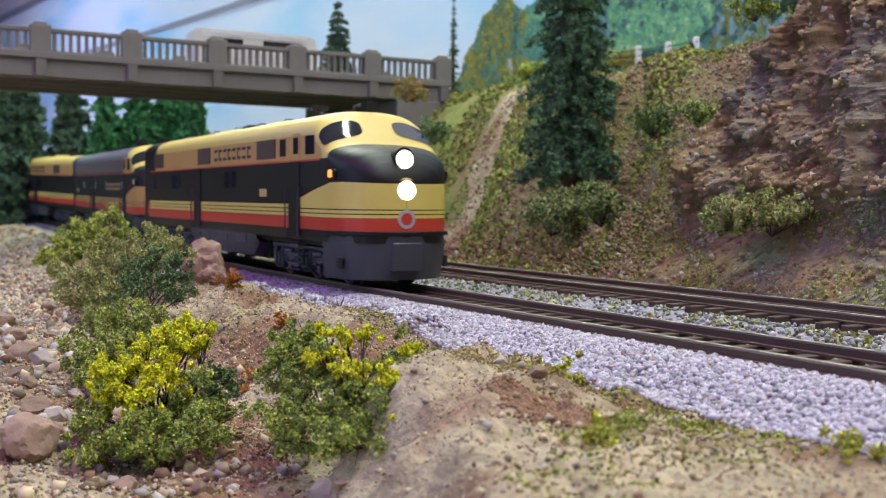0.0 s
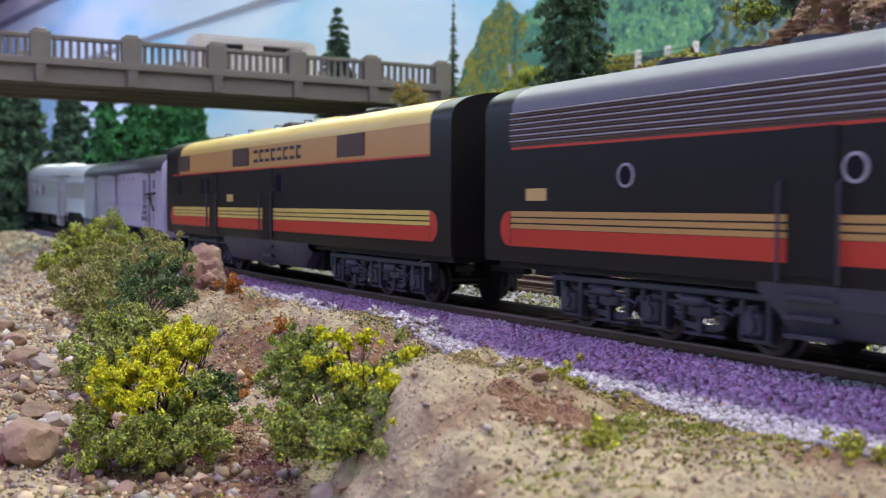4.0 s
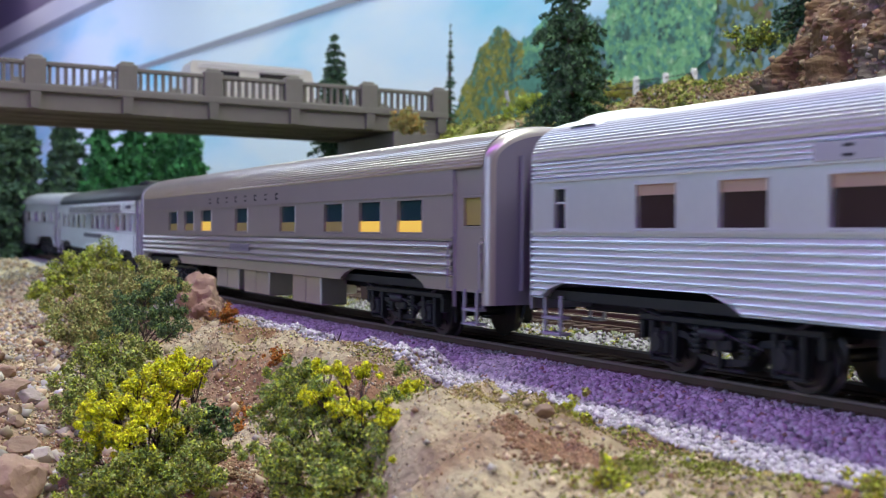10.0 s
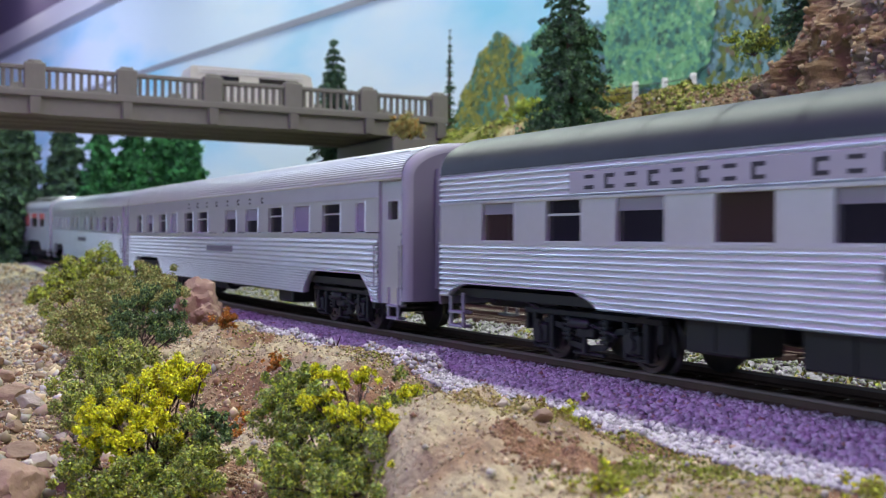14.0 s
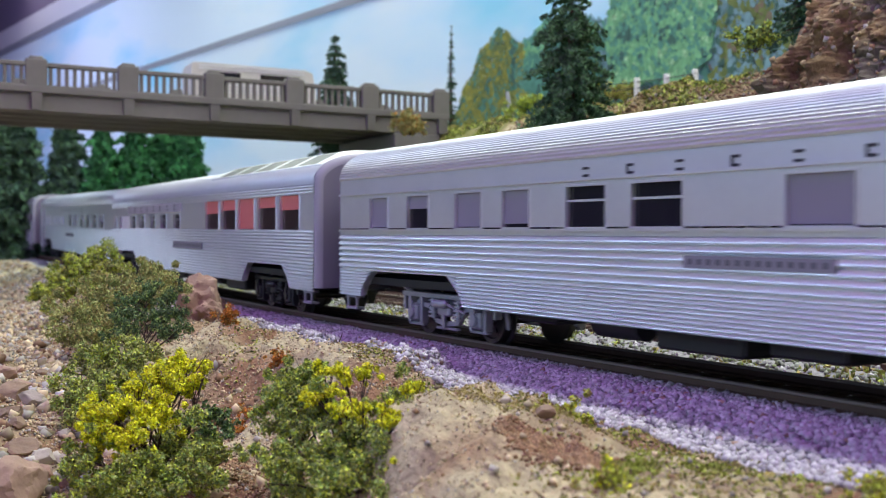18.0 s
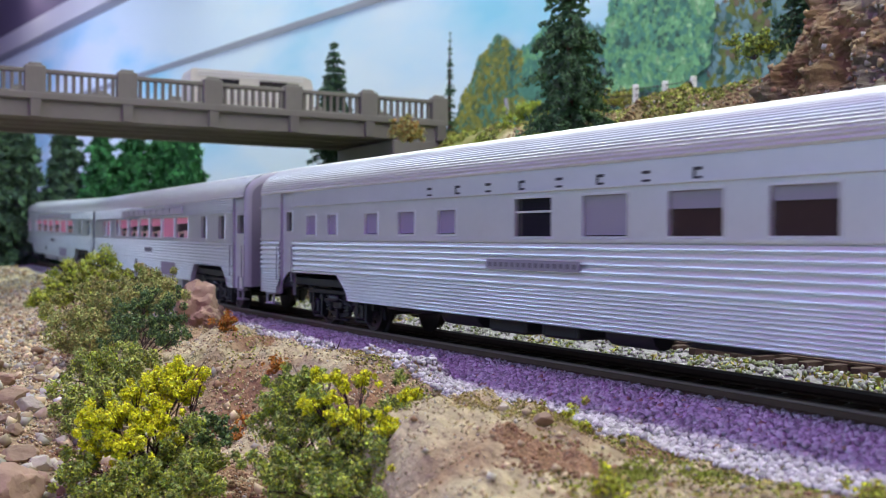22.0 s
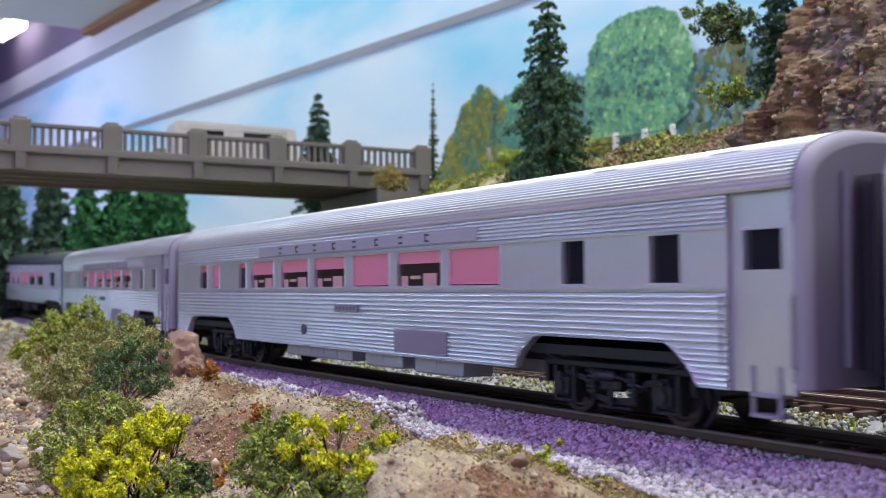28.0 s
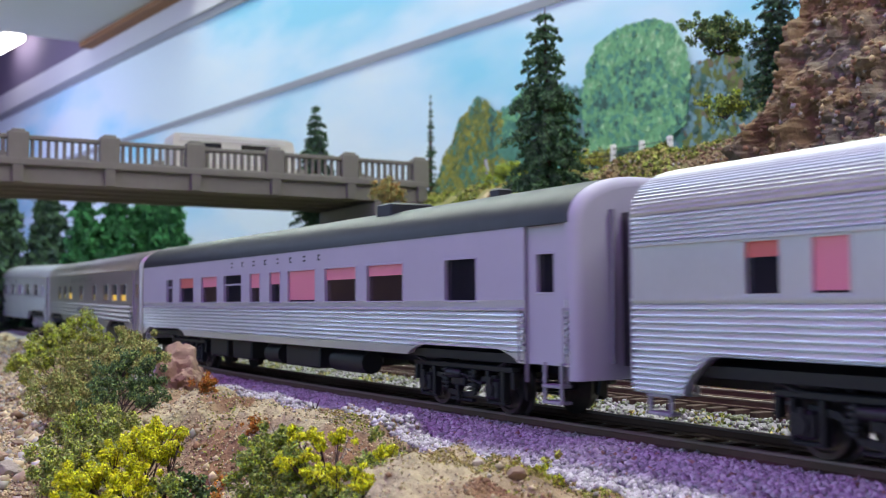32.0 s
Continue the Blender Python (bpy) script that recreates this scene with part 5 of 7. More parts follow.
def locomotive(label, cab, louvres, lights, seed):
    lo = thing("diesel_locomotive", label, "locomotive", "diesel locomotives of the train")
    shape = loco_shape(cab)
    w, zs, zt = shape
    x1 = 123.05 if cab else 121.5
    x0 = -121.5
    xs = sorted({*np.linspace(x0, x1, 50), -110.0, -100, -92, -82, *([] if not cab else list(np.linspace(60, 123.05, 44)) + [110, 113, 115, 117, 118, 119, 120, 121, 121.7, 122.3, 122.6, 122.9])})
    wing = (lambda x: pw(x, [(66, 22.5), (78, 24.6), (90, 27.0), (100, 28.6), (110, 28.8), (123, 28.4)])) if cab else (lambda x: 22.5)
    upper_low = 35.4
    rows = []
    stripe = [15.4, 18.9, 19.0, 19.9, 20.2, 21.1, 21.4, 22.5]
    kinds = ["black", "red", "black", "gold", "black", "gold", "black", "gold"]

    def ring(x):
        wi = w(x)
        top = zs(x)
        pts = [(wi * 0.985 if not cab or x < 100 else wi * 0.97, 12.2)]
        for z in stripe:
            pts.append((wi, z))
        pts.append((wi, max(min(wing(x), top), 22.5)))
        pts.append((wi, min(34.9, top)))
        pts.append((wi, min(upper_low, top)))
        pts.append((wi, top))
        left = [(-y, z) for y, z in pts]
        mid = [loco_point(shape, x, a)[1:] for a in range(9, 180, 9)]
        return [(x, y, z) for y, z in left + mid + [(-y, z) for y, z in left[::-1]]]

    rings = [ring(x) for x in xs]
    n_side = len(stripe) + 5
    total = len(rings[0])

    def colour(i, j):
        k = j if j < total / 2 else total - 2 - j
        x = (xs[i] + xs[i + 1]) / 2
        in_front = cab and x > 66
        if x < -112 or (not cab and x > 112):
            return 0          # dark rear with rounded stripe ends
        if k == 0:
            return 0
        if k < n_side - 1:
            if k == 1:
                return 2
            if k < 8:
                return {"gold": 4 if louvres else 1, "black": 0, "red": 2}[kinds[k]]
            if k == 8:
                return (4 if louvres else 1) if in_front else 0
            if k == 9:
                return 0
            if k == 10:
                return 2 if not (cab and x > 92) else 0
            if k == 11:
                if cab and x > 94:
                    return 1 if x < 97.5 else 0
                return (4 if x > -104 else 0) if not louvres else (3 if x < 72 else 4)
            return 0
        if louvres:
            return 1 if cab and 80 < x < 98 else (0 if x > 98 else 5)
        if cab and x > 98:
            return 0
        return 1 if x > -100 else 0

    g = Geo()
    g.grid(rings, colour)
    g.face(rings[0])
    g.face(rings[-1])
    part("body_shell", g, [LOCO_BLACK, LOCO_YELLOW, LOCO_RED, LOCO_BROWN, LOCO_ORANGE, material("loco_roof_grey", (0.16, 0.17, 0.18), 0.5, vary=0.1, scale=400) if louvres else LOCO_BLACK], lo, smooth=35)
    # side fittings
    for sgn in (-1, 1):
        yo = lambda o: sgn * (HW + o)

        def plate(name, xa, xb, za, zb, mat, t=0.15, o=0.02, label=""):
            g = Geo()
            g.box(xa, xb, min(yo(o), yo(o + t)), max(yo(o), yo(o + t)), za, zb, 0, 0.08)
            return part(name, g, mat, lo, label)

        if louvres:
            for k in range(12):
                plate("louvre_slat", -112, 70, 35.9 + k * 0.56, 36.2 + k * 0.56, STEEL_DULL if k % 2 else LOCO_BROWN, 0.3)
            for xa in (-74.8, -26, 13.7, 65):
                g = Geo()
                g.disc((xa, yo(0.02), 29), (0, sgn, 0), 2.2, 0.3, 18)
                port = part("porthole", g, STEEL_DULL, lo, "round porthole window")
                g = Geo()
                g.disc((xa, yo(0.3), 29), (0, sgn, 0), 1.7, 0.08, 18)
                part("pane", g, PANE, port)
            bar_letters(lo, 17.3, 60.6, 26.8, 30.2, 8, LETTER_GOLD, sgn, 0.05)
        else:
            for xa, xb in ((-103, -87), (-33, -16), (37.5, 55.5) if cab else (58, 76)):
                gr = plate("side_grille", xa, xb, 36.4, 42.4, LOCO_BROWN, 0.2)
                g = Geo()
                for k in range(8):
                    z = 36.7 + k * 0.7
                    g.box(xa + 0.4, xb - 0.4, min(yo(0.22), yo(0.4)), max(yo(0.22), yo(0.4)), z, z + 0.3)
                part("grille_bars", g, LOCO_BROWN, gr)
            bar_letters(lo, -11.7, 32, 37.2, 41.2, 8, LETTER_DARK, sgn, 0.05)
            for xa in (-104, -72, -64, 2, 10):
                plate("window", xa, xa + 5.2, 27.6, 33.0, PANE, 0.12, label="small dark side window")
        plate("number_bars", (-106 if louvres else 40) if cab else -40, (-99 if louvres else 47) if cab else -33, 24.6, 27.0, LETTER_GOLD, 0.06, label="small gold number bars")
        for xa, xb in (((-38, -29), (68, 77)) if cab else ((-60, -51), (-2, 7))):
            d = plate("side_door", xa, xb, 13.4, 35.0, LOCO_BLACK, 0.3, label="dark body side door")
            for hx in (xa - 1.0, xb + 1.0):
                g = Geo()
                g.tube([(hx, yo(0), 12.5), (hx, yo(1.1), 12.8), (hx, yo(1.1), 27), (hx, yo(0), 27.4)], 0.28, 6)
                part("handrail", g, LOCO_GREY, lo)
            g = Geo()
            for k in range(3):
                g.box(xa, xb, min(yo(-1.5), yo(0.6)), max(yo(-1.5), yo(0.6)), 4.5 + k * 2.8, 5.2 + k * 2.8)
            part("step", g, LOCO_GREY, lo)
        if cab:
            plate("cab_door", 70.5, 77.0, 35.6, 43.2, LOCO_ORANGE, 0.2)
            plate("cab_door_window", 71.7, 75.8, 37.2, 42.0, PANE, 0.1, 0.24)
            plate("cab_side_window", 81.2, 88.4, 36.8, 42.2, PANE, 0.15, label="dark cab side window")
            if not louvres:
                plate("cab_rear_window", 59.4, 64.8, 36.8, 42.0, PANE_BROWN, 0.12)
        # fuel tank and skirt between the trucks
        g = Geo()
        prof = [(yo(-0.2), 12.4), (yo(-0.2), 8.6), (yo(-1.6), 5.2), (yo(-5), 4.4), (yo(-5), 12.4)]
        ends = ((-44, 0.0), (-38, 1.0), (30, 1.0), (36, 0.0))
        g.grid([[(x, y, 12.4 - (12.4 - z) * (0.35 + 0.65 * k)) for y, z in prof] for x, k in ends])
        tank = part("fuel_tank_skirt", g, LOCO_GREY, lo, "dark grey skirt and tank below the body")
        for xa in (-30, -8, 14):
            g = Geo()
            g.box(xa, xa + 12, min(yo(-0.25), yo(0.0)), max(yo(-0.25), yo(0.0)), 9.2, 11.8, 0, 0.1)
            part("tank_cover", g, LOCO_GREY, tank)
    g = Geo()
    g.box(-119, 100 if cab else 119, -15, 15, 10.8, 13.0)
    g.box(-44, 36, -12, 12, 4.4, 11)
    part("underframe", g, UNDER, lo)
    # roof equipment
    roof_m = LOCO_GREY
    if louvres:
        for xa in np.linspace(-78, 50, 9):
            g = Geo()
            g.disc((xa, 0, 48.8), (0, 0, 1), 6.0, 1.5, 20)
            f = part("roof_fan", g, LOCO_GREY, lo, "round dark roof fan")
            g = Geo()
            for k in range(6):
                t = math.pi * k / 6
                g.tube([(xa + 5.5 * math.cos(t), 5.5 * math.sin(t), 50.5), (xa - 5.5 * math.cos(t), -5.5 * math.sin(t), 50.5)], 0.2, 4)
            part("fan_guard", g, UNDER, f)
    else:
        for xa in (-95, -40, 20):
            g = Geo()
            g.box(xa - 9, xa + 9, -5, 5, 48.6, 50.2, 0, 0.5)
            part("roof_hatch", g, LOCO_YELLOW if xa > -60 else LOCO_BLACK, lo)
        for xa in (-20, 48):
            g = Geo()
            g.box(xa - 4, xa + 4, -3, 3, 49.0, 51.4, 0, 0.7)
            part("exhaust_stack", g, UNDER, lo)
    for xa in np.linspace(-105, 60, 7):
        g = Geo()
        g.tube([(xa, -6, 48.4), (xa, -6, 50.4), (xa, -3.5, 50.4), (xa, -3.5, 48.8)], 0.25, 5)
        part("lift_ring", g, UNDER, lo)
    if cab:
        for sy, xa in ((-7, 60), (0, 81)):
            g = Geo()
            for k in range(3):
                g.tube([(xa - 2, sy - 1.4 + 1.4 * k, 51.6 + 0.5 * (k % 2)), (xa + 4 + k, sy - 1.4 + 1.4 * k, 51.6 + 0.5 * (k % 2)), (xa + 5.5 + k, sy - 1.4 + 1.4 * k, 51.6 + 0.5 * (k % 2))], [0.3, 0.4, 1.0], 8)
            g.box(xa - 1, xa + 1, sy - 2, sy + 2, 48.5, 51.4, 0, 0.2)
            part("air_horn", g, UNDER, lo, "black three-chime air horn")
        # windscreen panes follow the shell
        for a0, a1 in ((12, 78), (102, 168)):
            g = Geo()
            rows = []
            for q in (0.02, 0.35, 0.7, 1.0):
                row = []
                for k in range(32):
                    t = math.tau * k / 32
                    c, s = math.cos(t), math.sin(t)
                    row.append(loco_point(shape, 93.0 + 2.7 * q * math.copysign(abs(c) ** 0.55, c), (a0 + a1) / 2 + (a1 - a0) / 2 * q * math.copysign(abs(s) ** 0.55, s), 0.25))
                rows.append(row)
            g.grid(rows, 0, True)
            g.face(rows[0])
            part("windscreen", g, PANE, lo, "dark curved cab windscreen")
        for zz, rr, xx in ((35.0, 2.9, 112.5), (26.6, 3.1, 116.5)):
            g = Geo()
            g.disc((xx, 0, zz), (1, 0, 0.06), rr, 122.8 - xx if zz < 30 else 8.0, 24)
            hl = part("headlight_housing", g, LOCO_BLACK if zz > 30 else LOCO_YELLOW, lo)
            g = Geo()
            xf = xx + (122.8 - xx if zz < 30 else 8.0)
            g.tube([(xf + 0.02, 0, zz), (xf + 0.4, 0, zz), (xf + 0.7, 0, zz)], [rr * 0.86, rr * 0.8, rr * 0.4], 24)
            part("headlight_lens", g, LAMP_ON if lights else PANE, hl, "round glowing headlight" if lights else "unlit headlight lens")
        g = Geo()
        g.disc((122.4, 0, 18.8), (1, 0, 0), 2.6, 0.8, 24)
        em = part("nose_emblem", g, STEEL_DULL, lo, "round red and white nose emblem")
        g = Geo()
        g.disc((123.2, 0, 18.8), (1, 0, 0), 1.7, 0.1, 24)
        part("emblem_heart", g, LOCO_RED, em)
        for sy in (-1, 1):
            g = Geo()
            xx = 104.0
            yy = sy * (w(xx) + 0.1)
            g.box(xx - 3.0, xx + 3.0, min(yy, yy - sy * 1.5), max(yy, yy - sy * 1.5), 29.6, 32.4, 0, 0.5)
            g.v = [(a, b + sy * 0.9, c) for a, b, c in g.v]
            nb = part("number_board", g, LOCO_BLACK, lo)
            g = Geo()
            ya = yy + sy * 0.92
            g.box(xx - 2.2, xx + 2.2, min(ya, ya + sy * 0.1), max(ya, ya + sy * 0.1), 30.0, 32.0)
            part("number_board_glass", g, LAMP_AMBER if lights else WHITE, nb, "glowing amber number board" if lights else "white number board")
        # pilot
        g = Geo()
        prow = []
        for z, xf, wf in ((15.3, 122.6, 16.6), (12.0, 123.6, 17.0), (7.0, 123.0, 16.4), (2.2, 120.8, 14.8)):
            prow.append([(94, -17.0 + (12 - z) * 0.05, z), (106, -wf * 0.985, z), (114, -wf * 0.86, z), (119.5, -wf * 0.56, z), (xf, -wf * 0.25, z), (xf, wf * 0.25, z), (119.5, wf * 0.56, z), (114, wf * 0.86, z), (106, wf * 0.985, z), (94, 17.0 - (12 - z) * 0.05, z)])
        g.grid(prow)
        pil = part("pilot", g, LOCO_GREY, lo, "dark grey rounded nose pilot")
        g = Geo()
        ledge = []
        for xx, wf in ((94, 17.5), (106, 17.2), (114, 15.2), (119.5, 10.4), (123.6, 4.6), (124.4, 0.0)):
            ledge.append((xx, wf))
        outer = [(x, -y) for x, y in ledge] + [(x, y) for x, y in ledge[::-1][1:]]
        g.grid([[(x, y, 14.2) for x, y in outer], [(x + 0.5, y * 1.01, 14.4) for x, y in outer], [(x + 0.5, y * 1.01, 15.2) for x, y in outer], [(x, y, 15.4) for x, y in outer]])
        part("anticlimber", g, LOCO_BLACK, pil, "thin black ledge over the pilot")
        g = Geo()
        g.box(121, 124.2, -4.4, 4.4, 4.5, 12.4, 0, 0.4)
        part("coupler_door", g, LOCO_GREY, pil)
        for sy in (-1, 1):
            g = Geo()
            g.box(107, 111, min(sy * 15.4, sy * 16.6), max(sy * 15.4, sy * 16.6), 5.2, 8.4, 0, 0.2)
            part("step_hole", g, UNDER, pil)
    for e in ((-1,) if cab else (-1, 1)):
        g = Geo()
        for k in range(3):
            xx = 121.6 + k * 0.8
            g.box(min(e * xx, e * (xx + 0.7)), max(e * xx, e * (xx + 0.7)), -6.4, 6.4, 13, 42, 0, 0.3)
        part("diaphragm", g, DIAPHRAGM, lo)
        g = Geo()
        g.box(min(e * 112, e * 126), max(e * 112, e * 126), -1.4, 1.4, 8.2, 10.4, 0, 0.3)
        part("coupler", g, UNDER, lo)
        for sgn in (-1, 1):
            # rounded ends of the stripes
            g = Geo()
            y = sgn * (HW + 0.03)
            pts = [(e * (112 - 0.2), 15.4)] + [(e * (112 + 3.4 * math.sin(t)), 18.95 - 3.55 * math.cos(t)) for t in np.linspace(0, math.pi, 12)] + [(e * (112 - 0.2), 22.5)]
            g.face([(a, y, b) for a, b in pts])
            g.face([(a, y - sgn * 0.02, b) for a, b in pts][::-1])
            part("stripe_end", g, LOCO_RED, lo)
    for e in (-1, 1):
        add_truck(lo, e * 72.0 if cab else e * 74.0, 3, LOCO_TRUCK)
    if cab:          # a short blunt nose
        for c in lo.children_recursive:
            if c.type == "MESH" and not c.name.startswith(("truck", "wheelset")):
                for q in c.data.vertices:
                    if q.co.x > 97 * MM:
                        q.co.x = 97 * MM + (q.co.x - 97 * MM) * 0.6
    return lo


# ---- the consist ----
TRAIN_T = (0, 2, 4, 6, 8, 9, 10, 11, 12, 13, 14, 17, 18, 19, 20, 21, 22.5, 24, 25, 27.5, 28, 29, 30, 31, 32)
TRAIN_S = (58.4, 335.8, 612.2, 884.2, 1161.4, 1303.2, 1444.6, 1588.3, 1730.4, 1876.6, 2018.8, 2437.2, 2574.6, 2711.6, 2850.6, 2986.2, 3196.3, 3407.6, 3544.2, 3894.4, 3965.6, 4106.3, 4246.2, 4385.6, 4524.0)
UNITS = []      # (object, centre behind the first nose, half truck spacing)
CAR_LEN, LOCO_LEN, MAIL_LEN, GAP = 295.71, 245.94, 246.92, 8.54


def nose_at(t):
    """Place of the first nose along the line, by a smooth curve through the timed places."""
    K, S = np.array(TRAIN_T), np.array(TRAIN_S)
    m = np.gradient(S, K)
    a = int(np.clip(np.searchsorted(K, t) - 1, 0, len(K) - 2))
    h = K[a + 1] - K[a]
    u = (t - K[a]) / h
    return (2 * u ** 3 - 3 * u * u + 1) * S[a] + (u ** 3 - 2 * u * u + u) * h * m[a] + (-2 * u ** 3 + 3 * u * u) * S[a + 1] + (u ** 3 - u * u) * h * m[a + 1]


SPECS = [
    ("fluted silver baggage and dormitory car with wide door", BAGGAGE), ("warm grey silver sleeping car with yellow lit windows", WARM),
    ("silver fluted sleeping car with black roof and long letter board", RFP), ("silver fluted sleeping car with grey blinds", SLEEP_A),
    ("silver fluted sleeping car with silver trucks", SLEEP_B), ("silver lounge car with red blinds and roof windows", SUN),
    ("silver fluted sleeping car with slatted blinds", SLAT), ("silver dining car with pink window blinds", diner((0.5, 0.4, 0.35, 0.4, 0.97, 0.3), 23)),
    ("silver dining car with pink window blinds", diner((0.35, 0.4, 0.5, 0.35, 0.97, 0.4), 24)), ("silver dining car with pink window blinds", diner((0.5, 0.45, 0.4, 0.97, 0.35, 0.97), 25)),
    ("silver dining car with pink window blinds", diner((0.35, 0.97, 0.5, 0.5, 0.35, 0.3), 26)), ("pale grey car with fluted lower sides and black roof", SMOOTH),
    ("warm grey silver sleeping car with yellow lit windows", None), ("silver fluted sleeping car with silver trucks", None)]


def lounge_canopy(car):
    """The raised glazed roof of the lounge: a pale frame with slanting dark panes on both sides."""
    half = [(-15.4, 41.8), (-14.9, 43.3), (-7.2, 47.2), (-3, 47.7)]
    prof = half + [(-y, z) for y, z in half[::-1]]
    g = Geo()
    ends = ((31.5, 0.0), (37, 1.0), (139.5, 1.0), (142.5, 0.2))
    g.grid([[(x, y, z - (1 - k) * max(0.0, z - 43.5) * 0.42) for y, z in prof] for x, k in ends])
    frame_ = part("roof_canopy", g, ROOF_STEEL, car, "raised pale roof frame with slanting panes", smooth=20)
    for xa, xb in ((40, 57), (60.5, 77.5), (81, 98), (101.5, 118), (121.5, 138)):
        for sy in (-1, 1):
            g = Geo()
            lo_, hi_ = (14.5, 43.58), (7.7, 47.02)
            g.grid([[(x, sy * y, z) for y, z in (lo_, hi_)] for x in (xa, xb)])
            g.grid([[(x, sy * (y - 0.3), z - 0.1) for y, z in (lo_, hi_)] for x in (xa, xb)])
            part("roof_window", g, ROOF_GLASS, frame_, "dark slanting roof window", smooth=0)


def make_train():
    at = 0.0
    for lab, args in (("green-black and yellow diesel locomotive with red stripe, headlights on", (True, False, True, 1)),
                      ("green-black and yellow diesel locomotive with steel side louvres", (True, True, False, 2)),
                      ("cabless green-black and yellow diesel booster unit", (False, False, False, 3))):
        UNITS.append((locomotive(lab, *args), at - LOCO_LEN / 2, 74.0))
        at -= LOCO_LEN + GAP
    UNITS.append((mail_car(), at - MAIL_LEN / 2, 75.0))
    at -= MAIL_LEN + GAP + 2.1
    made = {}
    for lab, spec in SPECS:
        if spec is None:
            car = copy_thing(made[lab], Matrix())
        else:
            car = made[lab] = passenger_car(lab, spec)
            if spec is BAGGAGE:
                for sy in (-1, 1):
                    g = Geo()
                    y = sy * (HW + 0.3)
                    g.box(54, 101, min(y, y + sy * 0.7), max(y, y + sy * 0.7), 38.2, 38.8, 0, 0.1)
                    part("door_track", g, UNDER, car, "black door track under the eave")
                    g = Geo()
                    for xa in (63.0, 74.4):
                        g.box(xa, xa + 1.0, min(y - sy * 2, y), max(y - sy * 2, y), 4.4, 11.6, 0, 0.1)
                    for zz in (4.4, 7.6):
                        g.box(63.0, 75.4, min(y - sy * 2, y), max(y - sy * 2, y), zz, zz + 0.9, 0, 0.1)
                    part("door_step", g, STEEL, car, "silver stirrup step under the wide door")
            if spec is SUN:
                lounge_canopy(car)
        UNITS.append((car, at - CAR_LEN / 2, 98.0))
        at -= CAR_LEN + GAP


make_train()


def unit_pose(s, half):
    """Where a unit stands when its middle is at s: both trucks on the line."""
    ax, ay = on_track(s + half)
    bx, by = on_track(s - half)
    az, bz = float(rail_z(s + half)), float(rail_z(s - half))
    d = math.hypot(ax - bx, ay - by)
    return pose(float(ax + bx) / 2 * MM, float(ay + by) / 2 * MM, (az + bz) / 2 * MM, 0, -math.degrees(math.atan2(az - bz, d)), math.degrees(math.atan2(ay - by, ax - bx)))

# ---- ballast, crumbs and stones ----


def su_of(x, y):
    """s and u of a place in the plan."""
    x, y = np.atleast_1d(np.asarray(x, float)), np.atleast_1d(np.asarray(y, float))
    i = np.argmin((GX[None] - x[:, None]) ** 2 + (GY[None] - y[:, None]) ** 2, axis=1)
    th = heading(GS[i])
    dx, dy = x - GX[i], y - GY[i]
    return GS[i] + dx * np.cos(th) + dy * np.sin(th), dx * np.sin(th) - dy * np.cos(th)


def ground_at(x, y):
    s, u = su_of(x, y)
    return ground_height(s, u)


def scatter(name, label, category, regions, mats, seed, weights=None, sink=0.2, squash=(1, 1, 0.8)):
    """Loose grains on the ground: regions of (s0, s1, u0, u1, count, r0, r1)."""
    rng = np.random.default_rng(seed)
    P, R = [], []
    for s0, s1, u0, u1, n, r0, r1 in regions:
        s, u = rng.uniform(s0, s1, n), rng.uniform(u0, u1, n)
        r = rng.uniform(r0, r1, n)
        x, y = on_track(s, u)
        P.append(np.stack([x, y, ground_height(s, u) + r * sink + rng.random(n) * 0.3], -1))
        R.append(r)
    P, R = np.concatenate(P), np.concatenate(R)
    v, f = bits(P, R, seed, squash)
    k = None if weights is None else np.repeat(rng.choice(len(mats), len(P), p=weights), 8)
    ob = new(name, bits_mesh(name, v, f, mats, k))
    return tagged(ob, label, category, kind="stuff")


BALLAST_PALE = material("ballast_pale", (0.49, 0.46, 0.475), 0.85, island=0.35)
BALLAST_BROWN = material("ballast_brown", (0.33, 0.22, 0.16), 0.85, island=0.4)
scatter("ballast", "loose pale grey and brown stone ballast along the tracks", "ballast",
        [(95, 300, 9.8, 36, 16500, 0.40, 0.82), (-40, 95, 9.8, 31, 7600, 0.45, 0.85), (-330, -40, 9.8, 36, 7000, 0.55, 1.0), (-330, 300, -7.4, 7.4, 7600, 0.45, 0.75),
         (-300, 300, -72, -56, 4500, 0.5, 0.85)],
        [BALLAST, BALLAST_PALE, BALLAST_BROWN], 41, [0.54, 0.43, 0.03])
SIDING_GREY = material("siding_ballast_grey", (0.30, 0.31, 0.27), 0.9, island=0.4)
SIDING_GREEN = material("siding_ballast_green", (0.20, 0.23, 0.12), 0.9, island=0.4)
scatter("siding_ballast", "dusty grey-green ballast between and behind the tracks", "ballast",
        [(-300, 300, -36, -9.8, 8000, 0.5, 0.9), (-300, 300, -55, -36, 4600, 0.5, 0.9), (-300, 300, -96, -74, 4600, 0.5, 1.0)],
        [SIDING_GREY, BALLAST, SIDING_GREEN], 45, [0.5, 0.28, 0.22])
CRUMB = material("earth_crumb", (0.49, 0.39, 0.24), 0.95, island=0.6)
BANK_BROWN = material("bank_brown_soil", (0.33, 0.245, 0.13), 0.95, island=0.45)
CRUMB_RED = material("earth_crumb_red", (0.28, 0.165, 0.09), 0.95, island=0.4)
CRUMB_GREY = material("earth_crumb_grey", (0.41, 0.38, 0.32), 0.95, island=0.4)
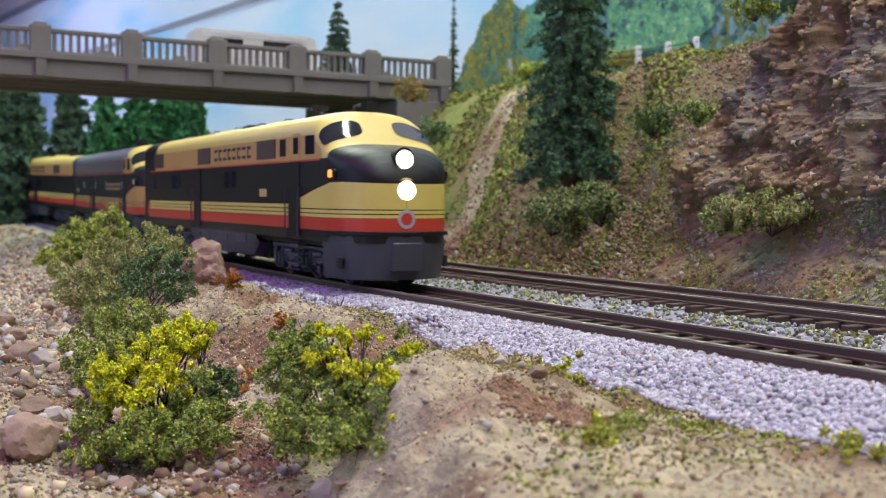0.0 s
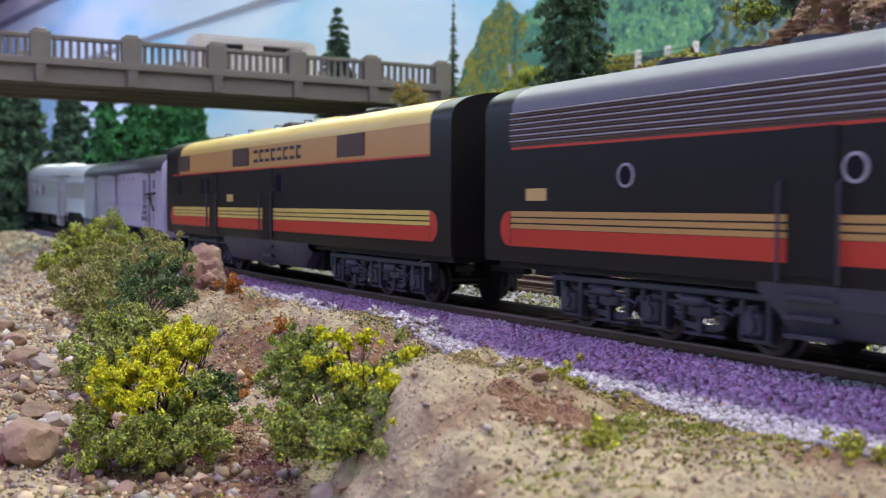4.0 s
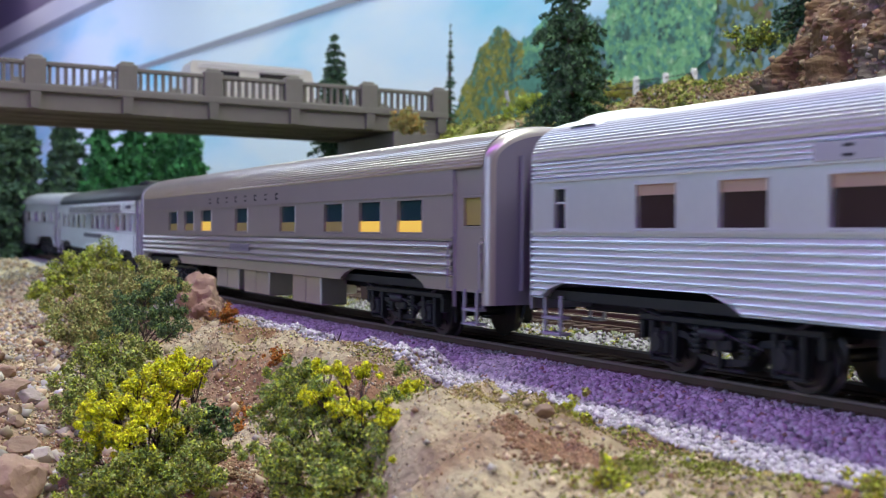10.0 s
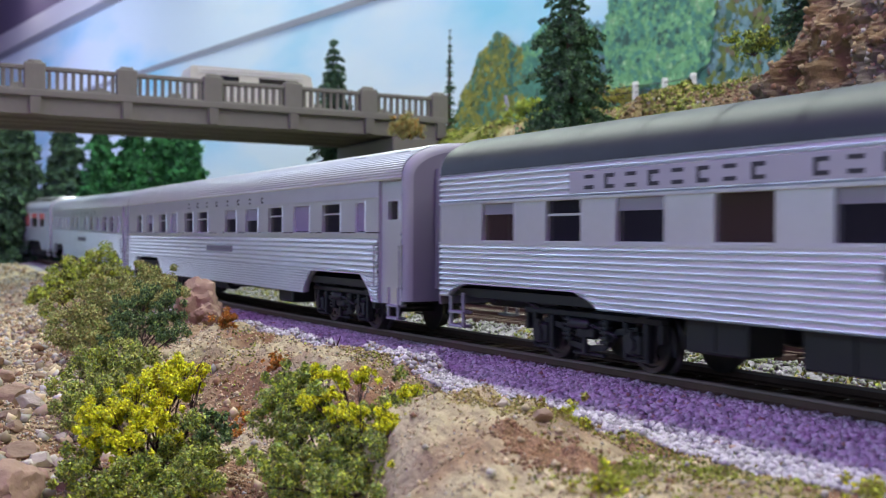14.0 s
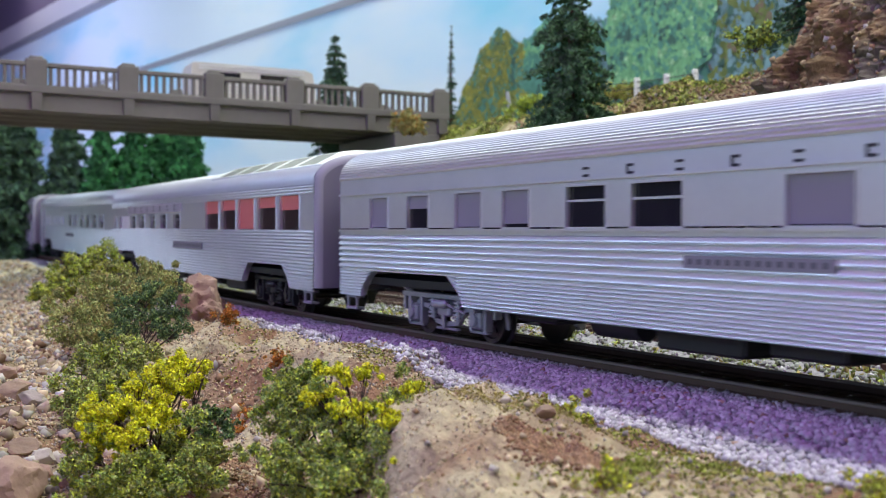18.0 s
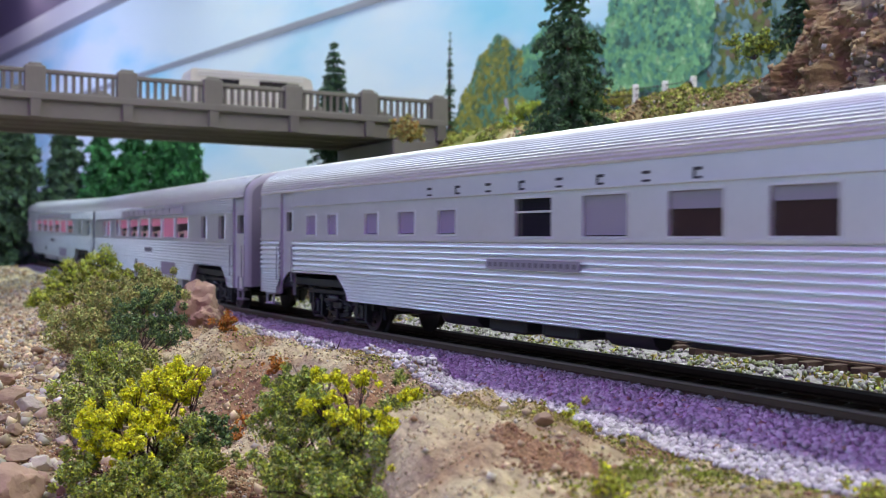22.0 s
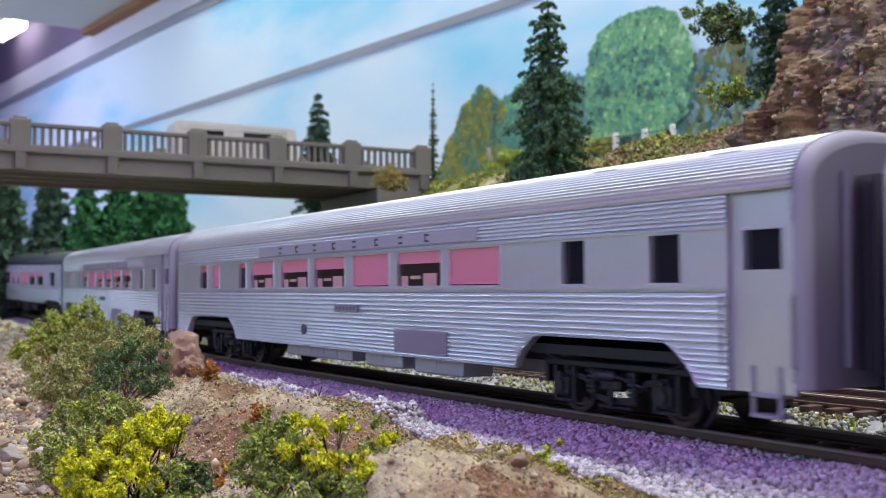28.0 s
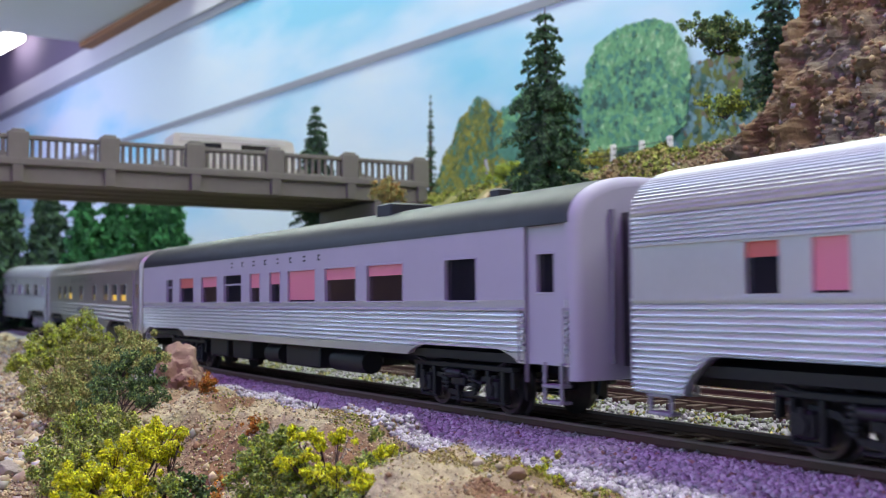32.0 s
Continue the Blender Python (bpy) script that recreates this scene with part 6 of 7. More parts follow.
scatter("earth_crumbs", "tan and reddish soil crumbs on the foreground slope", "soil",
        [(-60, 130, 28, 115, 22000, 0.12, 0.4), (110, 262, 35, 110, 14000, 0.1, 0.26), (110, 262, 36, 110, 700, 0.25, 0.75), (-200, -60, 28, 120, 3000, 0.5, 1.2), (-60, 150, 55, 125, 500, 0.6, 1.7)],
        [CRUMB, CRUMB_RED, CRUMB_GREY], 42, [0.72, 0.13, 0.15])
scatter("gravel", "pale grey gravel spread on the low ground", "gravel",
        [(-520, -40, 38, 150, 11000, 0.4, 1.3), (-40, 150, 74, 150, 9000, 0.15, 0.55), (-40, 150, 80, 150, 420, 0.8, 2.2)], [CRUMB_GREY, BALLAST_PALE, CRUMB, CRUMB_RED], 43, [0.34, 0.05, 0.49, 0.12])
scatter("bank_rubble", "brown rubble and clods along the foot of the bank", "rubble",
        [(-260, 300, -116, -98, 2600, 0.5, 1.7), (-60, 300, -128, -104, 4200, 0.4, 1.3), (-120, 75, -178, -112, 11000, 0.3, 1.05), (-175, -135, -170, -108, 1200, 0.3, 1.0)], [BANK_BROWN, CRUMB_RED, CRUMB_GREY], 44, [0.55, 0.37, 0.08])
TURF = material("turf_lime", (0.34, 0.39, 0.06), 0.9, island=0.45)
TURF_DRY = material("turf_dry", (0.40, 0.33, 0.11), 0.9, island=0.4)
TURF_DARK = material("turf_dark", (0.10, 0.13, 0.03), 0.9, island=0.4)


def turf(name, label, regions, mats, weights, seed):
    """Ground cover of short flock: patches by noise."""
    rng = np.random.default_rng(seed)
    P, R = [], []
    for s0, s1, u0, u1, n, r0, r1, level in regions:
        s, u = rng.uniform(s0, s1, n), rng.uniform(u0, u1, n)
        x, y = on_track(s, u)
        keep = fbm(x / 16, y / 16, seed * 1.7, 3) > level
        keep &= ~((abs(s - (-146 - 23 * smooth_step(-119, -162, u) + 5 * fbm(s / 14, u / 14, 21, 2))) < 10) & (u < -108) & (u > -168) & (rng.random(n) < 0.9))
        s, u, x, y = s[keep], u[keep], x[keep], y[keep]
        r = rng.uniform(r0, r1, len(s))
        P.append(np.stack([x, y, ground_height(s, u) + r * 0.3], -1))
        R.append(r)
    P, R = np.concatenate(P), np.concatenate(R)
    v, f = bits(P, R, seed, (1, 1, 1), "leaf")
    ob = new(name, bits_mesh(name, v, f, mats, np.repeat(rng.choice(len(mats), len(P), p=weights), 4)))
    return tagged(ob, label, "grass", kind="stuff")


turf("bank_grass", "short lime and olive turf on the grassy bank", [(-440, -10, -200, -104, 60000, 0.7, 1.6, -0.16), (-60, 300, -125, -96, 14000, 0.5, 1.2, 0.0), (-70, 75, -200, -120, 30000, 0.5, 1.2, -0.02), (-300, 60, -330, -170, 16000, 0.8, 1.6, -0.2)],
     [TURF, TURF_DARK, TURF_DRY], [0.5, 0.32, 0.18], 51)
turf("edge_grass", "thin dry and lime turf at the ballast edge", [(100, 262, 30, 43, 9000, 0.22, 0.5, -0.05), (-60, 120, 24, 60, 5200, 0.3, 0.6, 0.10), (130, 262, 38, 100, 16000, 0.2, 0.5, 0.14), (-300, 300, -50, -18, 15000, 0.5, 1.0, -0.05), (-300, 300, -100, -84, 5000, 0.5, 1.0, 0.0)],
     [TURF, TURF_DRY, TURF_DARK], [0.4, 0.45, 0.15], 52)


def patch(name, label, category, spots, mat, seed, size, kind="stone"):
    """Loose cover in round patches: spots of (x, y, radius, count)."""
    rng = np.random.default_rng(seed)
    P = []
    for x, y, r, n in spots:
        q = rng.normal(0, r * 0.5, (n, 2)) + (x, y)
        P.append(np.stack([q[:, 0], q[:, 1], ground_at(q[:, 0], q[:, 1]) + size * 0.25], -1))
    P = np.concatenate(P)
    v, f = bits(P, rng.uniform(0.6, 1.3, len(P)) * size, seed, (1, 1, 1), kind)
    return tagged(new(name, bits_mesh(name, v, f, [mat])), label, category, kind="stuff")


patch("red_soil", "dark red-brown loose soil on the earth hump", "soil", [(14, 139, 4.5, 2600), (10, 143, 3, 900), (19, 136, 3, 900), (-40, 200, 4, 700), (-31, 186, 5, 1200), (-30, 172, 5, 1200), (-62, 196, 6, 900)], CRUMB_RED, 91, 0.34)
patch("lime_turf", "bright lime turf patches on the earth hump", "grass", [(24, 135, 3.4, 2300), (28, 144, 2.6, 1200), (21, 129, 3, 1500), (33, 137, 3, 900), (22, 170, 2.5, 700), (28, 160, 2.4, 700), (36, 149, 2.4, 700), (45, 130, 3, 900)], TURF, 92, 0.3, "leaf")
patch("dry_turf", "dry olive turf on the earth hump", "grass", [(6, 160, 7, 2400), (16, 155, 6, 1800), (-8, 226, 7, 1600), (-18, 240, 7, 1600), (40, 140, 6, 1500)], TURF_DRY, 93, 0.26, "leaf")


def boulder(x, y, r, seed, mat=None, label="rounded brown stone lying on the slope", flat=0.75, sink=0.25, z=None, lumpy=0.0):
    """One loose stone, chipped from a dense ball."""
    rnd = random.Random(seed)
    bm = bmesh.new()
    bmesh.ops.create_icosphere(bm, subdivisions=4 if r > 3 else 3, radius=1.0)
    off = Vector((rnd.random() * 50, rnd.random() * 50, rnd.random() * 50))
    cuts = [(Vector((rnd.gauss(0, 1), rnd.gauss(0, 1), rnd.gauss(0, 1))).normalized(), rnd.uniform(0.55, 0.85)) for _ in range(0 if lumpy else 13)]
    for v in bm.verts:
        p = v.co.copy()
        for n, d in cuts:
            e = p.dot(n) - d
            if e > 0:
                p -= n * e * 0.97
        p *= 1 + lumpy * noise.fractal(p * 1.1 + off, 0.9, 2.0, 3)
        p *= 1 + 0.09 * noise.fractal(p * 3.0 + off, 0.7, 2.0, 4)
        v.co = Vector((p.x * r * rnd.uniform(0.995, 1.005), p.y * r * 0.85, p.z * r * flat)) * MM
    me = bpy.data.meshes.new("stone")
    bm.to_mesh(me)
    bm.free()
    me.materials.append(mat or STONE)
    me.polygons.foreach_set("use_smooth", [True] * len(me.polygons))
    me.set_sharp_from_angle(angle=radians(24))
    ob = new("stone", me)
    zz = float(ground_at(x, y)[0]) if z is None else z
    ob.matrix_basis = pose(x * MM, y * MM, (zz + r * flat * (1 - 2 * sink)) * MM, rnd.uniform(-12, 12), rnd.uniform(-12, 12), rnd.uniform(0, 360))
    return tagged(ob, label, "stone", "loose stones")


STONE_PINK = material("stone_pink", (0.36, 0.235, 0.165), 0.85, vary=0.3, grain=0.25, scale=420, bump=0.5, bump_scale=500)
STONE_PALE = material("stone_pale", (0.46, 0.40, 0.32), 0.85, vary=0.25, grain=0.25, scale=420, bump=0.5, bump_scale=500)
for k, (x, y, r) in enumerate(((-76, 196, 4.6), (-70, 190, 2.8), (-68, 172, 6.2), (-63, 179, 2.2), (-74, 183, 3.0), (-66.5, 180, 2.4), (-92, 232, 4.6), (-86, 228, 3.2), (-97, 250, 3.6), (-85, 214, 3.2),
                               (-88, 258, 2.4), (-106, 264, 4.0), (-102, 276, 2.4), (-67, 191, 1.6), (-62, 186, 1.6), (-58, 168, 2.4), (-52, 165, 2.0), (-49, 163, 2.6), (-36, 158, 2.2), (-17, 152, 2.8), (-14, 149, 2.0),
                               (-80, 205, 2.2), (-73, 209, 1.6), (-95, 218, 2.6), (-110, 240, 3.4), (-99, 236, 2.2), (-79, 224, 1.5), (-120, 290, 4.0), (-112, 300, 3.0), (-118, 276, 2.6), (14, 151, 1.9), (9, 158, 1.4))):
    boulder(x, y, r, 100 + k, (STONE, STONE_PALE, STONE_PINK)[k % 3], ("broken brown stone lying on the slope", "pale tan stone on the gravel slope", "reddish broken stone on the slope")[k % 3], 0.72 if k % 4 else 0.45)
boulder(-78.4, 349, 8.4, 77, STONE_PINK, "knobbly pink rock lump beside the ballast", 1.05, 0.22, lumpy=0.34)
boulder(-73.5, 343, 5.0, 78, STONE_PINK, "knobbly pink rock lump beside the ballast", 0.8, 0.3, lumpy=0.3)

# ---- rock cliff behind the second track ----


def cliff():
    ss = np.arange(-60, 345, 1.1)
    hs = np.concatenate([np.arange(-9, 150, 1.0), np.arange(150, 196, 3)])
    S, Hh = np.meshgrid(ss, hs, indexing="ij")
    prof = np.interp(Hh, [-9, -4, 8, 22, 30, 60, 100, 140, 200], [-6, 0, 11, 22, 25, 34, 52, 66, 92])
    left = 14 + 0.40 * np.clip(Hh - 20, 0, 200)
    back = np.clip(left + 14 * fbm(Hh / 14, S * 0 + 1.3, 0, 3) - S, 0, None) * 1.15
    face = smooth_step(14, 30, Hh)
    n_big = fbm(S / 34, Hh / 60, 1.0, 3)
    # upright ribs and gullies, flat ledges, loose blocks
    ribs = 1 - 2 * abs(fbm(S / 15 + 0.3 * n_big, Hh / 70, 4.0, 3))
    crag = 1 - 2 * abs(fbm(S / 10, Hh / 13, 15.0, 4))
    ledge_h = Hh + 7 * fbm(S / 30, Hh / 200, 8.0, 2)
    ledge = (ledge_h / 13.0) % 1.0
    blocks = fbm(S / 6, Hh / 6, 6.0, 4)
    cells = abs(fbm(S / 9, Hh / 9, 12.0, 3))
    strata = 1 - 2 * abs(fbm(S / 8, Hh / 3.2, 31.0, 3))
    grit = fbm(S / 2.4, Hh / 2.4, 37.0, 2)
    out = face * (0.4 * strata + 2.4 * grit + 11.0 * n_big + 10.5 * (ribs - 0.4) + 2.2 * (ledge - 0.5) * (0.5 + abs(n_big)) + 5.5 * blocks + 4.0 * cells + 5.0 * crag) + (1 - face) * (2.2 * n_big + 2.0 * blocks + 1.2 * grit)
    W = prof + back - out
    Z = Hh + 1.2 * blocks * face
    X, Y = on_track(S, -(104 + W))
    v = np.stack([X, Y, Z], -1).reshape(-1, 3)
    n, m = S.shape
    i = (np.arange(n - 1)[:, None] * m + np.arange(m - 1)[None]).ravel()
    f = np.stack([i, i + m, i + m + 1, i + 1], -1)
    me = bpy.data.meshes.new("rock_cliff")
    me.from_pydata((v * MM).tolist(), [], f.tolist())
    me.materials.append(ROCK)
    me.update()
    tagged(new("rock_cliff", me), "rough brown and grey plaster rock cliff with ledges and rubble", "cliff", kind="structure")
    # flock and moss on the foot and the ledges
    rng = np.random.default_rng(19)
    hv, sv = Hh.ravel(), S.ravel()
    sage = material("sage_flock", (0.27, 0.35, 0.25), 0.9, island=0.4)
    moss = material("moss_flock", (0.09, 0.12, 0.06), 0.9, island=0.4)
    for nm, lab, pick, mt, sz, count in (
            ("lime_flock", "lime turf patches at the foot of the cliff", (hv < 22) & (fbm(sv / 14, hv / 9, 71, 3) > 0.10), TURF, 0.62, 9000),
            ("sage_flock", "grey-green flock patches at the foot of the cliff", (hv < 26) & (fbm(sv / 18, hv / 10, 77, 3) > 0.06), sage, 0.6, 11000),
            ("dry_flock", "dry ochre flock on the lower cliff", (hv < 60) & (fbm(sv / 16, hv / 14, 79, 3) > 0.12), TURF_DRY, 0.5, 7000),
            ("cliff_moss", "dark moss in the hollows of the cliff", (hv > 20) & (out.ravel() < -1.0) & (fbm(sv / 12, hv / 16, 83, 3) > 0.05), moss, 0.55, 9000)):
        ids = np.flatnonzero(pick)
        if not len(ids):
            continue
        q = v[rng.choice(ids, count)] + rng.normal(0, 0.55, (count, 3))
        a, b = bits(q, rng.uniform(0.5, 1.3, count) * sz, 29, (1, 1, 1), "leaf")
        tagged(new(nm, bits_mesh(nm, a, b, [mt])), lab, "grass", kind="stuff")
    # rubble caught on the face
    rng = np.random.default_rng(9)
    k = rng.choice(len(v), 16000)
    pts = v[k] + rng.normal(0, 0.3, (16000, 3))
    keep = pts[:, 2] > -2
    vv, ff = bits(pts[keep], rng.uniform(0.4, 1.0, keep.sum()) ** 2 * 1.5, 10)
    mats = [CRUMB_RED, BANK_BROWN, CRUMB_GREY]
    tagged(new("cliff_rubble", bits_mesh("cliff_rubble", vv, ff, mats, np.repeat(rng.choice(3, keep.sum(), p=[0.47, 0.45, 0.08]), 8))), "loose brown and grey stone chips on the cliff", "rubble", kind="stuff")


cliff()

# ---- plants ----


def bush(label, base, clumps, mats, weights, leaf, per, seed, group="bushes", stems=True, name="bush", wood=None):
    """A bush of many small leaf flakes round the given clumps (x, y, z, r), on dark stems."""
    rng = np.random.default_rng(seed)
    rnd = random.Random(seed)
    P, R = [], []
    for x, y, z, r in clumps:
        n = int(per * r ** 2.1)
        subs = [(x, y, z, r * 0.5)] + [(x + rng.normal(0, r * 0.62), y + rng.normal(0, r * 0.62), z + rng.normal(0, r * 0.46), r * rng.uniform(0.16, 0.42)) for _ in range(13)]
        for cx, cy, cz, cr in subs:
            d = rng.normal(size=(int(n / 8 * (0.25 + 3.2 * cr / r)) // 2 + 4, 3))
            d /= np.linalg.norm(d, axis=1)[:, None]
            P.append(np.array([cx, cy, cz]) + d * cr * rng.uniform(0.35, 1.25, (len(d), 1)))
            R.append(rng.uniform(0.6, 1.25, len(d)) * leaf)
    P, R = np.concatenate(P), np.concatenate(R)
    b = thing(name, label, "bush" if name == "bush" else "shrub", group, at=(*base, 0, 0, 0))
    v, f = bits(P - np.array(base), R, seed, (1, 1, 1), "leaf")
    part("foliage", bits_mesh("foliage", v, f, mats, np.repeat(rng.choice(len(mats), len(P), p=weights), 4)), None, b)
    if stems:
        g = Geo()
        for x, y, z, r in clumps:
            p0, p1 = Vector((0, 0, -0.6)), Vector((x, y, z)) - Vector(base)
            mid = p0.lerp(p1, 0.5) + Vector((rnd.gauss(0, 1), rnd.gauss(0, 1), rnd.uniform(-1, 0.4))) * max(0.6, p1.length * 0.10)
            g.tube([p0, mid, p1], [0.26, 0.18, 0.1], 5)
            for _ in range(4):
                q = p1 + Vector((rnd.gauss(0, 1), rnd.gauss(0, 1), rnd.gauss(0, 0.8))) * r * 0.6
                g.tube([mid.lerp(p1, 0.5), q], [0.11, 0.05], 4)
        part("stem", g, wood or TWIG, b)
    return b


def conifer(label, at, height, radius, mats, seed, levels=22, needles=26, group="conifers", droop=0.35, size=1.0, bare=0.06, full=0.85):
    """A fir: tapered trunk, whorls of drooping branches set with needle tufts."""
    rng = np.random.default_rng(seed)
    t = thing("conifer_tree", label, "tree", group, at=(*at, 0, 0, 0))
    g = Geo()
    g.tube([(0, 0, -3), (rng.normal(0, 0.4), rng.normal(0, 0.4), height * 0.5), (0, 0, height)], [height * 0.022, height * 0.014, 0.15], 8)
    part("trunk", g, BARK, t)
    g = Geo()
    P, R = [], []
    for i in range(levels):
        h = height * min(0.985, bare + (0.97 - bare) * (i + rng.uniform(-0.5, 0.5)) / (levels - 1))
        reach = radius * (1 - (h / height)) ** full * rng.uniform(0.72, 1.15) + 0.6
        nb = int(7 + 6 * (1 - i / levels))
        for k in range(nb):
            a = math.tau * (k + rng.random() * 0.7) / nb + i * 0.7
            q = reach * rng.uniform(0.5, 1.15)
            d = np.array([math.cos(a), math.sin(a), 0])
            tip = np.array([0, 0, h]) + d * q + np.array([0, 0, -droop * q + rng.normal(0, 0.06) * q])
            if size >= 0.9:
                g.tube([(0, 0, h), tuple((np.array([0, 0, h]) + tip) / 2 + np.array([0, 0, 0.06 * q])), tuple(tip)], [0.28, 0.2, 0.08], 4, 0, False)
            m = max(3, int(needles * q / radius))
            f = rng.random(m) ** 0.7
            side = np.array([-d[1], d[0], 0])
            pts = np.array([0, 0, h]) + (tip - np.array([0, 0, h])) * f[:, None] + side * rng.normal(0, 0.16, (m, 1)) * q * (1.1 - f[:, None]) + np.array([0, 0, 1.0]) * (rng.normal(-0.02, 0.05, (m, 1)) * q)
            P.append(pts)
            R.append(rng.uniform(0.7, 1.3, m) * height * 0.0135 * size)
    if g.f:
        part("branch", g, BARK, t)["kind"] = "stuff"
    P, R = np.concatenate(P), np.concatenate(R)
    v, f = bits(P, R, seed, (1, 0.7, 0.6), "leaf")
    part("crown", bits_mesh("crown", v, f, mats, np.repeat(rng.choice(len(mats), len(P)), 4)), None, t)
    return t


def clumps(points, r):
    return [(x, y, z, r) for x, y, z in points]


YELLOWS = [LEAF_YELLOW, LEAF_LIME]
GREENS = [LEAF_GREEN, LEAF_LIME, LEAF_OLIVE]
bush("bright yellow flowering bush with dark twigs on the slope", (-46.7, 183.6, -16.0),
     clumps([(-47.3, 189.8, -0.1), (-44.9, 191.8, 0.4), (-50.8, 189.8, -0.4), (-53.3, 181.7, -4.6), (-49.9, 179.7, -6.6), (-56, 179.7, -8), (-53, 177.7, -10.4), (-58.3, 182.7, -6.2), (-46.8, 188.5, -3.5), (-52, 186, -2.5), (-48.5, 184, -4.5), (-46.5, 182, -6.5), (-55, 180, -6), (-50, 177, -9.5), (-57, 178, -9.5), (-44.5, 186, -1.5)], 2.3) + [(-42.9, 189.7, -2.4, 1.6), (-41.5, 190, 0.2, 1.3), (-44, 182, -10, 1.2)],
     YELLOWS, [0.82, 0.18], 0.34, 200, 61)
bush("low lime and green leafy bush on the stony slope", (-47, 177, -17.5),
     clumps([(-58.1, 177.6, -13.2), (-52.3, 173.6, -15), (-48, 177.6, -14), (-42.4, 173.6, -15), (-38.3, 171.6, -14.5), (-45.3, 181.7, -12.1), (-54.6, 169.6, -15.9), (-40.6, 181.7, -12), (-47.5, 169.6, -15.9)], 4.0),
     GREENS, [0.4, 0.45, 0.15], 0.36, 130, 62)
bush("dense olive green bush mat on the slope", (-71, 227, -12),
     clumps([(-76.8, 234.7, -4.8), (-72.9, 237.7, -4.4), (-67.4, 235.7, -4.2), (-75.9, 224.7, -8.6), (-71.2, 224.7, -8.2), (-70.3, 214.7, -10.5), (-67.5, 227.7, -6.6), (-66.2, 244.8, -3.2), (-64, 220, -9.5)], 4.6),
     [LEAF_OLIVE, LEAF_LIME, LEAF_GREEN], [0.5, 0.25, 0.25], 0.42, 95, 63)
bush("green leafy bush beside the earth hump", (-14, 160, -14.5),
     clumps([(-26.2, 179.8, -0.5), (-22.7, 181.8, 0.2), (-25.9, 171.7, -3.5), (-22.7, 167.7, -6.3), (-23.7, 162.7, -9), (-19.4, 169.8, -3.4), (-15, 159.7, -7.6), (-11.7, 159.7, -5.3), (-18, 157.7, -10.2), (-11.2, 153.7, -9.6), (-7.3, 154.7, -7.4), (-7.8, 164.8, -3), (-5.3, 167.8, -2), (-14, 149.7, -11), (-23.7, 157.7, -11.8), (-22.6, 173.8, -2.6), (-9.3, 149.7, -11), (-4.5, 157.7, -5.5)], 3.7),
     GREENS, [0.45, 0.38, 0.17], 0.34, 125, 64)
bush("bright yellow flowering branches over a green bush", (-13, 160, -13),
     clumps([(-18.8, 171.8, 2), (-15.9, 169.8, 1.9), (-12.4, 169.8, 2.0), (-19.8, 165.8, -1.2), (-16, 161.8, -2), (-11.7, 159.8, -1.8), (-8.2, 157.8, -2), (-6.5, 155.7, -3.4), (-2.9, 155.8, -2.2), (-3.1, 149.7, -8.3), (-4.7, 149.7, -7.2), (-6.9, 147.7, -10.6), (-4.4, 164.8, 0), (-17.5, 167.8, -0.3), (-13.3, 159.8, -2.2), (-5.2, 152.7, -5.4)], 1.65),
     YELLOWS, [0.80, 0.20], 0.32, 280, 65)
bush("grey-green fuzzy bush on the slope", (-92, 314, -6),
     clumps([(-101.3, 299.7, -2.8), (-96.7, 304.8, -0.1), (-91.9, 309.8, 2.8), (-104.7, 309.8, 2.0), (-88.2, 319.8, 6.1), (-99.5, 329.9, 7.9), (-81.6, 319.9, 7.2), (-95.9, 334.9, 9.5), (-88.9, 334.9, 11.2), (-100.8, 317.8, 4.5)], 6.0),
     [LEAF_OLIVE, LEAF_GREEN, TURF_DRY], [0.6, 0.15, 0.25], 0.45, 60, 66)
bush("dark green twiggy shrub on the slope", (-74.2, 261.7, -6.5),
     clumps([(-78.6, 274.9, 7.0), (-75.2, 277.9, 8.3), (-70.2, 277.9, 7.8), (-67.2, 274.8, 4.2), (-77.8, 271.8, 3.3), (-71.1, 267.8, 0.9), (-64.8, 264.8, -0.4), (-78.3, 261.8, 0.0), (-69.3, 271.8, 3.4)], 3.2),
     [LEAF_DARK, LEAF_GREEN], [0.7, 0.3], 0.38, 75, 67)
bush("lime green bush near the far ballast", (-132, 397, -6),
     clumps([(-141.9, 389.8, 0.2), (-137.6, 394.8, 6.1), (-133.1, 399.9, 10.1), (-128.5, 404.9, 12.6), (-124.3, 404.9, 11.1), (-129.4, 394.8, 5.2), (-140.6, 391.8, 4.2), (-137.3, 399.9, 10.1)], 5.6),
     [LEAF_LIME, LEAF_OLIVE, LEAF_GREEN], [0.55, 0.3, 0.15], 0.7, 34, 68)
bush("small dark green trailing plant on the bank", (-39, 185.5, -11), clumps([(-41.5, 185.7, -8), (-38.3, 186.7, -7.2), (-36.5, 184.7, -8.8), (-39.1, 183.7, -9.9)], 2.0), [LEAF_DARK, LEAF_GREEN], [0.7, 0.3], 0.42, 70, 69)
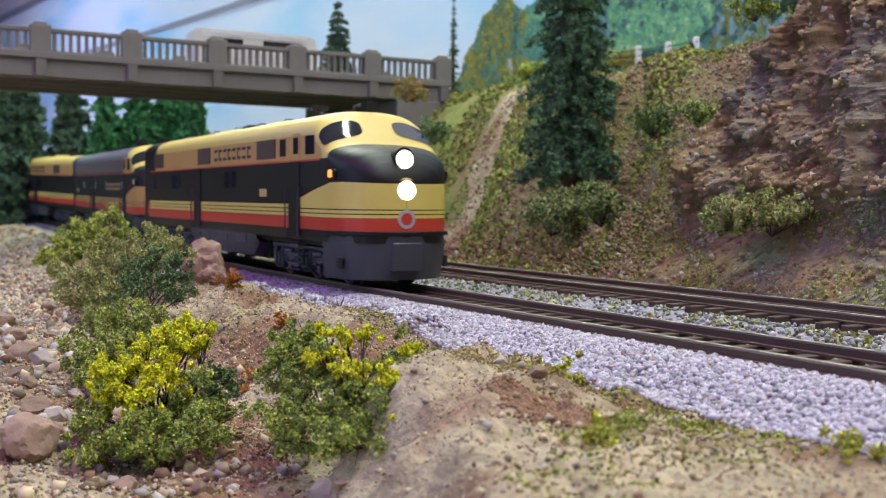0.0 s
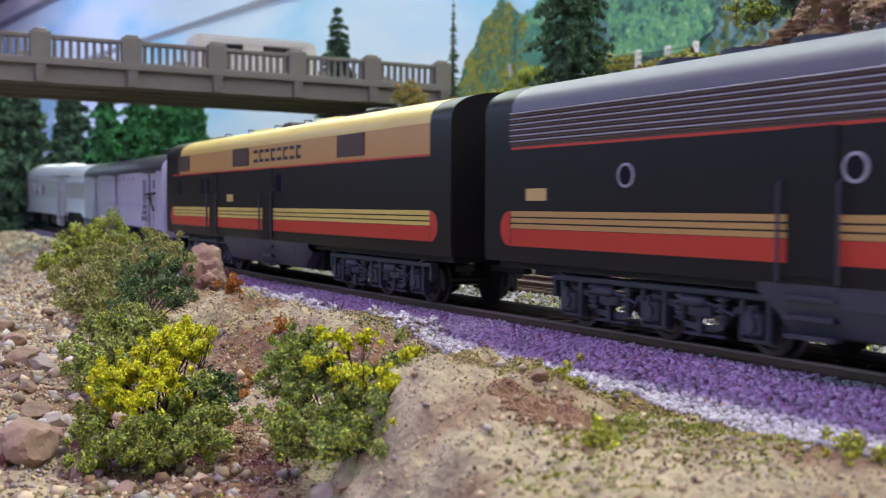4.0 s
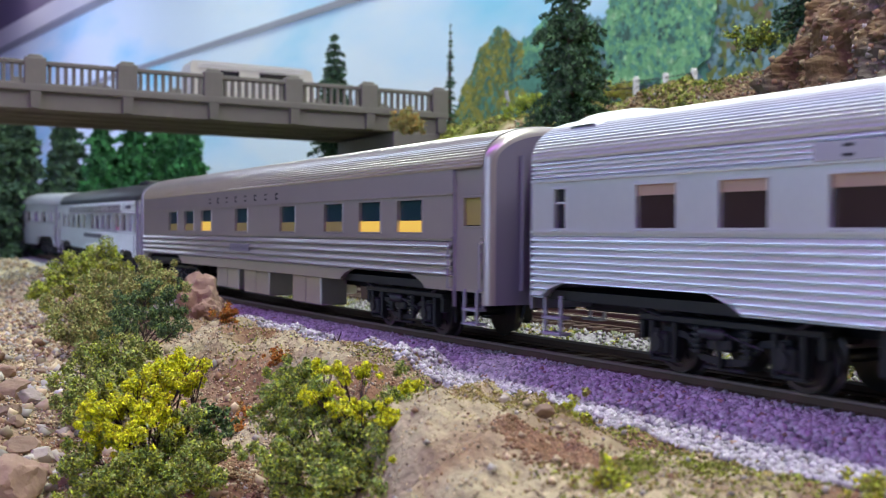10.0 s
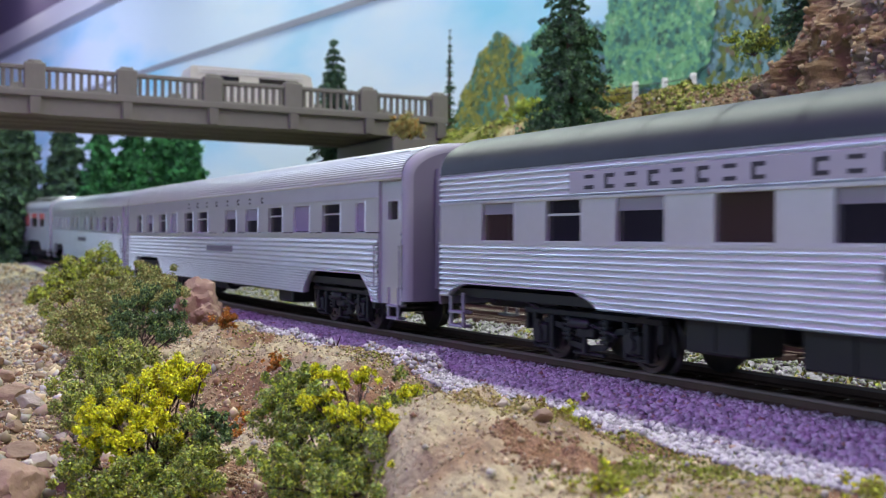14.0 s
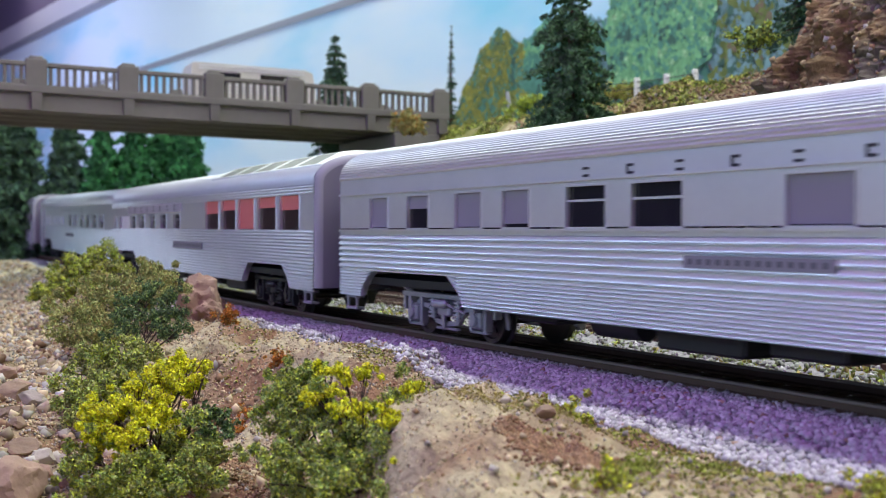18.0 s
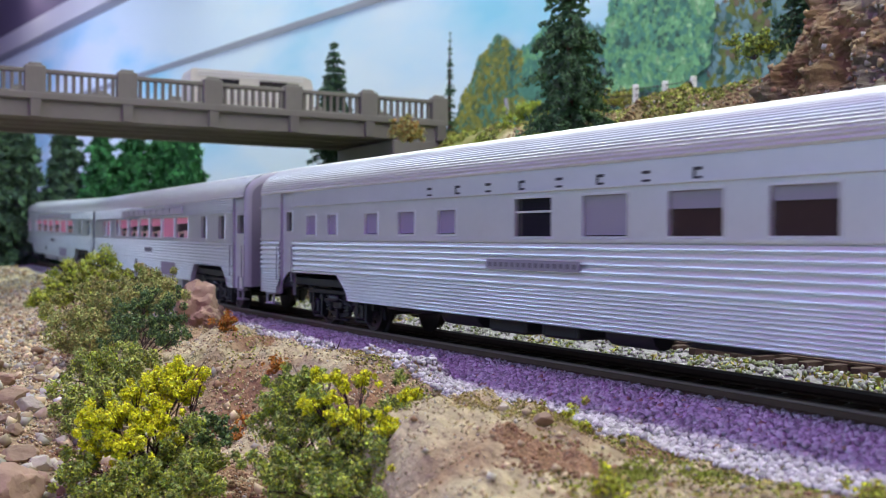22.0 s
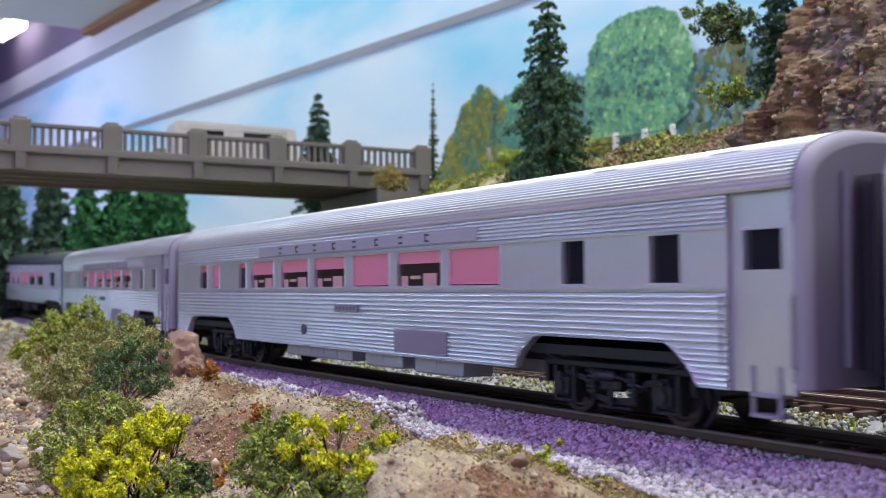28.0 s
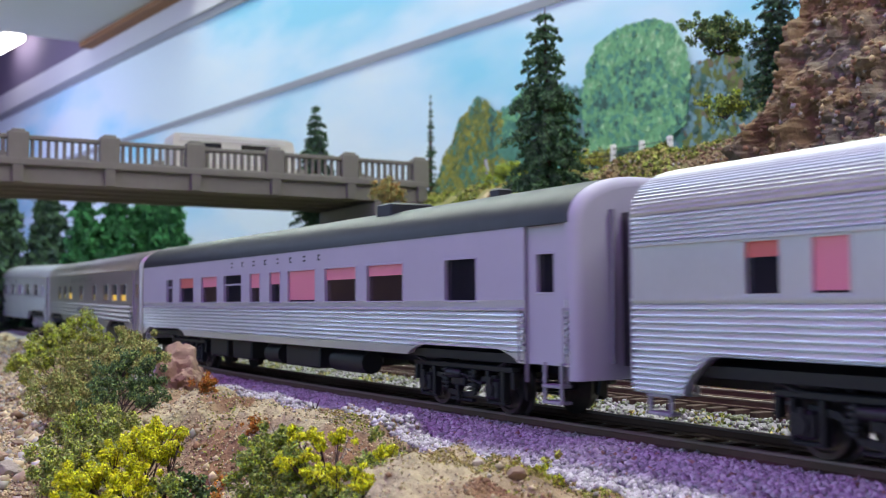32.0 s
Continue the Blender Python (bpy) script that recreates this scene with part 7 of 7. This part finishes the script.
for k, (x, y, r) in enumerate(((-60.1, 300, 3.0), (-87.4, 254, 2.0), (-36.5, 240, 2.3), (-41, 224.7, 1.7), (-41.4, 219, 1.4), (-66.7, 269, 1.8), (-58, 292, 1.3), (-34.5, 238, 1.2))):
    z = float(ground_at(x, y)[0])
    bush("small rust orange tuft on tan earth", (x, y, z - 0.3), [(x, y, z + r * 0.6, r), (x + r * 0.5, y - r * 0.4, z + r * 0.5, r * 0.7)], [LEAF_RUST, TURF_DRY], [0.85, 0.15], 0.42, 70, 300 + k, "rust tufts", False, "tuft")
for k, (s, u, r) in enumerate(((176, 44, 2.6), (160, 38, 1.6), (226, 39, 2.4), (205, 60, 2.2), (233, 36, 1.5), (140, 36, 1.3))):
    x, y = [float(q) for q in on_track(s, u)]
    z = float(ground_at(x, y)[0])
    bush("short lime and dry grass tuft at the ballast edge", (x, y, z - 0.3), [(x, y, z + 0.3 * r, r), (x + r, y - r * 0.6, z + 0.2, r * 0.7)], [LEAF_LIME, TURF_DRY, LEAF_YELLOW], [0.5, 0.35, 0.15], 0.40, 60, 320 + k, "grass tufts", False, "tuft")
g = Geo()
g.tube([(-24.3, 249.8, -4.6), (-24.2, 249.6, -1.5), (-23.4, 249.6, 0.6), (-23.2, 249.5, 1.2)], [0.22, 0.18, 0.12, 0.06], 5)
g.tube([(-24.2, 249.6, -1.6), (-25.0, 249.8, 0.2)], [0.14, 0.06], 4)
tagged(part("twig", g, TWIG), "thin dark twig standing at the ballast edge", "twig")

FIR_TIP = material("fir_light_tips", (0.10, 0.20, 0.085), 0.8, island=0.5)
NEEDLES = [CONIFER, material("conifer_blue_green", (0.06, 0.125, 0.08), 0.8, island=0.4)]
conifer("tall dark green fir on the bank beside the cliff", (51, 444, 33), 112, 25, [CONIFER, FIR_TIP], 71, 34, 150, size=0.78, droop=0.40, full=0.52)
conifer("dark green fir rising behind the road bridge", (-74, 738, 74), 84, 16, NEEDLES, 72, 34, 90, droop=0.3, size=1.2, full=0.5)
conifer("thin dark spruce near the backdrop", (4.5, 806, 96), 82, 6.0, NEEDLES, 73, 26, 22, droop=0.2, size=0.9)
BRIGHTS = [CONIFER_BRIGHT, material("conifer_mid_green", (0.04, 0.17, 0.055), 0.8, island=0.4)]
for k, (x, y, h, r, m) in enumerate(((-352, 848, 118, 26, NEEDLES), (-333, 862, 124, 24, NEEDLES), (-303, 876, 120, 27, NEEDLES), (-272, 868, 112, 25, BRIGHTS), (-250, 880, 118, 26, BRIGHTS), (-228, 892, 116, 26, BRIGHTS), (-206, 884, 110, 25, BRIGHTS), (-370, 900, 122, 28, NEEDLES), (-390, 850, 110, 26, NEEDLES))):
    conifer("dense green fir behind the bridge" if m is BRIGHTS else "dense dark fir behind the bridge", (x, y, -2), h * 1.12, r * 1.05, m, 80 + k, 40, 110, "firs behind the bridge", 0.4, 1.9, full=0.6)
conifer("dark fir on top of the rock cliff", (139, 418, 100), 62, 19, NEEDLES, 90, 22, 80, size=1.3)
for k, (lab, c, r, n, mats, wts) in enumerate((
        ("lime green shrub at the top of the bank", (46, 596, 91), 8.5, 7, [LEAF_LIME, LEAF_GREEN], [0.7, 0.3]), ("dark green creeper on the bank below the bridge", (-6, 560, 58), 7, 9, [LEAF_GREEN, LEAF_DARK], [0.5, 0.5]),
        ("rounded olive shrub below the fir", (57, 392, 22), 9.5, 9, [LEAF_OLIVE, LEAF_DARK, LEAF_GREEN], [0.45, 0.3, 0.25]), ("low dark olive shrub on the bank", (40, 407, 17), 8, 8, [LEAF_DARK, LEAF_OLIVE], [0.5, 0.5]),
        ("wide olive and rust shrub at the cliff foot", (84, 327, 20), 8, 9, [LEAF_OLIVE, TURF_DRY, LEAF_GREEN], [0.55, 0.25, 0.2]), ("wide olive and rust shrub at the cliff foot", (98, 322, 20), 8, 9, [LEAF_OLIVE, TURF_DRY, LEAF_GREEN], [0.5, 0.35, 0.15]),
        ("bright green shrub rooted on the cliff", (82, 350, 52), 4.6, 7, [LEAF_GREEN, LEAF_LIME], [0.8, 0.2]), ("bright green shrub beside the cliff", (79, 416, 54), 7, 8, [LEAF_GREEN, LEAF_DARK], [0.7, 0.3]),
        ("green shrub behind the fir", (66, 468, 70), 7, 8, [LEAF_GREEN, LEAF_DARK], [0.7, 0.3]), ("dry rust shrub beside the bridge end", (-19, 600, 84), 7.5, 8, [TURF_DRY, LEAF_RUST, LEAF_OLIVE], [0.5, 0.2, 0.3]),
        ("dark green shrub on the cliff top", (112, 402, 122), 9, 8, [LEAF_DARK, LEAF_GREEN], [0.6, 0.4]), ("dark green shrub on the upper cliff", (146, 366, 112), 7, 8, [LEAF_DARK, LEAF_GREEN], [0.6, 0.4]),
        ("low rust and olive weeds on the plateau edge", (100, 640, 108), 8, 6, [TURF_DRY, LEAF_LIME], [0.6, 0.4]), ("green shrub at the cliff shoulder", (108, 380, 92), 6, 7, [LEAF_GREEN, LEAF_LIME], [0.7, 0.3]))):
    rnd = random.Random(400 + k)
    x, y, z = c
    cl = [(x + rnd.gauss(0, r * 0.55), y + rnd.gauss(0, r * 0.5), z + rnd.uniform(-0.3, 0.5) * r, r * rnd.uniform(0.45, 0.7)) for _ in range(n)]
    bush(lab, (x, y, z - r * 0.7), cl, mats, wts, 0.72, 17, 500 + k, "shrubs on the bank", True, "shrub")

# ---- road fence on the plateau ----
fence = thing("road_fence", "white posts with thin cable rails along the upper road", "fence")
posts = ((96.4, 649.6, 105), (110.4, 629.5, 104.5), (124.3, 614.5, 104.5), (136.8, 599.6, 105), (72, 678, 104))
for x, y, z in posts:
    g = Geo()
    g.box(x - 1.6, x + 1.6, y - 1.6, y + 1.6, z - 6, z + 9.6, 0, 0.4)
    part("post", g, WHITE, fence, "white square guard post")
for dz in (3.4, 7.0):
    for a, b in zip(posts[:-2], posts[1:-1]):
        g = Geo()
        g.tube([(a[0], a[1] - 1.9, a[2] + dz), (b[0], b[1] - 1.9, b[2] + dz)], 0.3, 5)
        part("cable_rail", g, DIAPHRAGM, fence)
g = Geo()
g.tube([(38.5, 638.7, 92), (36.2, 638.7, 107)], [1.3, 1.1], 7)
tagged(part("leaning_post", g, STEEL_DULL), "leaning grey wooden post on the bank top", "post")

# ---- trees painted on the backdrop ----


def painted(label, outline, mats, weights, seed, n, size, z_out=1.2):
    """A flat painted tree or hill: dabs of paint on the board inside an outline of (k, z)."""
    rng = np.random.default_rng(seed)
    poly = np.array(outline, float)
    lo, hi = poly.min(0), poly.max(0)
    q = lo + (hi - lo) * rng.random((n * 3, 2))
    inside = np.zeros(len(q), bool)
    j = len(poly) - 1
    for i in range(len(poly)):
        a, b = poly[i], poly[j]
        cross = ((a[1] > q[:, 1]) != (b[1] > q[:, 1])) & (q[:, 0] < (b[0] - a[0]) * (q[:, 1] - a[1]) / (b[1] - a[1] + 1e-9) + a[0])
        inside ^= cross
        j = i
    q = q[inside][:n]
    m = len(q)
    ang = rng.random((m, 1)) * math.tau + np.arange(6)[None] * math.tau / 6
    rad = size * rng.uniform(0.5, 1.2, (m, 1)) * rng.uniform(0.6, 1.1, (m, 6))
    kk = q[:, :1] + rad * np.cos(ang)
    zz = q[:, 1:] + rad * np.sin(ang) * 1.2
    out = z_out + rng.random((m, 1)) * 0.8 + 0 * kk
    P = np.stack([WALL_O.x + WALL_DIR.x * kk + WALL_NORM.x * out, WALL_O.y + WALL_DIR.y * kk + WALL_NORM.y * out, zz], -1).reshape(-1, 3)
    tri = np.array([(0, 1, 2), (0, 2, 3), (0, 3, 4), (0, 4, 5)])
    f = (tri[None] + (np.arange(m) * 6)[:, None, None]).reshape(-1, 3)
    patch = fbm(q[:, 0] / 12, q[:, 1] / 12, seed * 0.37, 2) * 0.9 + fbm(q[:, 0] / 3.5, q[:, 1] / 3.5, seed * 0.71, 2) * 0.9 + rng.normal(0, 0.22, m)
    order = np.clip(((patch + 1) / 2 * len(mats)).astype(int), 0, len(mats) - 1)
    ob = part("painted_tree", bits_mesh("painted_tree", P, f, mats, np.repeat(order, 4)), None, backdrop, label)
    return ob


def paint(name, c):
    return material(name, c, 0.8, island=0.25)


PT = {n: paint("paint_" + n, c) for n, c in dict(teal=(0.085, 0.25, 0.19), mint=(0.17, 0.40, 0.20), pale=(0.32, 0.54, 0.30), dark=(0.05, 0.12, 0.10), olive=(0.14, 0.18, 0.05), yellow=(0.29, 0.28, 0.05), blue=(0.16, 0.28, 0.32), brown=(0.16, 0.12, 0.08)).items()}
painted("painted dark blue-green far woods", [(10, 60), (-20, 128), (-60, 150), (-110, 176), (-150, 190), (-200, 178), (-330, 172), (-420, 170), (-420, 60)], [PT["dark"], PT["blue"], PT["teal"], PT["olive"]], None, 601, 9000, 3.6)
painted("painted yellow-green autumn tree", [(14, 100), (-6, 118), (-22, 130), (-30, 148), (-42, 156), (-52, 176), (-64, 181), (-74, 191), (-86, 188), (-96, 178), (-108, 172), (-120, 110)], [PT["dark"], PT["teal"], PT["olive"], PT["yellow"], PT["yellow"]], None, 602, 5200, 1.7, 2.2)
painted("painted teal woods", [(-96, 110), (-108, 170), (-135, 190), (-160, 172), (-185, 180), (-205, 110)], [PT["dark"], PT["teal"], PT["teal"], PT["mint"]], None, 603, 5000, 2.0, 2.2)
painted("painted light green broadleaf tree", [(-204, 128), (-200, 168), (-205, 194), (-216, 207), (-232, 213), (-250, 215), (-270, 214), (-286, 206), (-297, 190), (-300, 170), (-296, 140), (-270, 126), (-236, 130)], [PT["dark"], PT["teal"], PT["mint"], PT["mint"], PT["pale"]], None, 604, 8000, 1.9, 3.2)
painted("painted dark and rusty woods", [(-292, 110), (-300, 176), (-330, 180), (-380, 172), (-440, 176), (-440, 110)], [PT["dark"], PT["blue"], PT["olive"], PT["brown"]], None, 605, 4500, 2.4, 2.2)

# ---- ceiling light at the far end ----
fix = thing("ceiling_light", "bright white tube light under the far ceiling", "ceiling light")
g = Geo()
wall_px(1115, 1260, 490, 516, 14, 50, g)
part("housing", g, WHITE, fix)
g = Geo()
g.tube([wall_at(1122, 476, 32), wall_at(1255, 480, 32)], 11, 12)
part("tube", g, material("tube_glow", (1.0, 0.98, 0.95), 0.4, emit=6.0), fix, "glowing white tube")


def motions():
    """All that moves: the train along its line, and each wheelset turning while it passes the view."""
    for ob, centre, half in UNITS:
        rows = []
        for k in range(0, 65):
            t = k * 0.5
            rows.append((t, unit_pose(nose_at(t) + centre, half)))
        walk(ob, rows)
    times = [k * 0.04 for k in range(801)]
    nose = [nose_at(t) for t in times]
    for ob, centre, half in UNITS:
        for truck in [c for c in ob.children if c.name.startswith("truck")]:
            for wheel in [c for c in truck.children if c.name.startswith("wheelset")]:
                at = wheel.matrix_basis.translation.copy()
                off = centre + (truck.matrix_basis.translation.x + at.x) / MM
                turn = lambda s: pose(at.x, at.y, at.z, 0, math.degrees(s / 5.25) % 360.0, 0)
                seen = [(t, n + off) for t, n in zip(times, nose) if -480 < n + off < 330]
                if not seen:
                    continue
                rows = [(t, turn(s)) for t, s in seen]
                if rows[0][0] > 0:
                    rows.insert(0, (0.0, rows[0][1]))
                if rows[-1][0] < 32.0:
                    rows.append((32.0, rows[-1][1]))
                walk(wheel, rows)


motions()
